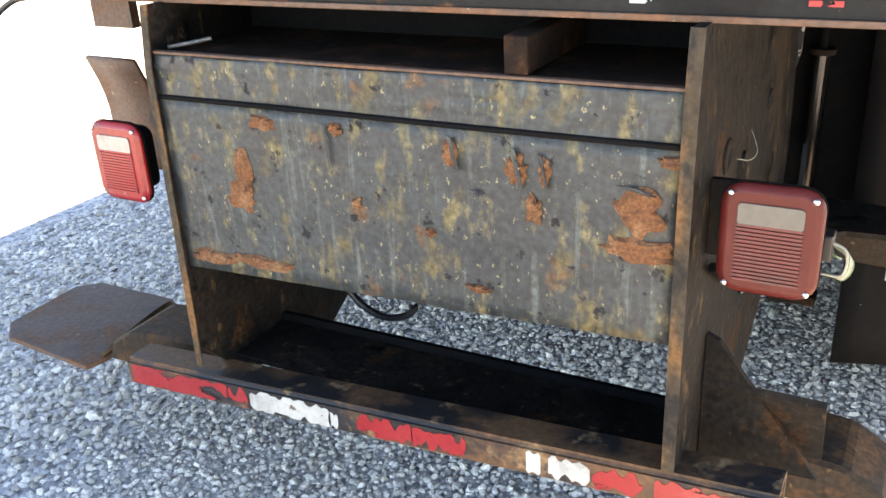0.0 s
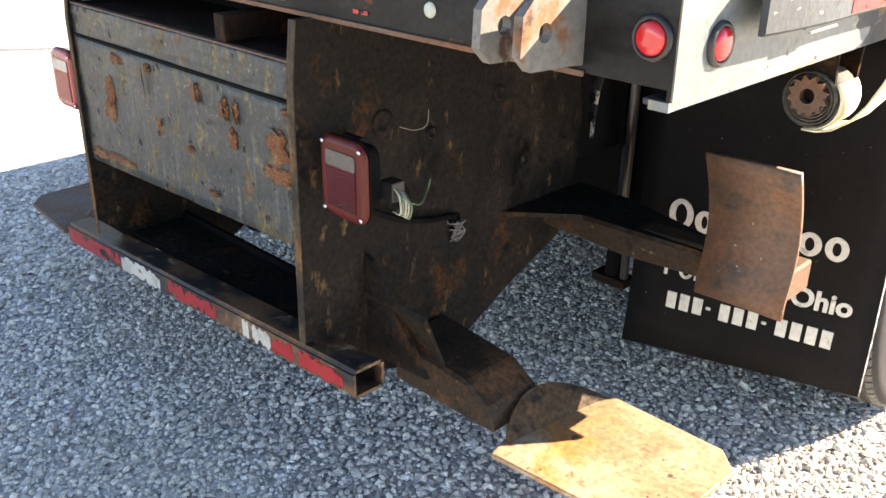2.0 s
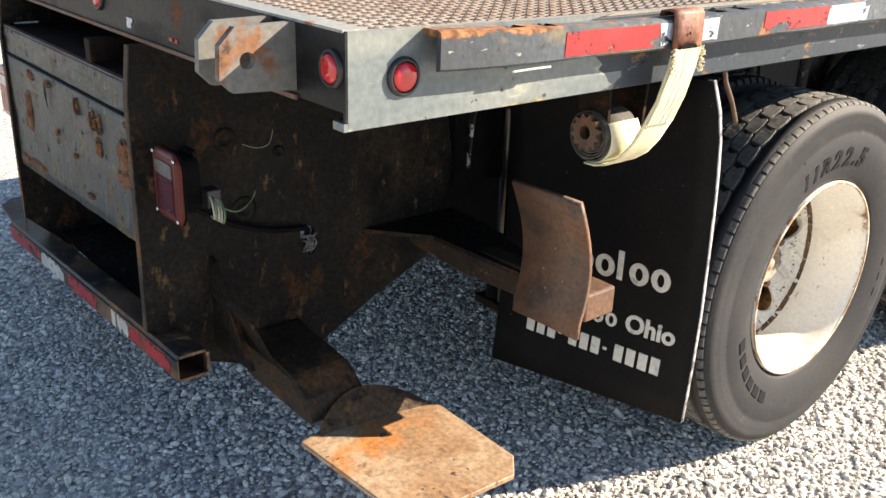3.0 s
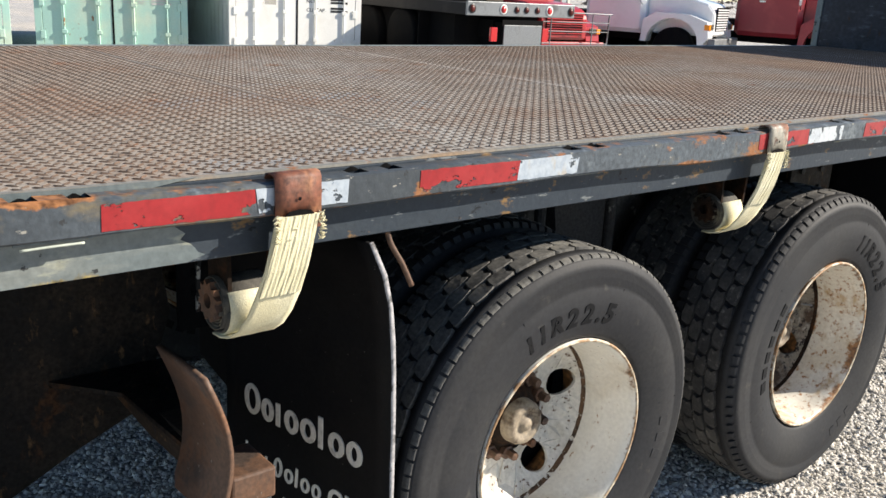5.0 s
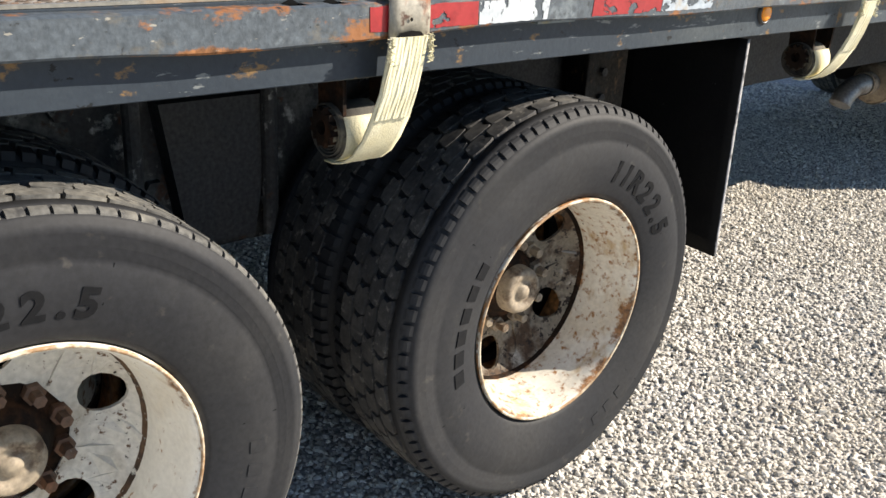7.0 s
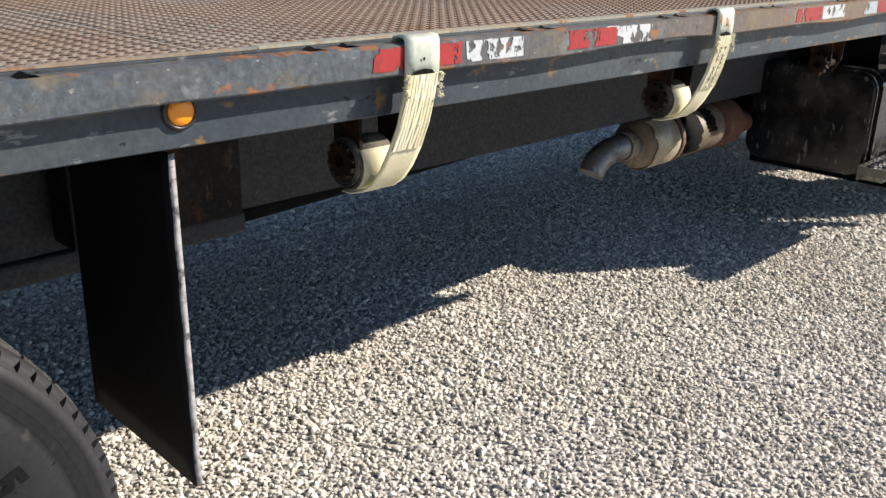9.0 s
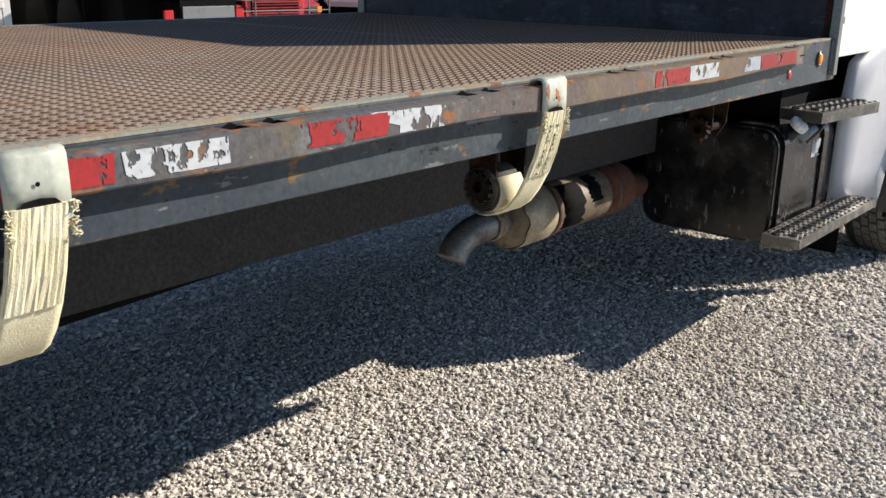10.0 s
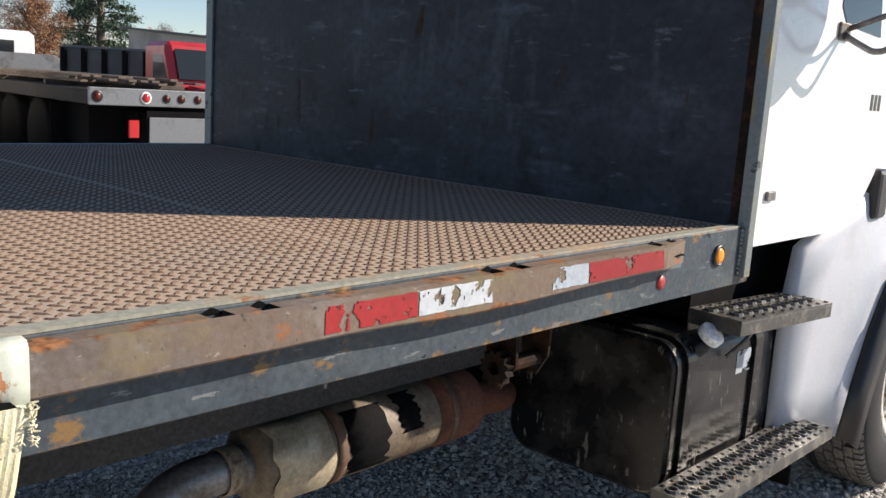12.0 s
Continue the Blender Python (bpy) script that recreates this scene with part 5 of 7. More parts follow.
def tyre_shell(worn):
    shoulder = [(0.0120, 0.4845), (0.0082, 0.4920), (0.0045, 0.4975), (-0.009, 0.4985)] if worn else [(0.0120, 0.4845), (0.0065, 0.4905), (-0.009, 0.4935)]
    prof = [(-0.012, 0.287), (0.004, 0.292), (0.010, 0.305), (0.018, 0.33), (0.026, 0.365), (0.029, 0.395), (0.026, 0.425), (0.024, 0.436), (0.0255, 0.438), (0.022, 0.452), (0.0235, 0.454), (0.017, 0.470), (0.0185, 0.472), *shoulder, (-0.0095, 0.5062), (-0.039, 0.5084), (-0.0405, 0.500),
            (-0.042, 0.4995), (-0.215, 0.501), (-0.24, 0.497), (-0.256, 0.47), (-0.266, 0.40), (-0.256, 0.33), (-0.245, 0.30), (-0.23, 0.287)]
    return lathe(prof, 96)


def prism_ring(bm, low, high):
    """One rubber block between an inner and an outer ring of points."""
    a, b = [bm.verts.new(p) for p in low], [bm.verts.new(p) for p in high]
    bm.faces.new(b)
    for k in range(len(a)):
        bm.faces.new((a[k], a[(k + 1) % len(a)], b[(k + 1) % len(a)], b[k]))


def tread_blocks():
    """Staggered worn blocks with zigzag edges, in four ribs."""
    bm = bmesh.new()
    n = 46
    st = 2 * math.pi / n
    for i in range(n):
        for k, (x0, x1) in enumerate(((-0.0845, -0.0485), (-0.1265, -0.0925), (-0.1685, -0.1345), (-0.209, -0.1765))):
            a = (i + 0.5 * (k % 2) + rng.uniform(-0.04, 0.04)) * st
            b = a + st * 0.925
            xm, e, g = (x0 + x1) / 2, st * 0.11, 0.003
            flat = [(x0, a + e), (x0 + g, a), (xm, a + e * 0.9), (x1 - g, a - e * 0.3), (x1, a + e), (x1 + g, (a + b) / 2), (x1, b - e), (x1 - g, b), (xm, b - e * 0.2), (x0 + g, b - e), (x0, b - e), (x0 - g, (a + b) / 2)]
            low = [(x, 0.4995 * math.cos(q), 0.4995 * math.sin(q)) for x, q in flat]
            r = R_TYRE - rng.uniform(0, 0.0015)
            high = [(xm + (x - xm) * 0.95, r * math.cos((a + b) / 2 + (q - (a + b) / 2) * 0.965), r * math.sin((a + b) / 2 + (q - (a + b) / 2) * 0.965)) for x, q in flat]
            prism_ring(bm, low, high)
    bmesh.ops.recalc_face_normals(bm, faces=bm.faces)
    return bm


def shoulder_lugs(worn):
    """Notched lugs along both edges of the tread, flush with the side wall."""
    bm = bmesh.new()
    n = 92
    st = 2 * math.pi / n
    outer = [(-0.012, 0.4965), (0.0050, 0.4962), (0.0036, 0.5002), (0.0, 0.5034), (-0.006, 0.5058), (-0.012, 0.5068)] if worn else [(-0.012, 0.492), (0.0085, 0.4885), (0.0050, 0.4962), (0.0, 0.5015), (-0.006, 0.5052), (-0.012, 0.5068)]
    inner = [(-0.214, 0.494), (-0.250, 0.490), (-0.243, 0.505), (-0.214, 0.509)]
    for i in range(n):
        a = i * st
        for prof, f in ((outer, (0.80 if worn else 0.70) + rng.uniform(-0.03, 0.03)), (inner, 0.66)):
            prism_ring(bm, [(x, r * math.cos(a), r * math.sin(a)) for x, r in prof], [(x, r * math.cos(a + st * f), r * math.sin(a + st * f)) for x, r in prof])
            bm.verts.ensure_lookup_table()
            bm.faces.new(bm.verts[-2 * len(prof):-len(prof)])
    bmesh.ops.recalc_face_normals(bm, faces=bm.faces)
    return bm


SIDEWALL = [(0.287, -0.012), (0.292, 0.004), (0.305, 0.010), (0.33, 0.018), (0.365, 0.026), (0.395, 0.029), (0.425, 0.026), (0.452, 0.022)]


def arc_text(bm, angle, radius, x):
    """Bends letters clockwise along a circle on the outer side wall."""
    for v in bm.verts:
        u, w, d = v.co
        a = radians(angle) - u / (radius + 0.02)
        v.co = (x + d + float(np.interp(radius + w, [p for p, _ in SIDEWALL], [q for _, q in SIDEWALL])), (radius + w) * math.cos(a), (radius + w) * math.sin(a))
    return bm


def wheel_disc():
    """The dished disc with its five vent holes, sloping back from the rim to the hub."""
    outline = [(0.2515 * math.cos(i * math.pi / 20), 0.2515 * math.sin(i * math.pi / 20)) for i in range(40)]
    holes = [(0.192 * math.cos(radians(16 + 72 * k)), 0.192 * math.sin(radians(16 + 72 * k)), 0.043) for k in range(5)]
    bm = plate_with_holes("x", 0.0, 0.009, outline, holes + [(0.0, 0.0, 0.125)])
    bmesh.ops.subdivide_edges(bm, edges=[e for e in bm.edges if e.calc_length() > 0.03], cuts=2, use_grid_fill=False)
    for v in bm.verts:
        r = math.hypot(v.co.y, v.co.z)
        v.co.x += -0.212 + 0.050 * max(0.0, (r - 0.16) / 0.09) ** 2.2
    bmesh.ops.recalc_face_normals(bm, faces=bm.faces)
    return bm


def make_wheel():
    rim = [(0.002, 0.288), (0.009, 0.2875), (0.010, 0.282), (0.004, 0.277), (-0.020, 0.270), (-0.055, 0.266), (-0.075, 0.258), (-0.10, 0.251), (-0.19, 0.248), (-0.215, 0.248), (-0.233, 0.247), (-0.234, 0.262), (-0.10, 0.262), (-0.02, 0.284)]
    w = part("wheel", lathe(rim, 72), RIM, TRUCK, "chipped white steel wheel with black tyre")
    part("tyre", tyre_shell(True), RUBBER, w)
    tagged(part("tyre_tread", tread_blocks(), TREAD_PALE, w), kind="stuff")
    tagged(part("shoulder_tread", shoulder_lugs(True), TREAD_PALE, w), kind="stuff")
    part("rim_lip", lathe([(0.0092, 0.2885), (0.0125, 0.2865), (0.0122, 0.2825), (0.0095, 0.2805)], 72), LIP, w, "rusted rim lip")
    part("wheel_disc", wheel_disc(), RIM_DIRTY, w, "rust-spotted white wheel disc")
    part("rim_seam", lathe([(-0.146, 0.2500), (-0.150, 0.2470), (-0.164, 0.2425), (-0.168, 0.2490)], 72), SEAM_RUST, w, "rusty seam between rim and disc")
    part("hub_flange", lathe([(-0.221, 0.148), (-0.208, 0.143), (-0.205, 0.10), (-0.19, 0.088), (-0.165, 0.070), (-0.160, 0.0)], 40), GRIMY, w, "dark oily hub flange")
    part("hub_cap", lathe([(-0.165, 0.064), (-0.140, 0.062), (-0.131, 0.057), (-0.128, 0.052), (-0.128, 0.040), (-0.133, 0.036), (-0.133, 0.020), (-0.125, 0.016), (-0.124, 0.0)], 32), HUB, w, "tan grimy hub cap")
    for k in range(10):
        a = radians(18 + 36 * k)
        nut = lathe([(-0.208, 0.021), (-0.188, 0.0205), (-0.186, 0.0135), (-0.160, 0.0125), (-0.158, 0.0)], 6, smooth=False)
        part("lug_nut", moved(nut, 0, 0.112 * math.cos(a), 0.112 * math.sin(a)), RUSTY, w)
    part("valve_stem", rod((-0.225, 0.185 * math.cos(radians(62)), 0.185 * math.sin(radians(62))), (-0.16, 0.235 * math.cos(radians(58)), 0.235 * math.sin(radians(58))), 0.004, 8), PIPE, w)
    run = 0.0
    for ch, adv in zip("11R22.5", (0.042, 0.044, 0.058, 0.054, 0.052, 0.028, 0.05)):
        glyph = moved(lettering(ch, 0.072, 0.0016, 0.0028), run, 0, 0)
        part("size_letter", arc_text(glyph, 121, 0.338, 0.0002), RUBBER_DARK, w)
        run += adv
    for k in range(6):
        bm = bmesh.new()
        add_box(bm, 0.004, 0.040, 0.0, 0.030, -0.0022, 0.0022)
        part("brand_bar", arc_text(bm, 240 - 8.2 * k, 0.345, 0.0002), RUBBER_DARK, w)
    for k in range(3):
        bm = bmesh.new()
        add_box(bm, 0.0, 0.026, 0.0, 0.030, -0.0016, 0.0016)
        part("marking_bar", arc_text(bm, -2 - 7.5 * k, 0.372, 0.0002), RUBBER, w)
    for ang in (118, 70, 5, 250, 190):
        bm = bmesh.new()
        add_box(bm, 0.0, 0.0012, 0.0, 0.07, -0.0010, 0.0010)
        part("mould_line", arc_text(bm, ang, 0.36, 0.0), BLACK_AND_SHADE, w)
    return w


X_LIP, Z_AXLE = 1.184, 0.522
WHEEL_SIZE = Matrix.Scale(1.023, 4)
wheel = make_wheel()
wheel.matrix_basis = pose(X_LIP, 1.610, Z_AXLE) @ WHEEL_SIZE
wheels = [(X_LIP, 2.905, 0, -47), (0.62, 1.610, 180, 30), (0.62, 2.905, 180, 75), (-1.46, 1.610, 180, 20), (-1.46, 2.905, 180, 110), (-0.90, 1.610, 0, 15), (-0.90, 2.905, 0, 50)]
RIM_RUSTED = surface("rust_brown_disc", (0.17, 0.145, 0.112), (
    ((0.36, 0.34, 0.30), 7.0, 0.55, 0.62, ONE, 0.6),
    ((0.055, 0.032, 0.018), 9.0, 0.47, 0.57, ONE, 0.9),
    ((0.02, 0.014, 0.011), 48.0, 0.56, 0.60, ONE, 0.9),
), 0.75, grain=0.3, bump=0.4)
# the other tyres have deeper shoulders than the worn one
deep = {"tyre": part("tyre", tyre_shell(False), RUBBER, wheel), "shoulder_tread": part("shoulder_tread", shoulder_lugs(False), RUBBER, wheel)}
fresh = {kind: ob.data for kind, ob in deep.items()}
for ob in deep.values():
    bpy.data.objects.remove(ob)
for x, y, turn, spin in wheels:
    twin = copy_thing(wheel, pose(x, y, Z_AXLE, 0, 0, turn) @ pose(0, 0, 0, spin, 0, 0) @ WHEEL_SIZE)
    for piece in twin.children:
        kind = piece.name.split(".")[0]
        if kind in fresh:
            piece.data = fresh[kind]
        other = {"wheel_disc": RIM_RUSTED, "lug_nut": HUB, "rim_seam": GRIMY, "tyre_tread": TREAD}.get(kind)
        if other:
            piece.data = piece.data.copy()
            piece.data.materials[0] = other
    twin.data = twin.data.copy()
    twin.data.materials[0] = RIM_WORN

# ---- mud flaps ----


def swung(x, z):
    """How far forward the rear flap hangs at a height, bowed by the wheel wind."""
    return 0.972 + 0.066 * (1 - math.exp((z - 1.165) / 0.10)) - 0.022 * max(0.0, (0.6 - z) / 0.32) ** 1.5 + 0.13 * (x - 1.20)


def flap(x0, x1, y, z0, z1, curl, swing, name_label):
    rows = []
    for j in range(13):
        t = j / 12
        z = z0[0] + (z1 - z0[0]) * t
        row = []
        for i in range(13):
            x, zz = x0 + (x1 - x0) * i / 12 + curl * (1 - t) * (i / 12), z + (z0[1] - z0[0]) * (1 - t) * i / 12
            row.append((x, swung(x, zz) if swing else y, zz))
        rows.append(row)
    fl = part("mud_flap", sheet(rows, 0.008), FLAP, TRUCK, name_label)
    edge = [(r[-1][0] + 0.001, r[-1][1], r[-1][2]) for r in rows]
    part("flap_edge", sheet([[(p[0], p[1] - 0.006 - 0.002 * (k % 2), p[2]), (p[0], p[1] + 0.005, p[2])] for k, p in enumerate(edge)], 0.002), FLAP_EDGE, fl, "scuffed pale flap edge")
    return fl


rear_flap = flap(0.588, 1.198, 0.985, (0.220, 0.280), 1.168, 0.016, True, "black rubber mud flap with faded white lettering")
flap(0.78, 1.178, 3.585, (0.535, 0.520), 1.165, 0.015, False, "plain black rubber mud flap")


def lean(bm):
    """Lays upright lettering onto the swung rear flap."""
    for v in bm.verts:
        v.co.y += swung(v.co.x, v.co.z)
    return bm


def plain_ring(x, z, w, h, t):
    """A flat oval ring, as wide and as high as a round mark painted on the flap."""
    bm = bmesh.new()
    loops = []
    for k, y in ((1.0, -0.0108), (0.0, -0.0108), (0.0, -0.0068), (1.0, -0.0068)):
        loops.append([bm.verts.new((x + w / 2 + (w / 2 - t * (1 - k)) * math.cos(a), y, z + h / 2 + (h / 2 - t * 0.8 * (1 - k)) * math.sin(a))) for a in [2 * math.pi * i / 28 for i in range(28)]])
    for p, q in zip(loops, loops[1:] + loops[:1]):
        for i in range(28):
            bm.faces.new((p[i], p[(i + 1) % 28], q[(i + 1) % 28], q[i]))
    bmesh.ops.recalc_face_normals(bm, faces=bm.faces)
    return bm


# rows of painted marks: start, width and height of each, thickness of the stroke
ROW_BRAND = [(0.672, 0.066, 0.084), (0.744, 0.050, 0.062), (0.803, 0.030, 0.062), (0.838, 0.054, 0.062), (0.900, 0.058, 0.062), (0.967, 0.030, 0.082), (1.004, 0.056, 0.062), (1.068, 0.054, 0.062)]
ROW_TOWN = [(0.680, 0.030, 0.052), (0.722, 0.036, 0.038), (0.764, 0.030, 0.038), (0.802, 0.034, 0.052), (0.846, 0.034, 0.038), (0.888, 0.012, 0.050), (0.910, 0.034, 0.038), (0.952, 0.034, 0.038)]
ROW_FIGURES = [(0.700 + 0.0366 * k, 0.012 if k in (3, 7) else 0.026, 0.008 if k in (3, 7) else 0.047) for k in range(12)]
for z, row, t in ((0.585, ROW_BRAND, 0.0165), (0.449, ROW_TOWN, 0.009), (0.357, ROW_FIGURES, 0.0)):
    for x, w, h in row:
        zb = z + 0.05 * (x - 0.67) + (0.020 if h < 0.01 else 0.0)
        mark = plain_ring(x, zb, w, h, t) if t and w > 0.032 else box(x, x + (w if not t else min(w, t)), -0.0108, -0.0068, zb, zb + h, 0.0012)
        part("lettering_bar", lean(mark), LETTER, rear_flap)
part("lettering", lean(text_on(lettering("Ohio", 0.070, 0.0012, 0.0022), (1.012, -0.0098, 0.468), (1, 0, 0.05), (0, 0, 1))), LETTER, rear_flap, "faded white word")
part("hanger_rod", sweep([(1.19, 1.01, 1.20), (1.192, 1.02, 1.16), (1.196, 1.05, 1.11), (1.198, 1.075, 1.06)], 0.006, 8), RUSTY, TRUCK)

# dark backing sheets, damper and brackets between the side plate and the flap
# Black sheets put in for the deep shade seen past the side plate.
part("dark_backing", prism("y", 1.095, 1.107, [(0.10, 0.50), (0.10, 1.198), (0.70, 1.198), (0.70, 0.56), (0.46, 0.50), (0.30, 0.46)]), BLACK_AND_SHADE, TRUCK, "black sheet in place of deep shade")
part("dark_backing", box(0.395, 0.405, 0.90, 1.094, 0.72, 1.20), BLACK_AND_SHADE, TRUCK)
frame_plate = part("frame_bracket", plate_with_holes("y", 0.950, 0.960, [(0.352, 0.730), (0.352, 1.19), (0.445, 1.19), (0.440, 0.98), (0.418, 0.88), (0.410, 0.77)], [(0.384, 0.80, 0.013), (0.386, 0.855, 0.013), (0.386, 0.905, 0.011), (0.388, 0.965, 0.013)]), FLAKED_WHITE, TRUCK, "black bracket with flaking white paint")
for z in (0.83, 0.88, 0.935):
    part("bolt", moved(lathe([(0.0, 0.015), (0.010, 0.014), (0.011, 0.0)], 6, smooth=False), 0.402, 0.949, z, Matrix.Rotation(radians(-90), 4, "Z")), BLACK_AND_SHADE, frame_plate)
damper = part("damper", rod((0.468, 1.055, 0.56), (0.474, 1.050, 0.955), 0.021, 20), DAMPER, TRUCK, "glossy black shock absorber")
part("damper_cap", rod((0.474, 1.050, 0.955), (0.4745, 1.050, 0.968), 0.030, 20), GRIMY, damper)
part("damper_rod", rod((0.4745, 1.050, 0.968), (0.476, 1.050, 1.12), 0.010, 12), BLACK_AND_SHADE, damper)
part("damper_eye", moved(lathe([(-0.022, 0.0), (-0.022, 0.022), (0.022, 0.022), (0.022, 0.0)], 20), 0.476, 1.050, 1.12), GRIMY, damper)
yoke = part("damper_mount", rod((0.470, 1.03, 0.345), (0.468, 1.05, 0.56), 0.027, 14), BLACK_AND_SHADE, TRUCK, "greasy lower damper mount")
part("mount_foot", box(0.415, 0.530, 0.995, 1.06, 0.325, 0.352, 0.006), GRIMY, yoke, "rusty mount foot")
part("mount_foot", box(0.505, 0.524, 1.01, 1.03, 0.352, 0.46, 0.003), UNDER, yoke)
part("brake_chamber", moved(lathe([(-0.09, 0.0), (-0.09, 0.06), (-0.02, 0.078), (0.0, 0.085), (0.02, 0.078), (0.08, 0.06), (0.08, 0.0)], 24), 0.33, 1.32, 0.70), BLACK_AND_SHADE, TRUCK, "black brake chamber")

# ---- strap winches and straps ----
WINCH_Z, WINCH_X = 1.072, 1.105
STRAPS = [(0.770, 0.690, HOOK_RUST), (2.305, 2.245, HOOK_MIXED), (4.094, 4.030, HOOK_PALE), (5.305, 5.240, HOOK_PALE)]


def star(y):
    """Toothed winch end facing the rear."""
    bm = bmesh.new()
    pts = []
    for i in range(24):
        r = 0.041 if i % 2 else 0.031
        pts.append((r * math.cos(i * math.pi / 12), r * math.sin(i * math.pi / 12)))
    return moved(plate_with_holes("y", 0.0, 0.022, pts, [(0.0, 0.0, 0.015)]), WINCH_X, y, WINCH_Z)


def winch(y):
    w = part("strap_winch", prism("y", y - 0.002, y + 0.006, [(WINCH_X - 0.05, 1.2), (WINCH_X + 0.035, 1.2), (WINCH_X + 0.04, 1.08), (WINCH_X, 1.02), (WINCH_X - 0.04, 1.05)]), GRIMY, TRUCK, "rusty strap winch under the side rail")
    part("cheek_plate", prism("y", y + 0.122, y + 0.130, [(WINCH_X - 0.05, 1.2), (WINCH_X + 0.035, 1.2), (WINCH_X + 0.03, 1.08), (WINCH_X, 1.03), (WINCH_X - 0.04, 1.05)]), GRIMY, w)
    part("ratchet_wheel", star(y - 0.026), GRIMY if y > 1 else RUSTY, w)
    part("spool", rod((WINCH_X, y, WINCH_Z), (WINCH_X, y + 0.135, WINCH_Z), 0.018), GRIMY, w)
    return w


for c, y, _ in STRAPS:
    winch(y)
winch(6.40)


PRINT = surface("faded_print", (0.17, 0.17, 0.12), (((0.50, 0.47, 0.32), 120.0, 0.48, 0.58, ONE, 0.9),), 0.9)


def cargo_strap(c, yw, hook):
    """Webbing wound on the winch, hanging in a loose bow up to a flat hook over the rub rail."""
    th = tagged(new("cargo_strap"), "frayed cream webbing strap hooked over the rub rail", "strap", group="cargo straps along the truck side")
    y0 = yw - 0.014
    turns = []
    for i in range(110):
        a = i * 0.36
        r = 0.020 + 0.00096 * a
        turns.append([(WINCH_X + r * math.sin(a), y0 + 0.003 * math.sin(a * 0.37), WINCH_Z - 0.008 - r * math.cos(a)), (WINCH_X + r * math.sin(a), y0 + 0.098, WINCH_Z - 0.008 - r * math.cos(a))])
    part("strap_roll", sheet(turns, 0.0025), WEB_DIRTY, th, "soiled wound webbing")
    part("roll_outer", sheet([[(WINCH_X + 0.0600 * math.sin(a), y0 + 0.008, WINCH_Z - 0.010 - 0.0600 * math.cos(a)), (WINCH_X + 0.0600 * math.sin(a), y0 + 0.099, WINCH_Z - 0.010 - 0.0600 * math.cos(a))] for a in [i * 0.16 for i in range(15)]], 0.003), WEB, th)
    line = [(1.100, 1.0015), (1.127, 1.0015), (1.155, 1.009), (1.183, 1.030), (1.208, 1.064), (1.228, 1.108), (1.245, 1.160), (1.256, 1.215), (1.2595, 1.262)]
    bm_rows = []
    n = len(line)
    for i, (x, z) in enumerate(line):
        t = i / (n - 1)
        ya = y0 + (c - 0.044 - y0) * t ** 1.4
        wdt = 0.098 - 0.012 * t
        bm_rows.append([(x + 0.0016 * math.sin(i * 2.3 + k) * t, ya + wdt * k / 8, z + 0.0014 * math.sin(i * 1.7 + 2 * k) * t) for k in range(9)])
    part("webbing", sheet(bm_rows, 0.0035), WEB, th, "cream woven webbing, frayed")
    stitched = []
    for i in range(5, n):
        x, z = line[i]
        stitched.append([(x + 0.0042 + 0.0011 * (k % 2) + 0.0010 * math.sin(i * 2.9 + k * 1.3), bm_rows[i][0][1] + 0.004 + (bm_rows[i][-1][1] - bm_rows[i][0][1] - 0.008) * k / 18, z) for k in range(19)])
    part("stitched_fold", sheet(stitched, 0.0035, False), WEB, th, "doubled webbing with stitching")
    if c > 5:
        for col in (0.36, 0.70):
            for k in range(11):
                if (k * 7 + int(col * 10)) % 5 == 0:
                    continue
                f = 5.15 + 2.35 * k / 11
                i = int(f)
                f -= i
                a, b = stitched[i - 5], stitched[i - 4]
                x, z = (a[9][0] + (b[9][0] - a[9][0]) * f + 0.0016, a[9][2] + (b[9][2] - a[9][2]) * f)
                yy = a[0][1] + (b[0][1] - a[0][1]) * f + 0.078 * col
                part("printed_bar", box(x - 0.002, x + 0.0004, yy - 0.0045 - 0.0015 * (k % 3), yy + 0.004, z - 0.0034, z + 0.0030), PRINT, th, "faded dark print")
    tuft = bmesh.new()
    for k in range(130):
        s_ = 0.0006 + rng.uniform(0, 0.0011)
        side_ = rng.choice((-0.046, 0.046, rng.uniform(-0.045, 0.045)), p=(0.5, 0.46, 0.04))
        bmesh.ops.create_icosphere(tuft, subdivisions=1, radius=s_, matrix=Matrix.Translation((1.262 + rng.uniform(-0.004, 0.006), c + side_ + rng.uniform(-0.004, 0.004), 1.236 + rng.uniform(-0.022, 0.028))) @ Euler((rng.uniform(0, 3), rng.uniform(0, 3), 0)).to_matrix().to_4x4() @ Matrix.Diagonal((1, 4.5, 0.8, 1)))
    tagged(part("frayed_fibre", tuft, WEB, th), kind="stuff")
    prof = [(1.216, 1.324), (1.220, 1.334), (1.236, 1.338), (1.251, 1.3365), (1.2565, 1.328), (1.258, 1.296), (1.258, 1.259)]
    rows = [[(x, c - 0.046, z), (x, c - 0.02, z), (x, c + 0.02, z), (x, c + 0.046, z)] for x, z in prof]
    hk = part("flat_hook", sheet(rows, 0.004), hook, th, "flat steel hook over the rail edge")
    part("hook_side", box(1.254, 1.260, c - 0.046, c - 0.035, 1.240, 1.262, 0.001), hook, hk)
    part("hook_side", box(1.254, 1.260, c + 0.035, c + 0.046, 1.240, 1.262, 0.001), hook, hk)
    part("hook_bar", box(1.253, 1.262, c - 0.044, c + 0.044, 1.236, 1.246, 0.002), hook, hk)
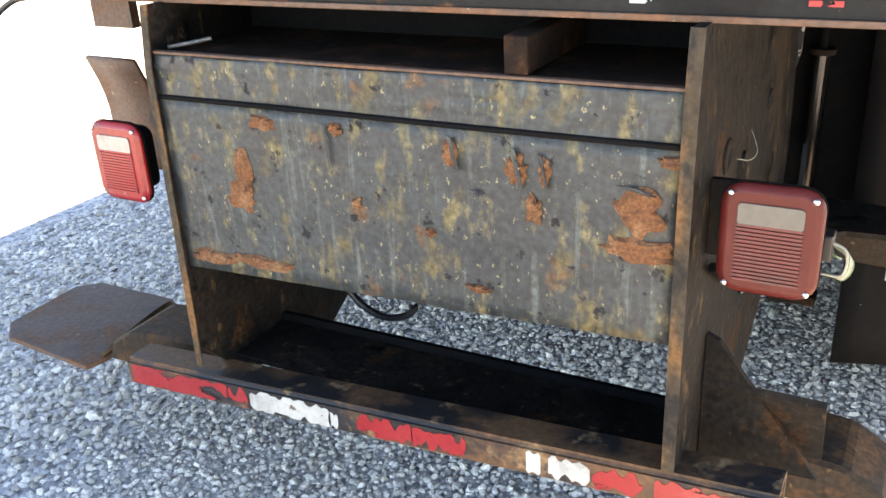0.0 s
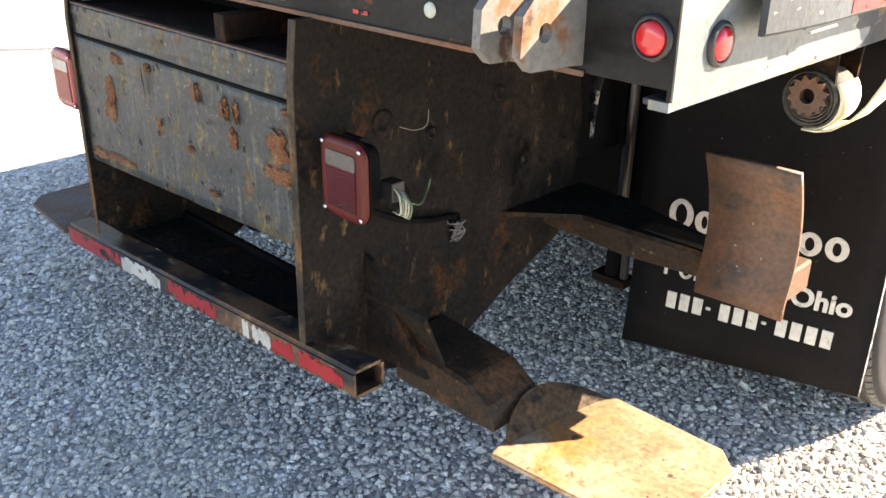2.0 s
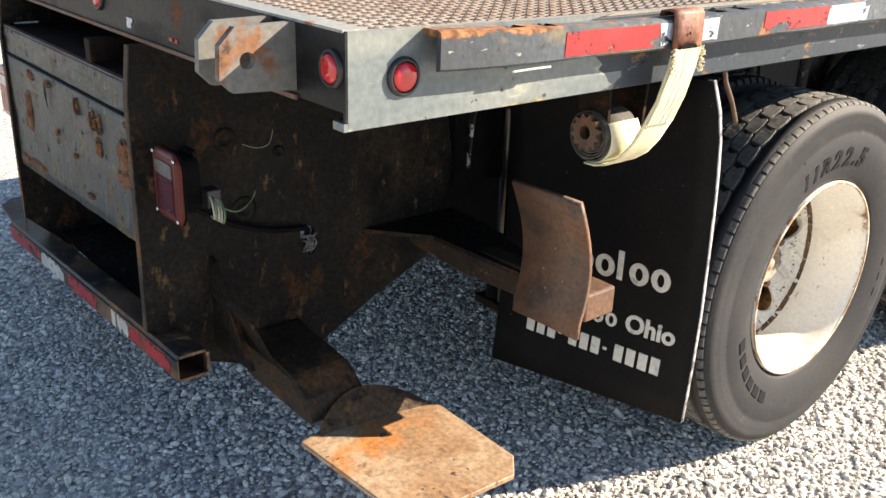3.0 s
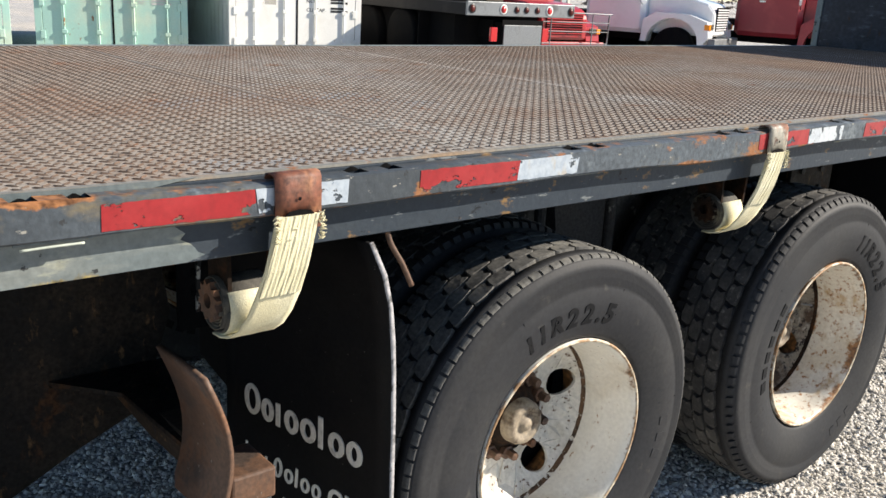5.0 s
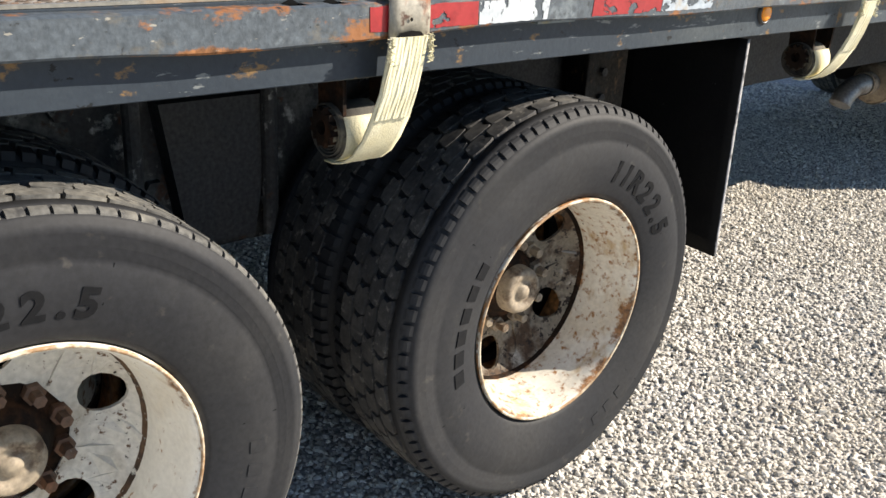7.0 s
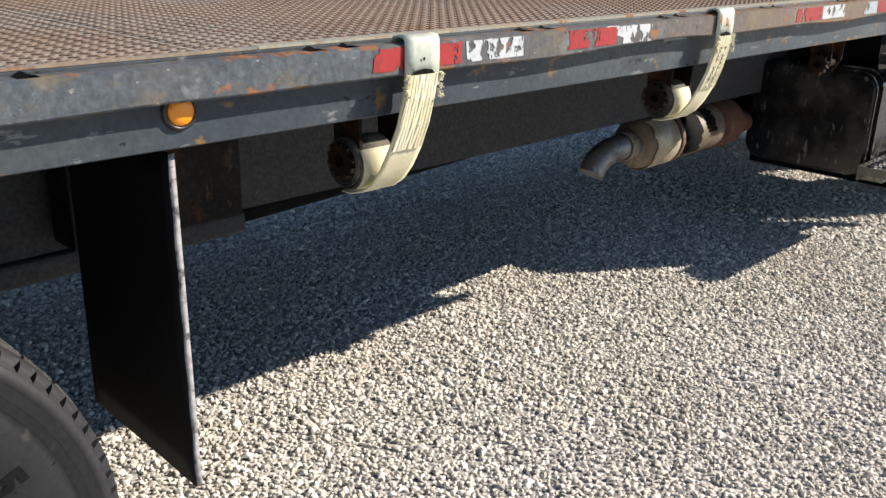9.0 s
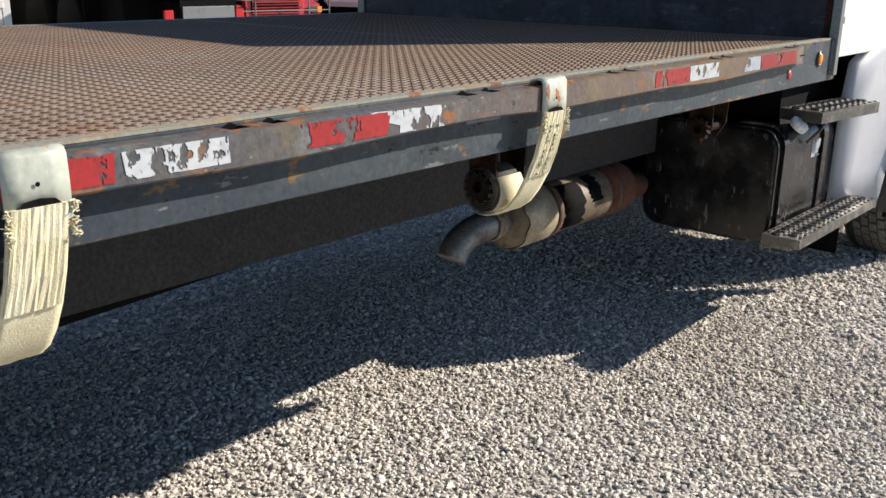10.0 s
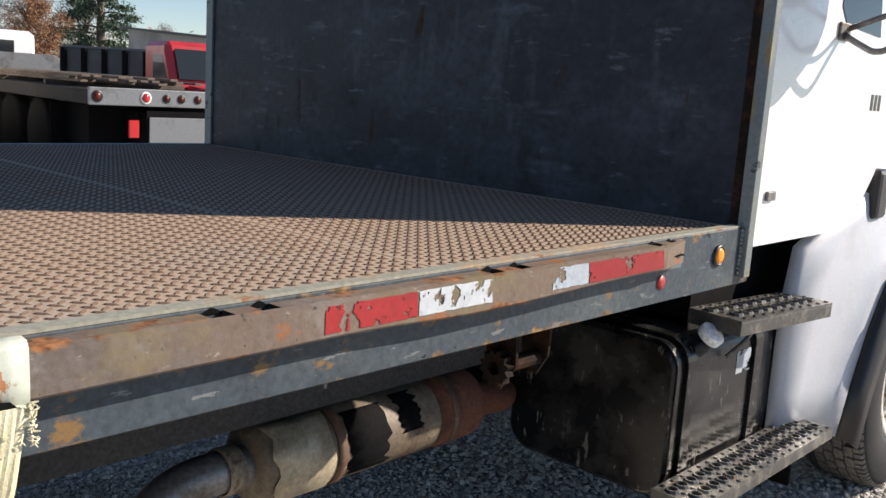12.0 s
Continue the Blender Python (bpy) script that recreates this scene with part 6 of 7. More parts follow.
    # Flat black patches paint the dark of the hook's slot and hole.
    part("hook_slot_patch", moved(prism("x", 0.0, 0.001, [(-0.032, -0.002), (-0.022, 0.008), (0.0, 0.011), (0.022, 0.008), (0.032, -0.002)]), 1.2612, c, 1.262), BLACK_AND_SHADE, hk)
    part("hook_hole_patch", moved(lathe([(0.0, 0.0035), (0.001, 0.0)], 10), 1.2612, c, 1.292), BLACK_AND_SHADE, hk)
    return th


for c, y, hook in STRAPS:
    cargo_strap(c, y, hook)

# ---- exhaust ----
AX, AZ = 0.40, 0.645
BEFORE = set(TRUCK.children)
part("muffler", moved(lathe([(0.0, 0.0), (0.0, 0.085), (0.012, 0.105), (0.03, 0.112), (0.80, 0.112), (0.82, 0.105), (0.835, 0.085), (0.835, 0.0)], 40, "y"), AX, 6.29, AZ), MUFFLER, TRUCK, "scorched tan and rust muffler with peeling skin")
for y0, y1, a0, a1, sd in ((6.56, 6.71, -40, 62, 1.0), (6.76, 6.84, 5, 70, 5.0)):
    rows = []
    for i in range(13):
        a = radians(a0 + (a1 - a0) * i / 12)
        rows.append([(AX + 0.1142 * math.cos(a), y, AZ + 0.1142 * math.sin(a)) for y in (y0 + 0.03 * noise.noise(Vector((i * 0.6, sd, 0))), (y0 + y1) / 2, y1 + 0.035 * noise.noise(Vector((i * 0.7, sd, 4.0))))])
    part("bare_patch", sheet(rows, 0.0008), BLACK_AND_SHADE, TRUCK, "blackened patch where skin peeled off")
part("muffler_end", moved(lathe([(0.0, 0.1128), (0.0, 0.1145), (0.19, 0.1145), (0.205, 0.108), (0.215, 0.088), (0.215, 0.085), (0.19, 0.1128), (0.0, 0.1128)], 40, "y"), AX, 6.925, AZ), RED_RUST, TRUCK, "red-rusted muffler end")
for y in (6.52, 6.98):
    part("muffler_band", moved(lathe([(0.0, 0.113), (0.0, 0.118), (0.03, 0.118), (0.03, 0.113), (0.0, 0.113)], 40, "y"), AX, y, AZ), RUSTY, TRUCK)
rows = []
for i in range(15):
    a = radians(-95 + 12 * i)
    rows.append([(AX + 0.119 * math.cos(a), 6.315 + 0.01 * math.sin(i * 1.7), AZ + 0.119 * math.sin(a)), (AX + 0.119 * math.cos(a), 6.42, AZ + 0.119 * math.sin(a)), (AX + 0.119 * math.cos(a), 6.505 + 0.004 * math.sin(i), AZ + 0.119 * math.sin(a))])
part("heat_shield", sheet(rows, 0.002), surface("pale_shield_skin", (0.36, 0.31, 0.225), (((0.20, 0.155, 0.10), 8.0, 0.48, 0.62, ONE, 0.6),), 0.4, metal=0.3), TRUCK, "torn pale heat shield skin")
part("tail_pipe", sweep([(AX, 6.31, AZ), (AX - 0.005, 6.20, AZ), (AX - 0.01, 6.13, AZ - 0.008), (AX - 0.012, 6.07, AZ - 0.030), (AX - 0.012, 6.030, AZ - 0.060), (AX - 0.012, 6.010, AZ - 0.090)], 0.056, 20), PIPE, TRUCK, "grey turned-down tail pipe")
part("pipe_clamp", moved(lathe([(0.0, 0.058), (0.0, 0.064), (0.05, 0.064), (0.05, 0.058), (0.0, 0.058)], 24, "y"), AX - 0.003, 6.215, AZ), HUB, TRUCK)
part("inlet_pipe", sweep([(AX, 7.12, AZ), (AX, 7.25, AZ - 0.02), (AX - 0.03, 7.38, AZ - 0.04), (AX - 0.15, 7.5, AZ - 0.04)], 0.055, 16), RED_RUST, TRUCK)
part("muffler_hanger", sweep([(AX, 6.535, AZ + 0.115), (AX + 0.03, 6.53, AZ + 0.2), (AX + 0.05, 6.52, 1.02)], 0.008), PIPE, TRUCK)
for piece in set(TRUCK.children) - BEFORE:
    piece.location.y -= 0.05

# ---- fuel tank and steps ----
tank = part("fuel_tank", prism("y", 7.372, 8.19, rounded(0.385, 1.0, 0.425, 0.925, 0.085, 8), 0.012), BLACKGLOSS, TRUCK, "glossy black rectangular fuel tank, scratched")
for f in tank.data.polygons:
    f.use_smooth = False
for y in (7.44, 7.92):
    ring = bmesh.new()
    o, i_ = rounded(0.375, 1.012, 0.415, 0.937, 0.093, 8), rounded(0.386, 1.001, 0.426, 0.926, 0.085, 8)
    vs = [[ring.verts.new((u, yy, v)) for u, v in lp] for lp, yy in ((o, y), (o, y + 0.055), (i_, y + 0.055), (i_, y))]
    for k in range(len(o)):
        j = (k + 1) % len(o)
        for q in range(4):
            ring.faces.new((vs[q][k], vs[q][j], vs[(q + 1) % 4][j], vs[(q + 1) % 4][k]))
    bmesh.ops.recalc_face_normals(ring, faces=ring.faces)
    part("tank_strap", ring, BLACKGLOSS, tank)
part("tank_seam", moved(prism("y", 0.0, 0.008, rounded(0.380, 1.006, 0.420, 0.931, 0.09, 8)), 0, 7.384, 0), BLACKGLOSS, tank)
cap_axis = Matrix.Rotation(radians(-50), 4, "Y")
part("filler_neck", moved(lathe([(-0.06, 0.034), (0.03, 0.034), (0.03, 0.0)], 24), 0.990, 7.55, 0.905, cap_axis), BLACKGLOSS, tank)
part("filler_cap", moved(lathe([(0.03, 0.042), (0.055, 0.042), (0.060, 0.036), (0.060, 0.0)], 24), 0.990, 7.55, 0.905, cap_axis), surface("white_cap", (0.8, 0.8, 0.78), (((0.6, 0.59, 0.55), 20.0, 0.5, 0.7, ONE, 0.5),), 0.45), tank, "scuffed white filler cap")
part("sticker", box(1.0005, 1.0018, 7.80, 7.905, 0.755, 0.835), TAPE_WHITE, tank, "small white sticker")


def step(x0, y0, w, long_, z, depth, turn, name_label):
    st_ = part("step", merge(box(0, w, 0, long_, z - 0.006, z), box(w - 0.006, w, 0, long_, z - depth, z - 0.006, 0.002), box(0, 0.006, 0, long_, z - depth - 0.03, z - 0.006), box(0.006, w - 0.006, 0, 0.006, z - depth, z - 0.006)), STEP, TRUCK, name_label)
    rings, bumps, holes = [], [], []
    pitch = 0.056
    for i in range(int(long_ / pitch)):
        for k in range(2):
            u, v = w * (0.31 + 0.38 * k), 0.034 + pitch * i + 0.5 * pitch * k
            if v > long_ - 0.03:
                continue
            rings.append(moved(lathe([(0.0, 0.0245), (0.008, 0.0205), (0.0085, 0.0165), (0.0005, 0.0150)], 10, "z", smooth=False), u, v, z))
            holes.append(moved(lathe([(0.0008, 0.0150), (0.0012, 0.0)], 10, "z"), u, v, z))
        for k in range(3):
            bumps.append(moved(lathe([(0.0, 0.0085), (0.005, 0.006), (0.0055, 0.0)], 7, "z", smooth=False), w * (0.09 + 0.41 * k), 0.03 + pitch * i + 0.25 * pitch, z))
    tagged(part("grip_tread", merge(*rings, *bumps), STEP, st_, "raised punched grip rings"), kind="stuff")
    # Discs lie on the plate; their black paints the dark of open holes.
    tagged(part("hole_discs", merge(*holes), BLACK_AND_SHADE, st_, "black discs painted as the dark of punched holes"), kind="stuff")
    st_.matrix_basis = pose(x0, y0, 0, 0, 0, turn)
    return st_


step(0.915, 7.585, 0.195, 0.56, 1.000, 0.05, -7.0, "worn grey punched steel step above the tank")
step(1.018, 7.275, 0.165, 1.015, 0.503, 0.042, 0.0, "worn grey punched steel step below the tank")
part("step_brace", sweep([(1.06, 7.80, 0.955), (1.05, 7.74, 0.90), (1.012, 7.69, 0.84)], 0.007), STEP, TRUCK)
part("step_brace", sweep([(1.06, 8.30, 0.955), (1.05, 8.24, 0.90), (1.0, 8.16, 0.86)], 0.007), STEP, TRUCK)
part("step_hanger", box(1.0, 1.10, 8.10, 8.16, 0.40, 0.45), RUSTY, TRUCK)
part("step_hanger", box(1.0, 1.10, 7.40, 7.46, 0.41, 0.45), STEP, TRUCK)

# ---- cab ----
CAB = [(7.60, 1.215), (8.27, 1.215), (8.40, 1.235), (8.58, 1.30), (8.70, 1.42), (8.76, 1.62), (8.80, 1.86), (8.62, 2.12), (8.45, 2.62), (8.30, 2.74), (7.66, 2.76), (7.60, 2.70)]
cab = part("cab", prism("x", -1.22, 1.075, CAB), CABWHITE, TRUCK, "white painted truck cab")
bev = bmesh.new()
bev.from_mesh(cab.data)
bevel(bev, 0.03, 3)
bev.to_mesh(cab.data)
bev.free()
DOOR = [(7.62, 1.222), (8.26, 1.222), (8.42, 1.28), (8.54, 1.38), (8.61, 1.50), (8.63, 1.84), (8.42, 2.50), (7.62, 2.50)]
door = part("door", prism("x", 1.0755, 1.081, DOOR, 0.002), CABWHITE, cab, "white cab door")
part("side_window", prism("x", 1.0815, 1.084, [(8.16, 1.945), (8.50, 1.93), (8.36, 2.44), (8.10, 2.44), (8.10, 2.0)]), GLASS, door, "dark side window")
part("door_hinge", box(1.0812, 1.092, 7.675, 7.735, 1.365, 1.395, 0.003), PIPE, cab)
for k in range(3):
    part("number_bar", box(1.0815, 1.0822, 8.495 + 0.04 * k, 8.523 + 0.04 * k, 1.665, 1.725), PLASTIC, door)
part("cab_underframe", box(-0.9, 0.9, 7.62, 8.6, 0.95, 1.21), BLACK_AND_SHADE, TRUCK)
mir = part("mirror", prism("y", 8.14, 8.19, rounded(1.21, 1.47, 2.0, 2.52, 0.09), 0.008), PLASTIC, TRUCK, "black-backed side mirror on tube arms")
part("mirror_glass", prism("y", 8.136, 8.1395, rounded(1.225, 1.455, 2.015, 2.505, 0.08)), GLASS, mir)
part("mirror_arm", sweep([(1.083, 8.13, 1.912), (1.15, 8.12, 1.875), (1.20, 8.12, 1.855), (1.25, 8.13, 1.88), (1.33, 8.16, 2.0), (1.34, 8.165, 2.08)], 0.011), PIPE, mir)
part("mirror_arm", sweep([(1.083, 8.16, 1.93), (1.14, 8.18, 1.955), (1.30, 8.26, 2.04), (1.36, 8.20, 2.12)], 0.010), PIPE, mir)
part("arm_foot", box(1.0815, 1.092, 8.09, 8.18, 1.89, 1.95, 0.004), PIPE, mir)
# Unseen drive parts, added to block light under the cab.
part("gearbox_blocker", prism("y", 7.6, 8.7, [(-0.24, 0.50), (-0.30, 0.70), (-0.26, 0.98), (0.26, 0.98), (0.30, 0.70), (0.24, 0.50)], 0.03), BLACK_AND_SHADE, TRUCK)
part("engine_blocker", box(-0.30, 0.30, 8.72, 10.2, 0.50, 1.20, 0.03), BLACK_AND_SHADE, TRUCK)
part("axle_blocker", box(-1.0, 0.9, 9.14, 9.26, 0.40, 0.52, 0.02), BLACK_AND_SHADE, TRUCK)
# Unseen boxes and shaft added to block side light under the truck.
part("left_front_blocker", box(-1.25, -0.50, 7.38, 8.2, 0.42, 0.95, 0.02), BLACKGLOSS, TRUCK)
part("left_side_blocker", box(-1.42, -0.86, 3.75, 5.35, 0.50, 1.165, 0.01), BLACK_AND_SHADE, TRUCK, "unseen black box added to block light under the bed")
part("left_side_blocker", box(-1.42, -0.86, 5.50, 7.10, 0.50, 1.165, 0.01), BLACK_AND_SHADE, TRUCK, "unseen black box added to block light under the bed")
part("gearbox_blocker", prism("x", -0.20, 0.20, [(6.9, 0.62), (7.1, 0.48), (8.3, 0.45), (9.6, 0.50), (9.6, 1.1), (6.9, 0.92)], 0.02), BLACK_AND_SHADE, TRUCK)
part("shaft_blocker", rod((0.0, 3.1, 0.60), (0.0, 6.9, 0.76), 0.055, 16), BLACK_AND_SHADE, TRUCK)
# Unseen left flap, added to keep light from under the bed.
part("mud_flap", box(-1.44, -0.84, 0.985, 0.993, 0.24, 1.165), FLAP, TRUCK, "plain black rubber mud flap")
part("prop_shaft", rod((0.0, 7.6, 0.74), (0.0, 3.0, 0.55), 0.05), BLACK_AND_SHADE, TRUCK)
# hood side with the fender and its dark flare
HOOD = [(8.62, 1.22), (8.80, 1.30), (8.84, 1.80), (10.6, 1.66), (10.95, 1.50), (11.0, 0.75), (10.2, 0.75), (10.1, 1.1), (9.75, 1.22), (9.2, 1.22)]
part("hood", prism("x", -1.05, 0.86, HOOD, 0.02), CABWHITE, TRUCK, "white sloping hood")
rows = []
ARCH = [(8.44, 0.42), (8.53, 0.62), (8.64, 0.82), (8.78, 1.00), (8.98, 1.13), (9.25, 1.19), (9.55, 1.16)]
BACK = [(8.10, 0.42), (8.095, 0.62), (8.09, 0.82), (8.10, 1.00), (8.14, 1.17), (8.60, 1.32), (9.1, 1.45)]
for (ya, za), (yb, zb) in zip(BACK, ARCH):
    rows.append([(1.005, ya, za), (1.05, ya + 0.03, za), (1.065, ya + (yb - ya) * 0.35, za + (zb - za) * 0.35), (1.085, ya + (yb - ya) * 0.7, za + (zb - za) * 0.7), (1.12, ya + (yb - ya) * 0.93, za + (zb - za) * 0.93), (1.145, yb, zb)])
part("fender", sheet(rows, 0.004), FENDER, TRUCK, "dull pale grey front fender")
rows = []
for i, (yb, zb) in enumerate(ARCH):
    rows.append([(1.147, yb + 0.002, zb), (1.19, yb + 0.05, zb - 0.03), (1.195, yb + 0.10, zb - 0.06), (1.15, yb + 0.115, zb - 0.07)])
part("fender_flare", sheet(rows, 0.006), PLASTIC, TRUCK, "black rubber fender flare")
# Fender lining; its unseen lower half is added to block sun behind the tank.
part("inner_fender_blocker", merge(box(-0.15, 0.93, 8.60, 8.62, 0.09, 0.45), box(-0.15, 1.04, 8.60, 8.62, 0.45, 1.2)), BLACK_AND_SHADE, TRUCK)
part("wiper_cowl", box(1.02, 1.09, 8.72, 8.84, 1.24, 1.44, 0.02), PLASTIC, TRUCK, "black plastic hood latch")
front = copy_thing(wheel, pose(0.89, 9.25, Z_AXLE, 0, 0, 180) @ pose(0, 0, 0, 40, 0, 0) @ WHEEL_SIZE)
front.data = front.data.copy()
front.data.materials[0] = RIM_DIRTY
part("rim_lip", lathe([(-0.228, 0.246), (-0.238, 0.248), (-0.244, 0.284), (-0.236, 0.293), (-0.224, 0.288)], 60), RIM_DIRTY, front)
part("hub_cap", lathe([(-0.20, 0.105), (-0.245, 0.098), (-0.262, 0.075), (-0.30, 0.068), (-0.305, 0.0)], 32), GRIMY, front, "dark greasy steer hub")
for k in range(10):
    a = radians(36 * k)
    stud = lathe([(-0.205, 0.021), (-0.245, 0.0205), (-0.248, 0.0125), (-0.285, 0.0115), (-0.287, 0.0)], 6, smooth=False)
    part("lug_nut", moved(stud, 0, 0.142 * math.cos(a), 0.142 * math.sin(a)), HOOK_MIXED, front)
copy_thing(wheel, pose(-1.0, 9.25, Z_AXLE, 0, 0, 0) @ WHEEL_SIZE)
# ---- the yard behind ----
GREEN_BOX = surface("faded_green_paint", (0.36, 0.58, 0.50), (
    ((0.52, 0.60, 0.47), 0.9, 0.45, 0.62, ONE, 0.6),
    ((0.25, 0.12, 0.05), 5.0, 0.66, 0.70, (1, 1, 0.5), 0.9)), 0.5, grain=0.08, bump=0.1)
WHITE_BOX = surface("aged_white_paint", (0.74, 0.74, 0.71), (
    ((0.62, 0.60, 0.55), 1.5, 0.5, 0.7, ONE, 0.6),
    ((0.30, 0.13, 0.05), 6.0, 0.67, 0.71, (1, 1, 0.4), 0.9)), 0.5, grain=0.05, bump=0.1)
RED_PAINT = surface("red_truck_paint", (0.44, 0.025, 0.03), (((0.30, 0.02, 0.022), 2.0, 0.5, 0.7, ONE, 0.4),), 0.3, grain=0.05, bump=0.0, coat=0.3)
MAROON = surface("dull_maroon_paint", (0.30, 0.022, 0.03), (((0.40, 0.05, 0.05), 2.0, 0.5, 0.7, ONE, 0.4),), 0.35, grain=0.05, bump=0.0)
SOOT_DUSTY = surface("dusty_black_steel", (0.018, 0.0175, 0.018), (((0.035, 0.032, 0.030), 2.0, 0.48, 0.66, ONE, 0.8),), 0.75, grain=0.25, bump=0.2, spec=0.2)
TARP = surface("grey_black_dump_paint", (0.030, 0.032, 0.036), (((0.06, 0.062, 0.066), 1.2, 0.48, 0.66, ONE, 0.6),), 0.55, grain=0.2, bump=0.2)
SILVER = surface("dull_aluminium", (0.20, 0.21, 0.22), (((0.10, 0.10, 0.10), 2.5, 0.5, 0.65, ONE, 0.5),), 0.45, metal=0.5)
SHED = surface("grey_shed_wall", (0.42, 0.40, 0.36), (((0.30, 0.28, 0.25), 1.2, 0.45, 0.65, (1, 1, 0.4), 0.9),), 0.9)
BARK = surface("grey_bark", (0.12, 0.095, 0.075), (((0.06, 0.05, 0.04), 8.0, 0.45, 0.65, (1, 1, 0.3), 0.9),), 0.9, bump=0.6)


def placed(ob, m):
    ob.matrix_basis = m
    return ob


def container(m, paint, ink, label):
    """A shipping container seen from its door end; the doors face -y."""
    th = tagged(new("shipping_container"), label, "container", group="shipping containers in the yard")
    n = 34
    side = []
    for i in range(n * 2 + 1):
        y = 0.10 + 5.8 * i / (n * 2)
        side.append((y, 0.0 if i % 4 < 2 else 0.035))
    for sx in (-1, 1):
        rows = [[(sx * (1.20 - d), y, z) for z in (0.16, 2.48)] for y, d in side]
        part("side_wall", sheet(rows, 0.003, False), paint, th)
        part("corner_post", box(sx * 1.22 - 0.06, sx * 1.22 + 0.06, 0.0, 0.10, 0.0, 2.6, 0.006), paint, th)
    part("roof", box(-1.22, 1.22, 0.0, 6.0, 2.5, 2.56), paint, th)
    part("floor_frame", box(-1.22, 1.22, 0.02, 6.0, 0.02, 0.16), paint, th)
    part("header", box(-1.16, 1.16, 0.0, 0.1, 2.46, 2.6), paint, th)
    for sx in (-1, 1):
        x0, x1 = sorted((sx * 0.012, sx * 1.15))
        zs = [0.17, 0.42, 0.46, 0.80, 0.84, 1.18, 1.22, 1.56, 1.60, 1.94, 1.98, 2.44]
        rows = []
        for z in zs:
            rows.append([(x0, 0.035, z), ((x0 + x1) / 2, 0.035, z), (x1, 0.035, z)])
        d_ = part("door", sheet(rows, 0.03, False), paint, th)
        for z in (0.50, 1.02, 1.56, 2.1):
            part("door_rib", box(x0 + 0.05, x1 - 0.05, 0.012, 0.036, z, z + 0.05, 0.006), paint, d_)
        for u in (0.30, 0.80):
            xr = x0 + (x1 - x0) * u
            part("locking_rod", rod((xr, -0.02, 0.12), (xr, -0.02, 2.5), 0.017), WHITE_BOX if paint is WHITE_BOX else paint, d_)
            for z in (0.45, 0.95, 1.75, 2.2):
                part("rod_guide", box(xr - 0.045, xr + 0.045, -0.042, 0.034, z, z + 0.07, 0.006), paint, d_)
        for z in (0.35, 0.9, 1.5, 2.1):
            xe = x1 if sx > 0 else x0
            part("hinge", box(xe - 0.05, xe + 0.03, -0.018, 0.034, z, z + 0.14, 0.008), paint, d_)
        part("door_gasket", box(x1 - 0.006 if sx < 0 else x0 - 0.012, x1 + 0.012 if sx < 0 else x0 + 0.006, 0.0, 0.03, 0.17, 2.44), BLACK_AND_SHADE, d_)
    for k, (txt, z) in enumerate((("MAX GROSS", 1.43), ("TARE", 1.29), ("NET", 1.16), ("CU. CAP.", 1.0))):
        part("lettering", text_on(lettering(txt, 0.095, 0.001), (0.18, 0.003, z), (1, 0, 0), (0, 0, 1)), ink, th)
        for r in range(2):
            part("lettering_bar", box(0.66, 0.66 + 0.34 - 0.05 * r, 0.001, 0.004, z + 0.055 * r - 0.005, z + 0.055 * r + 0.035), ink, th)
    part("placard", box(-0.62, -0.40, 0.004, 0.034, 1.10, 1.40, 0.004), SHED, th, "pale placard")
    part("rust_streak", box(-0.60, -0.46, 0.0335, 0.0345, 0.86, 1.10), RUSTY, th)
    return placed(th, m)


container(pose(-12.68, 8.87, 0, 0, 0, 77.0), WHITE_BOX, PLASTIC, "white shipping container with locking rods and rust streaks")
container(pose(-13.9, 5.85, 0, 0, 0, 69.5), GREEN_BOX, LETTER, "faded green shipping container with white lettering")
container(pose(-14.8, 3.05, 0, 0, 0, 76.0), GREEN_BOX, LETTER, "faded green shipping container with white lettering")


def yard_wheel(x, y, r, th, w=0.28):
    wh = part("wheel", moved(lathe([(0.0, 0.0), (0.0, r * 0.55), (0.03, r * 0.6), (0.05, r * 0.9), (0.03, r), (-w + 0.03, r), (-w, r * 0.9), (-w, 0.0)], 28, "y"), x, y, r), BLACK_AND_SHADE, th)
    return wh


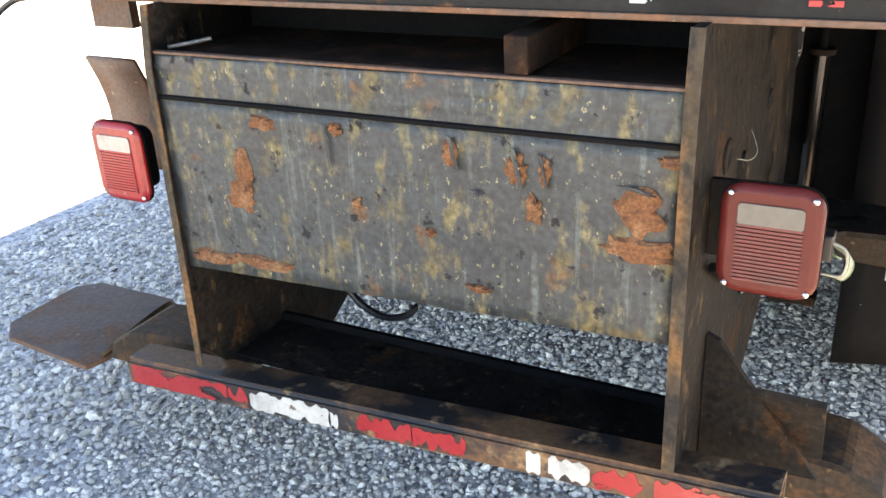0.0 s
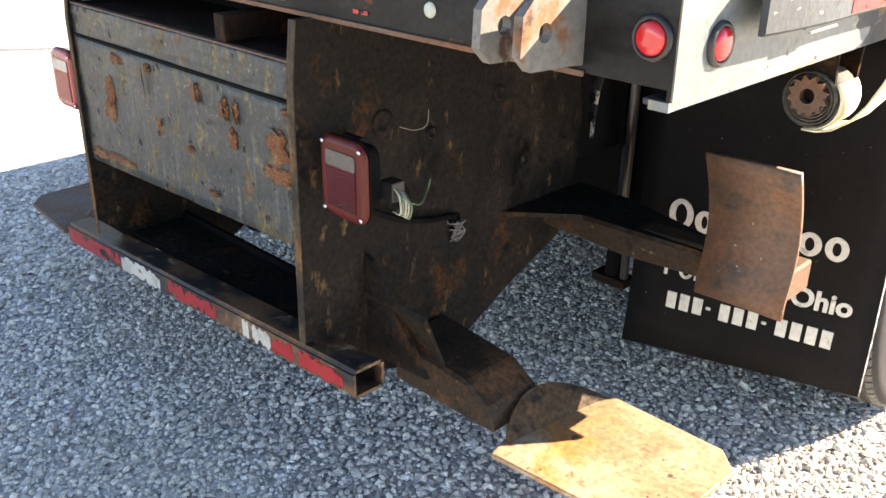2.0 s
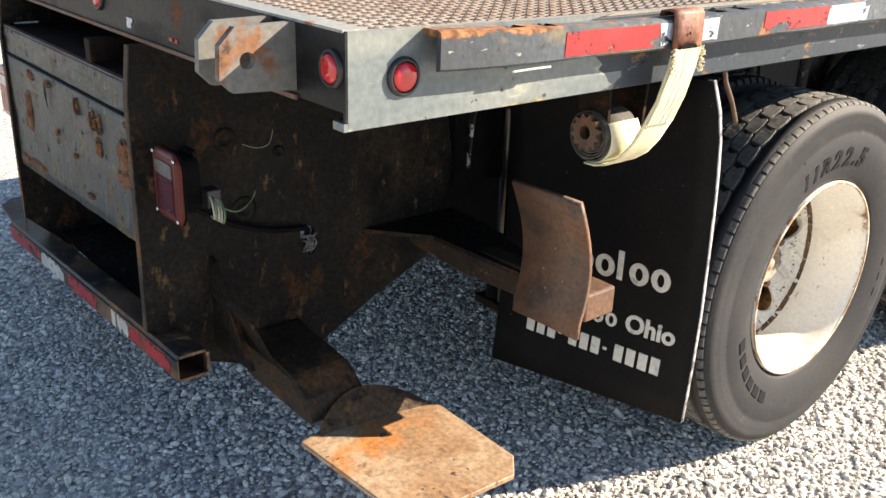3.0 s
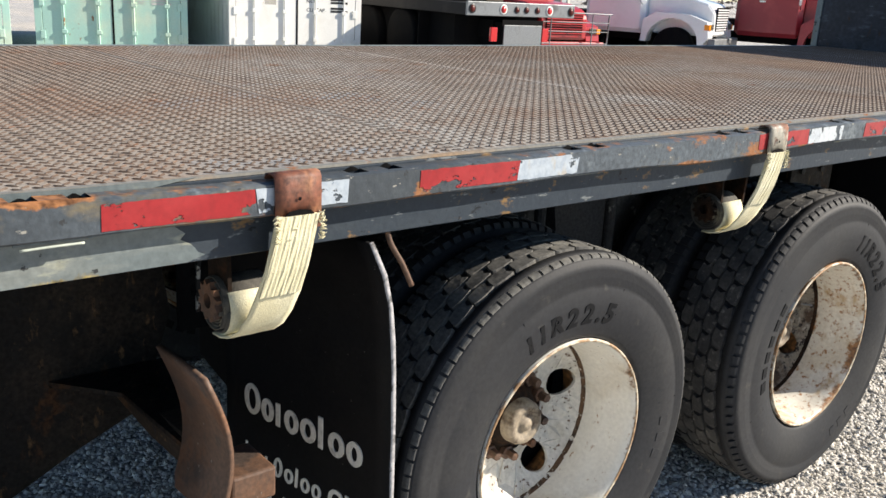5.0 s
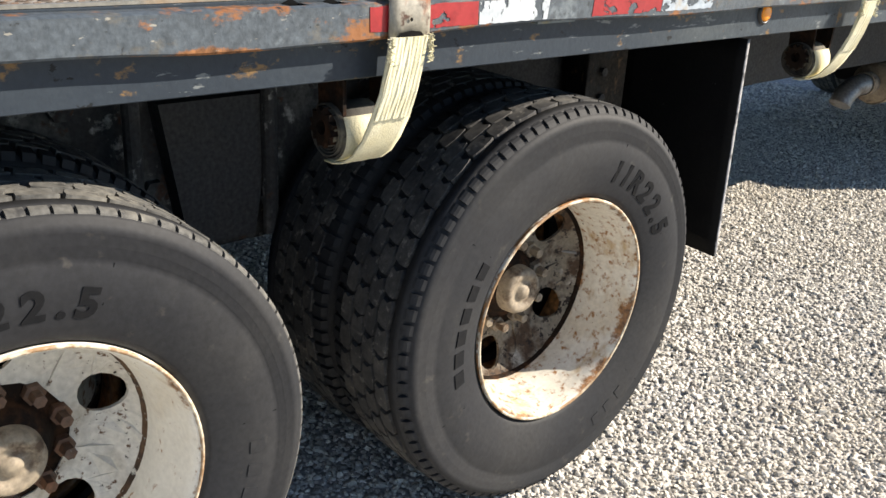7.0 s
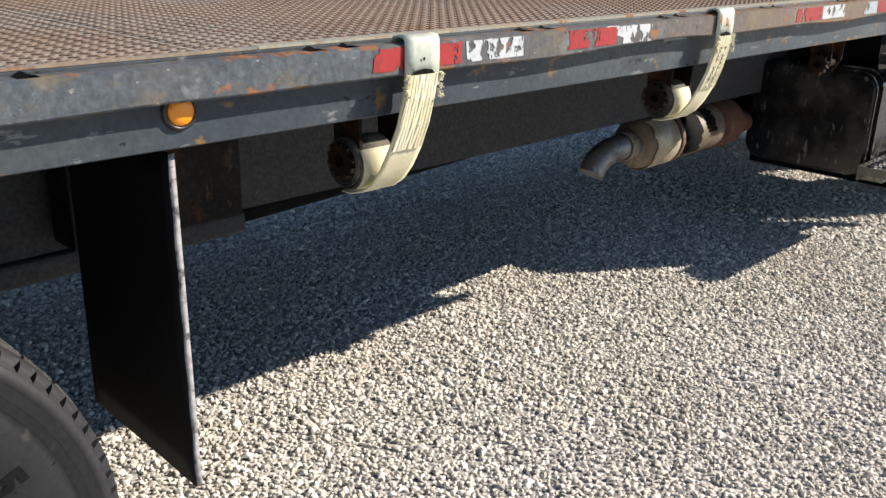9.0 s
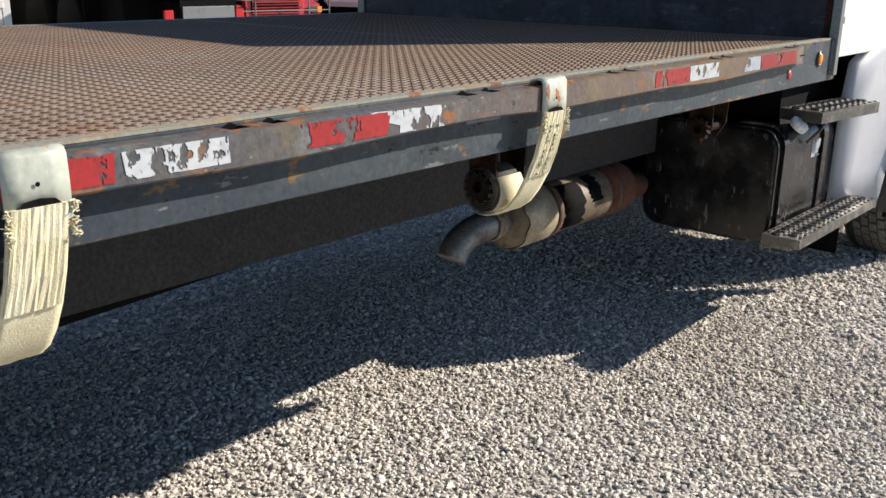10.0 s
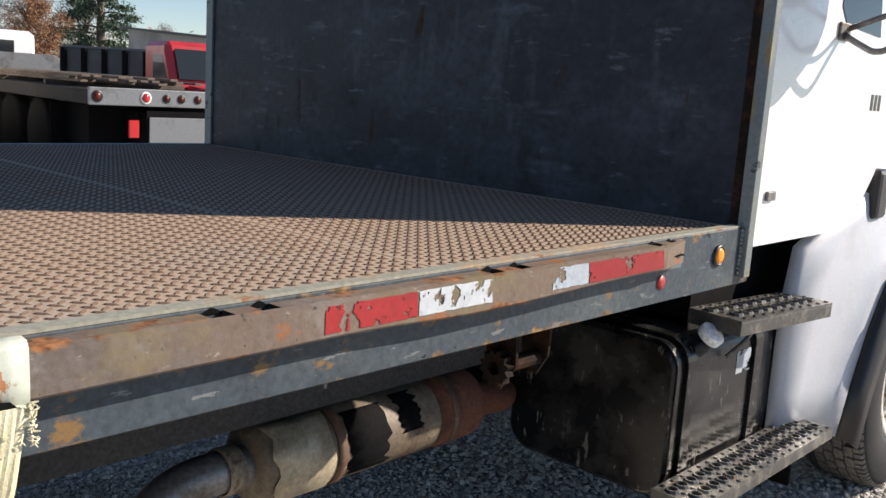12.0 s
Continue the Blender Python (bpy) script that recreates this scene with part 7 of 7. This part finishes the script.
def conventional(m, paint, label, flat=False, guard=False):
    """A bonneted truck; it faces +x, its left side is +y."""
    th = tagged(new("parked_truck"), label, "truck", group="trucks parked in the yard")
    part("hood", prism("y", -0.72, 0.72, [(0.0, 0.95), (0.0, 1.78), (1.0, 1.72), (1.55, 1.58), (1.70, 1.40), (1.72, 0.82), (0.2, 0.82)], 0.05), paint, th)
    part("cab", prism("y", -1.02, 1.02, [(-1.55, 0.80), (-1.55, 2.72), (-0.35, 2.74), (0.02, 1.86), (0.05, 0.80)], 0.11), paint, th)
    part("windshield", prism("y", -0.88, 0.88, [(0.035, 1.90), (-0.24, 2.56), (-0.22, 2.57), (0.055, 1.91)]), GLASS, th)
    for sy in (-1, 1):
        y0, y1 = sorted((sy * 1.021, sy * 1.028))
        dr = part("door", prism("y", y0, y1, [(-1.10, 0.90), (-1.10, 2.55), (-0.42, 2.55), (-0.10, 1.88), (-0.08, 0.90)], 0.002), paint, th)
        y0, y1 = sorted((sy * 1.0285, sy * 1.032))
        part("side_window", prism("y", y0, y1, [(-1.0, 1.86), (-1.0, 2.44), (-0.48, 2.44), (-0.22, 1.90)]), GLASS, dr)
        part("door_handle", box(-1.0, -0.86, *sorted((sy * 1.029, sy * 1.05)), 1.62, 1.66), CHROME, dr)
        y0, y1 = sorted((sy * 0.70, sy * 1.10))
        arch = [(0.15 + 0.66 - 0.66 * math.cos(radians(18 * i)), 0.62 + 0.60 * math.sin(radians(18 * i))) for i in range(11)]
        outer = [(0.02, 0.62), (0.05, 1.15), (0.35, 1.34), (1.2, 1.32), (1.66, 1.16), (1.72, 0.80), (1.60, 0.62)]
        part("fender", prism("y", y0, y1, outer + arch[::-1], 0.0), paint, th)
        part("headlamp", box(1.70, 1.745, *sorted((sy * 0.78, sy * 0.98)), 0.98, 1.12, 0.01), CLEAR, th)
        part("turn_lamp", box(1.60, 1.735, *sorted((sy * 1.0, sy * 1.115)), 0.98, 1.11, 0.01), AMBER, th)
        yard_wheel(0.82, 1.05 if sy > 0 else -0.77, 0.5, th)
        part("mirror", box(-0.05, 0.0, *sorted((sy * 1.20, sy * 1.38)), 1.58, 1.88, 0.04), CHROME, th)
        part("mirror_arm", rod((-0.03, sy * 1.03, 1.50), (-0.03, sy * 1.30, 1.60), 0.018), CHROME, th)
    part("grille", box(1.70, 1.735, -0.55, 0.55, 0.95, 1.52, 0.01), BLACK_AND_SHADE, th)
    for k in range(9):
        part("grille_bar", box(1.736, 1.75, -0.54, 0.54, 0.97 + 0.06 * k, 1.0 + 0.06 * k), paint, th)
    part("bumper", box(1.72, 1.90, -1.12, 1.12, 0.52, 0.78, 0.02), paint if not flat else SILVER, th)
    if guard:
        gd = part("grille_guard", sweep([(1.98, -1.12, 0.55), (2.0, -1.12, 1.42), (2.0, -1.04, 1.5), (2.0, 1.04, 1.5), (2.0, 1.12, 1.42), (1.98, 1.12, 0.55)], 0.02), SILVER, th, "pale tube grille guard")
        for z in (0.75, 1.05, 1.28):
            part("guard_bar", rod((2.0, -1.12, z), (2.0, 1.12, z), 0.013), SILVER, gd)
        for y in (-0.62, 0.62):
            part("guard_post", rod((2.0, y, 0.55), (2.0, y, 1.5), 0.016), SILVER, gd)
            part("guard_stay", rod((1.85, y, 0.66), (2.0, y, 0.66), 0.02), SILVER, gd)
        part("frame_rail", box(-3.4, 1.5, -0.42, 0.42, 0.62, 0.86), BLACK_AND_SHADE, th)
        return placed(th, m)
    part("frame_rail", box(-6.0, 1.5, -0.42, 0.42, 0.62, 0.86), BLACK_AND_SHADE, th)
    part("flat_bed", box(-6.6, -1.75, -1.2, 1.2, 0.98, 1.16, 0.01), BLACK_AND_SHADE, th)
    for x in (-4.2, -5.4):
        yard_wheel(x, 1.10, 0.5, th)
        yard_wheel(x, -0.82, 0.5, th)
    return placed(th, m)


conventional(pose(-11.95, 18.55, 0, 0, 0, 20.0) @ Matrix.Scale(0.95, 4), CABWHITE, "white bonneted truck parked in the yard", True)
conventional(pose(-9.9, 21.9, 0, 0, 0, 24.0), MAROON, "dark red bonneted truck parked in the yard")
conventional(pose(-12.2, 14.25, 0, 0, 0, -8.0) @ Matrix.Diagonal((0.87, 0.87, 0.80, 1.0)), RED_PAINT, "bright red bonneted truck with slatted grille and tube guard", guard=True)


def rear_flatbed(m):
    """A dark flatbed seen from its tail, which faces +x; boards lie on its deck."""
    th = tagged(new("parked_flatbed"), "dark flatbed truck with lamp bar and boards on deck", "truck", group="trucks parked in the yard")
    part("bed", box(-8.0, -0.03, -1.22, 1.22, 0.98, 1.16, 0.01), SOOT_DUSTY, th, "dusty dark steel bed")
    bar = part("tail_beam", box(-0.03, 0.02, -1.22, 1.22, 0.975, 1.19, 0.01), SILVER, th, "dull metal tail beam")
    for y in (-1.11, -0.44, -0.14, 0.08, 0.33, 0.61, 1.13):
        r = 0.058 if y in (-0.44, 0.61) else 0.055 if abs(y) > 1 else 0.042
        lp = part("lamp_ring", moved(lathe([(0.0, r * 1.35), (0.012, r * 1.3), (0.012, r)], 20), 0.02, y, 1.08), WHITE_BOX if r > 0.056 else PLASTIC, bar)
        part("lamp_lens", moved(lathe([(0.0, r), (0.02, r * 0.8), (0.024, 0.0)], 20), 0.022, y, 1.08), LENS_RED if r > 0.056 else LENS_FADED, lp)
    part("rear_box", box(-1.2, -0.05, -0.36, 0.49, 0.35, 0.88, 0.01), BLACK_AND_SHADE, th)
    part("rear_panel", box(-0.05, -0.03, -0.40, 0.53, 0.46, 0.92), BLACK_AND_SHADE, th)
    part("plate_panel", box(-0.03, -0.01, -0.37, 0.49, 0.52, 0.84, 0.005), SILVER, th, "dull metal rear plate")
    for y in (-0.59, 0.58):
        part("tail_lamp", box(-0.06, -0.005, y - 0.07, y + 0.07, 0.58, 0.80, 0.01), LENS_RED, th)
    # Black box and flap added in place of the shade under the bed.
    part("underbody", box(-7.2, -0.7, -0.95, 0.95, 0.12, 0.96), BLACK_AND_SHADE, th)
    part("mud_flap", box(-1.5, -1.48, -1.2, -0.5, 0.15, 0.95), BLACK_AND_SHADE, th)
    part("frame_rail", box(-9.5, -0.3, -0.42, 0.42, 0.62, 0.90), BLACK_AND_SHADE, th)
    for x in (-2.2, -3.5):
        yard_wheel(x, 1.15, 0.5, th)
        yard_wheel(x, -0.87, 0.5, th)
    part("headboard", prism("x", -8.05, -7.95, [(-1.22, 1.16), (-1.22, 1.52), (-1.12, 1.60), (1.12, 1.60), (1.22, 1.52), (1.22, 1.16)], 0.01), SILVER, th)
    part("cab", prism("y", -1.05, 1.05, [(-10.2, 0.8), (-10.2, 1.66), (-9.9, 2.0), (-9.0, 2.04), (-8.9, 1.92), (-8.9, 0.8)], 0.10), CABWHITE, th)
    part("rear_window", box(-8.895, -8.88, -0.6, 0.6, 1.52, 1.84), GLASS, th)
    placed(th, m)
    for x in (-4.4, -2.0):
        bearer = link("timber_bearer", box(x - 0.05, x + 0.05, -1.1, 1.1, 1.161, 1.224, 0.004), BARK)
        placed(tagged(bearer, "short timber bearer under a stack of boards", "timber", group="bearers on the flatbed"), m)
    timber = surface("weathered_board", (0.15, 0.115, 0.09), (((0.07, 0.05, 0.04), 4.0, 0.45, 0.65, (0.3, 1, 1), 0.9),), 0.85, island=0.3)
    for k in range(20):
        long_ = 1.9 + 0.6 * rng.random()
        bd = link("board", box(-long_, long_, -0.06, 0.06, 0.0, 0.03, 0.004), timber)
        tagged(bd, "weathered timber board lying on a flatbed", "board", group="boards on the flatbed")
        placed(bd, m @ pose(-3.2 + 0.9 * (rng.random() - 0.5), -0.95 + 0.27 * (k % 7) + 0.05 * rng.random(), 1.225 + 0.034 * (k // 7), 0, 0, 2.4 * (rng.random() - 0.5)))
    return th


rear_flatbed(pose(-9.93, 12.05, 0, 0, 0, -4.4) @ Matrix.Diagonal((1.055, 1.055, 1.157, 1.0)))

# dark dump body and a shed behind it
dump = tagged(new("dump_body"), "dark ribbed steel dump body in the yard", "truck body")
part("tub", prism("y", -3.0, 3.0, [(-1.2, 0.9), (-1.2, 2.2), (-1.05, 2.28), (1.05, 2.28), (1.2, 2.2), (1.2, 0.9)], 0.02), TARP, dump)
for k in range(9):
    part("rib", box(1.2, 1.28, -2.9 + 0.7 * k, -2.74 + 0.7 * k, 0.95, 2.2, 0.01), BLACK_AND_SHADE, dump)
part("frame", box(-0.5, 0.5, -3.2, 3.6, 0.5, 0.9), BLACK_AND_SHADE, dump)
for y in (-2.0, -0.8, 2.8):
    for x in (-1.0, 0.78):
        part("wheel", moved(lathe([(0.0, 0.0), (0.0, 0.3), (0.04, 0.46), (0.02, 0.5), (-0.26, 0.5), (-0.28, 0.0)], 24), x + 0.25, y, 0.5), RUBBER, dump)
placed(dump, pose(-24.5, 20.2, 0, 0, 0, -58))
shed = tagged(new("shed"), "grey open shed with a low sloping roof", "shed")
part("wall", prism("y", -0.1, 0.1, [(-6, 0), (6, 0), (6, 2.70), (-6, 3.35)]), SHED, shed)
part("wall", box(-6, -5.8, 0.1, 6, 0, 3.2), SHED, shed)
part("roof", prism("y", -0.4, 6.3, [(-6.2, 3.365), (6.2, 2.695), (6.2, 2.80), (-6.2, 3.47)]), surface("dark_roof_sheet", (0.10, 0.095, 0.09), (), 0.6), shed)
placed(shed, pose(-30.1, 26.75, 0, 0, 0, 18))

LEAF_PINE = surface("pine_needles", (0.05, 0.085, 0.05), (), 0.8, island=0.5, bump=0.0)
LEAF_FALL = surface("autumn_leaves", (0.25, 0.125, 0.06), (), 0.8, island=0.5, bump=0.0)
LEAF_BARE = surface("bare_twigs", (0.20, 0.16, 0.14), (), 0.9, island=0.4, bump=0.0)


def leaf_cloud(name, centres, radii, count, size, material, flat=1.0):
    """Many small leaves round the given centres."""
    k = rng.integers(0, len(centres), count)
    d = rng.normal(0, 0.45, (count, 3)) * radii[k][:, None] * np.array([1, 1, flat])
    c = centres[k] + d
    a, b = rng.normal(0, 1, (count, 3)), rng.normal(0, 1, (count, 3))
    a /= np.linalg.norm(a, axis=1)[:, None]
    b -= (a * b).sum(1)[:, None] * a
    b /= np.linalg.norm(b, axis=1)[:, None]
    s_ = size * rng.uniform(0.6, 1.4, count)[:, None]
    v = np.stack([c - a * s_, c - b * s_ * 0.45, c + a * s_, c + b * s_ * 0.45], 1).reshape(-1, 3)
    return raw_mesh(name, v, np.arange(count * 4).reshape(-1, 4), material)


def tree(x, y, h, kind, label):
    th = tagged(new("tree"), label, "tree", group="trees behind the yard")
    part("trunk", sweep([(0, 0, 0), (0.08, 0.03, h * 0.35), (-0.05, 0.06, h * 0.7), (0, 0, h * 0.97)], [0.028 * h, 0.022 * h, 0.012 * h, 0.003 * h], 8, 4), BARK, th)
    cs, rs = [], []
    n = 46 if kind == "pine" else 26
    for i in range(n):
        t = (i + 0.5) / n
        z = h * (0.14 + 0.84 * t) if kind == "pine" else h * (0.28 + 0.6 * t)
        reach = h * (0.27 * (1 - t) + 0.02) if kind == "pine" else h * 0.30 * math.sin(math.pi * (0.18 + 0.78 * t))
        a = i * 2.399 + rng.uniform(-0.3, 0.3)
        reach *= rng.uniform(0.65, 1.15)
        tip = (reach * math.cos(a), reach * math.sin(a), z - 0.03 * h * (1 - t) if kind == "pine" else z + 0.10 * h)
        if i % 2 == 0 or kind == "bare":
            part("limb", sweep([(0, 0, z - (0 if kind == "pine" else 0.10 * h)), (tip[0] * 0.5, tip[1] * 0.5, z + 0.01 * h), tip], [0.006 * h, 0.004 * h, 0.0012 * h], 5, 2), BARK, th)
        for f in (0.45, 0.75, 1.0):
            cs.append((tip[0] * f, tip[1] * f, z + (tip[2] - z) * f))
            rs.append(h * (0.05 if kind == "pine" else 0.075))
    crown = new("crown", leaf_cloud("crown", np.array(cs), np.array(rs), {"pine": 30000, "fall": 16000, "bare": 7000}[kind], h * {"pine": 0.0075, "fall": 0.009, "bare": 0.008}[kind], {"pine": LEAF_PINE, "fall": LEAF_FALL, "bare": LEAF_BARE}[kind], 0.55 if kind == "pine" else 1.0))
    crown.parent = th
    tagged(crown, kind="stuff")
    th.location = (x, y, 0)
    return th


def along(d, ux, uy):
    return 2.27 + ux * d, 4.94 + uy * d


for d, ux, uy, h, k, lab in ((52, -0.897, 0.437, 10.0, "pine", "tall dark green pine behind the yard"), (47, -0.919, 0.385, 4.7, "fall", "orange-brown autumn tree behind the yard"), (60, -0.925, 0.378, 6.6, "bare", "bare grey-brown tree behind the yard"),
                             (62, -0.87, 0.494, 4.6, "bare", "bare grey-brown tree behind the yard"), (66, -0.905, 0.425, 7.5, "bare", "bare grey-brown tree behind the yard"), (64, -0.848, 0.53, 4.2, "pine", "low dark green pine behind the yard"), (58, -0.94, 0.34, 7.0, "bare", "bare grey-brown tree behind the yard")):
    tree(*along(d, ux, uy), h, k, lab)
woods = []
for i in range(60):
    a = radians(100 + 2.3 * i)
    woods.append((110 * math.cos(a), 110 * math.sin(a), 2.0 + 1.6 * math.sin(i * 1.9)))
woods_ob = new("far_woods", leaf_cloud("far_woods", np.array(woods), np.full(60, 4.5), 26000, 0.30, LEAF_BARE, 0.6))
tagged(woods_ob, "brown leafless woods far behind the yard", "woods", kind="stuff")
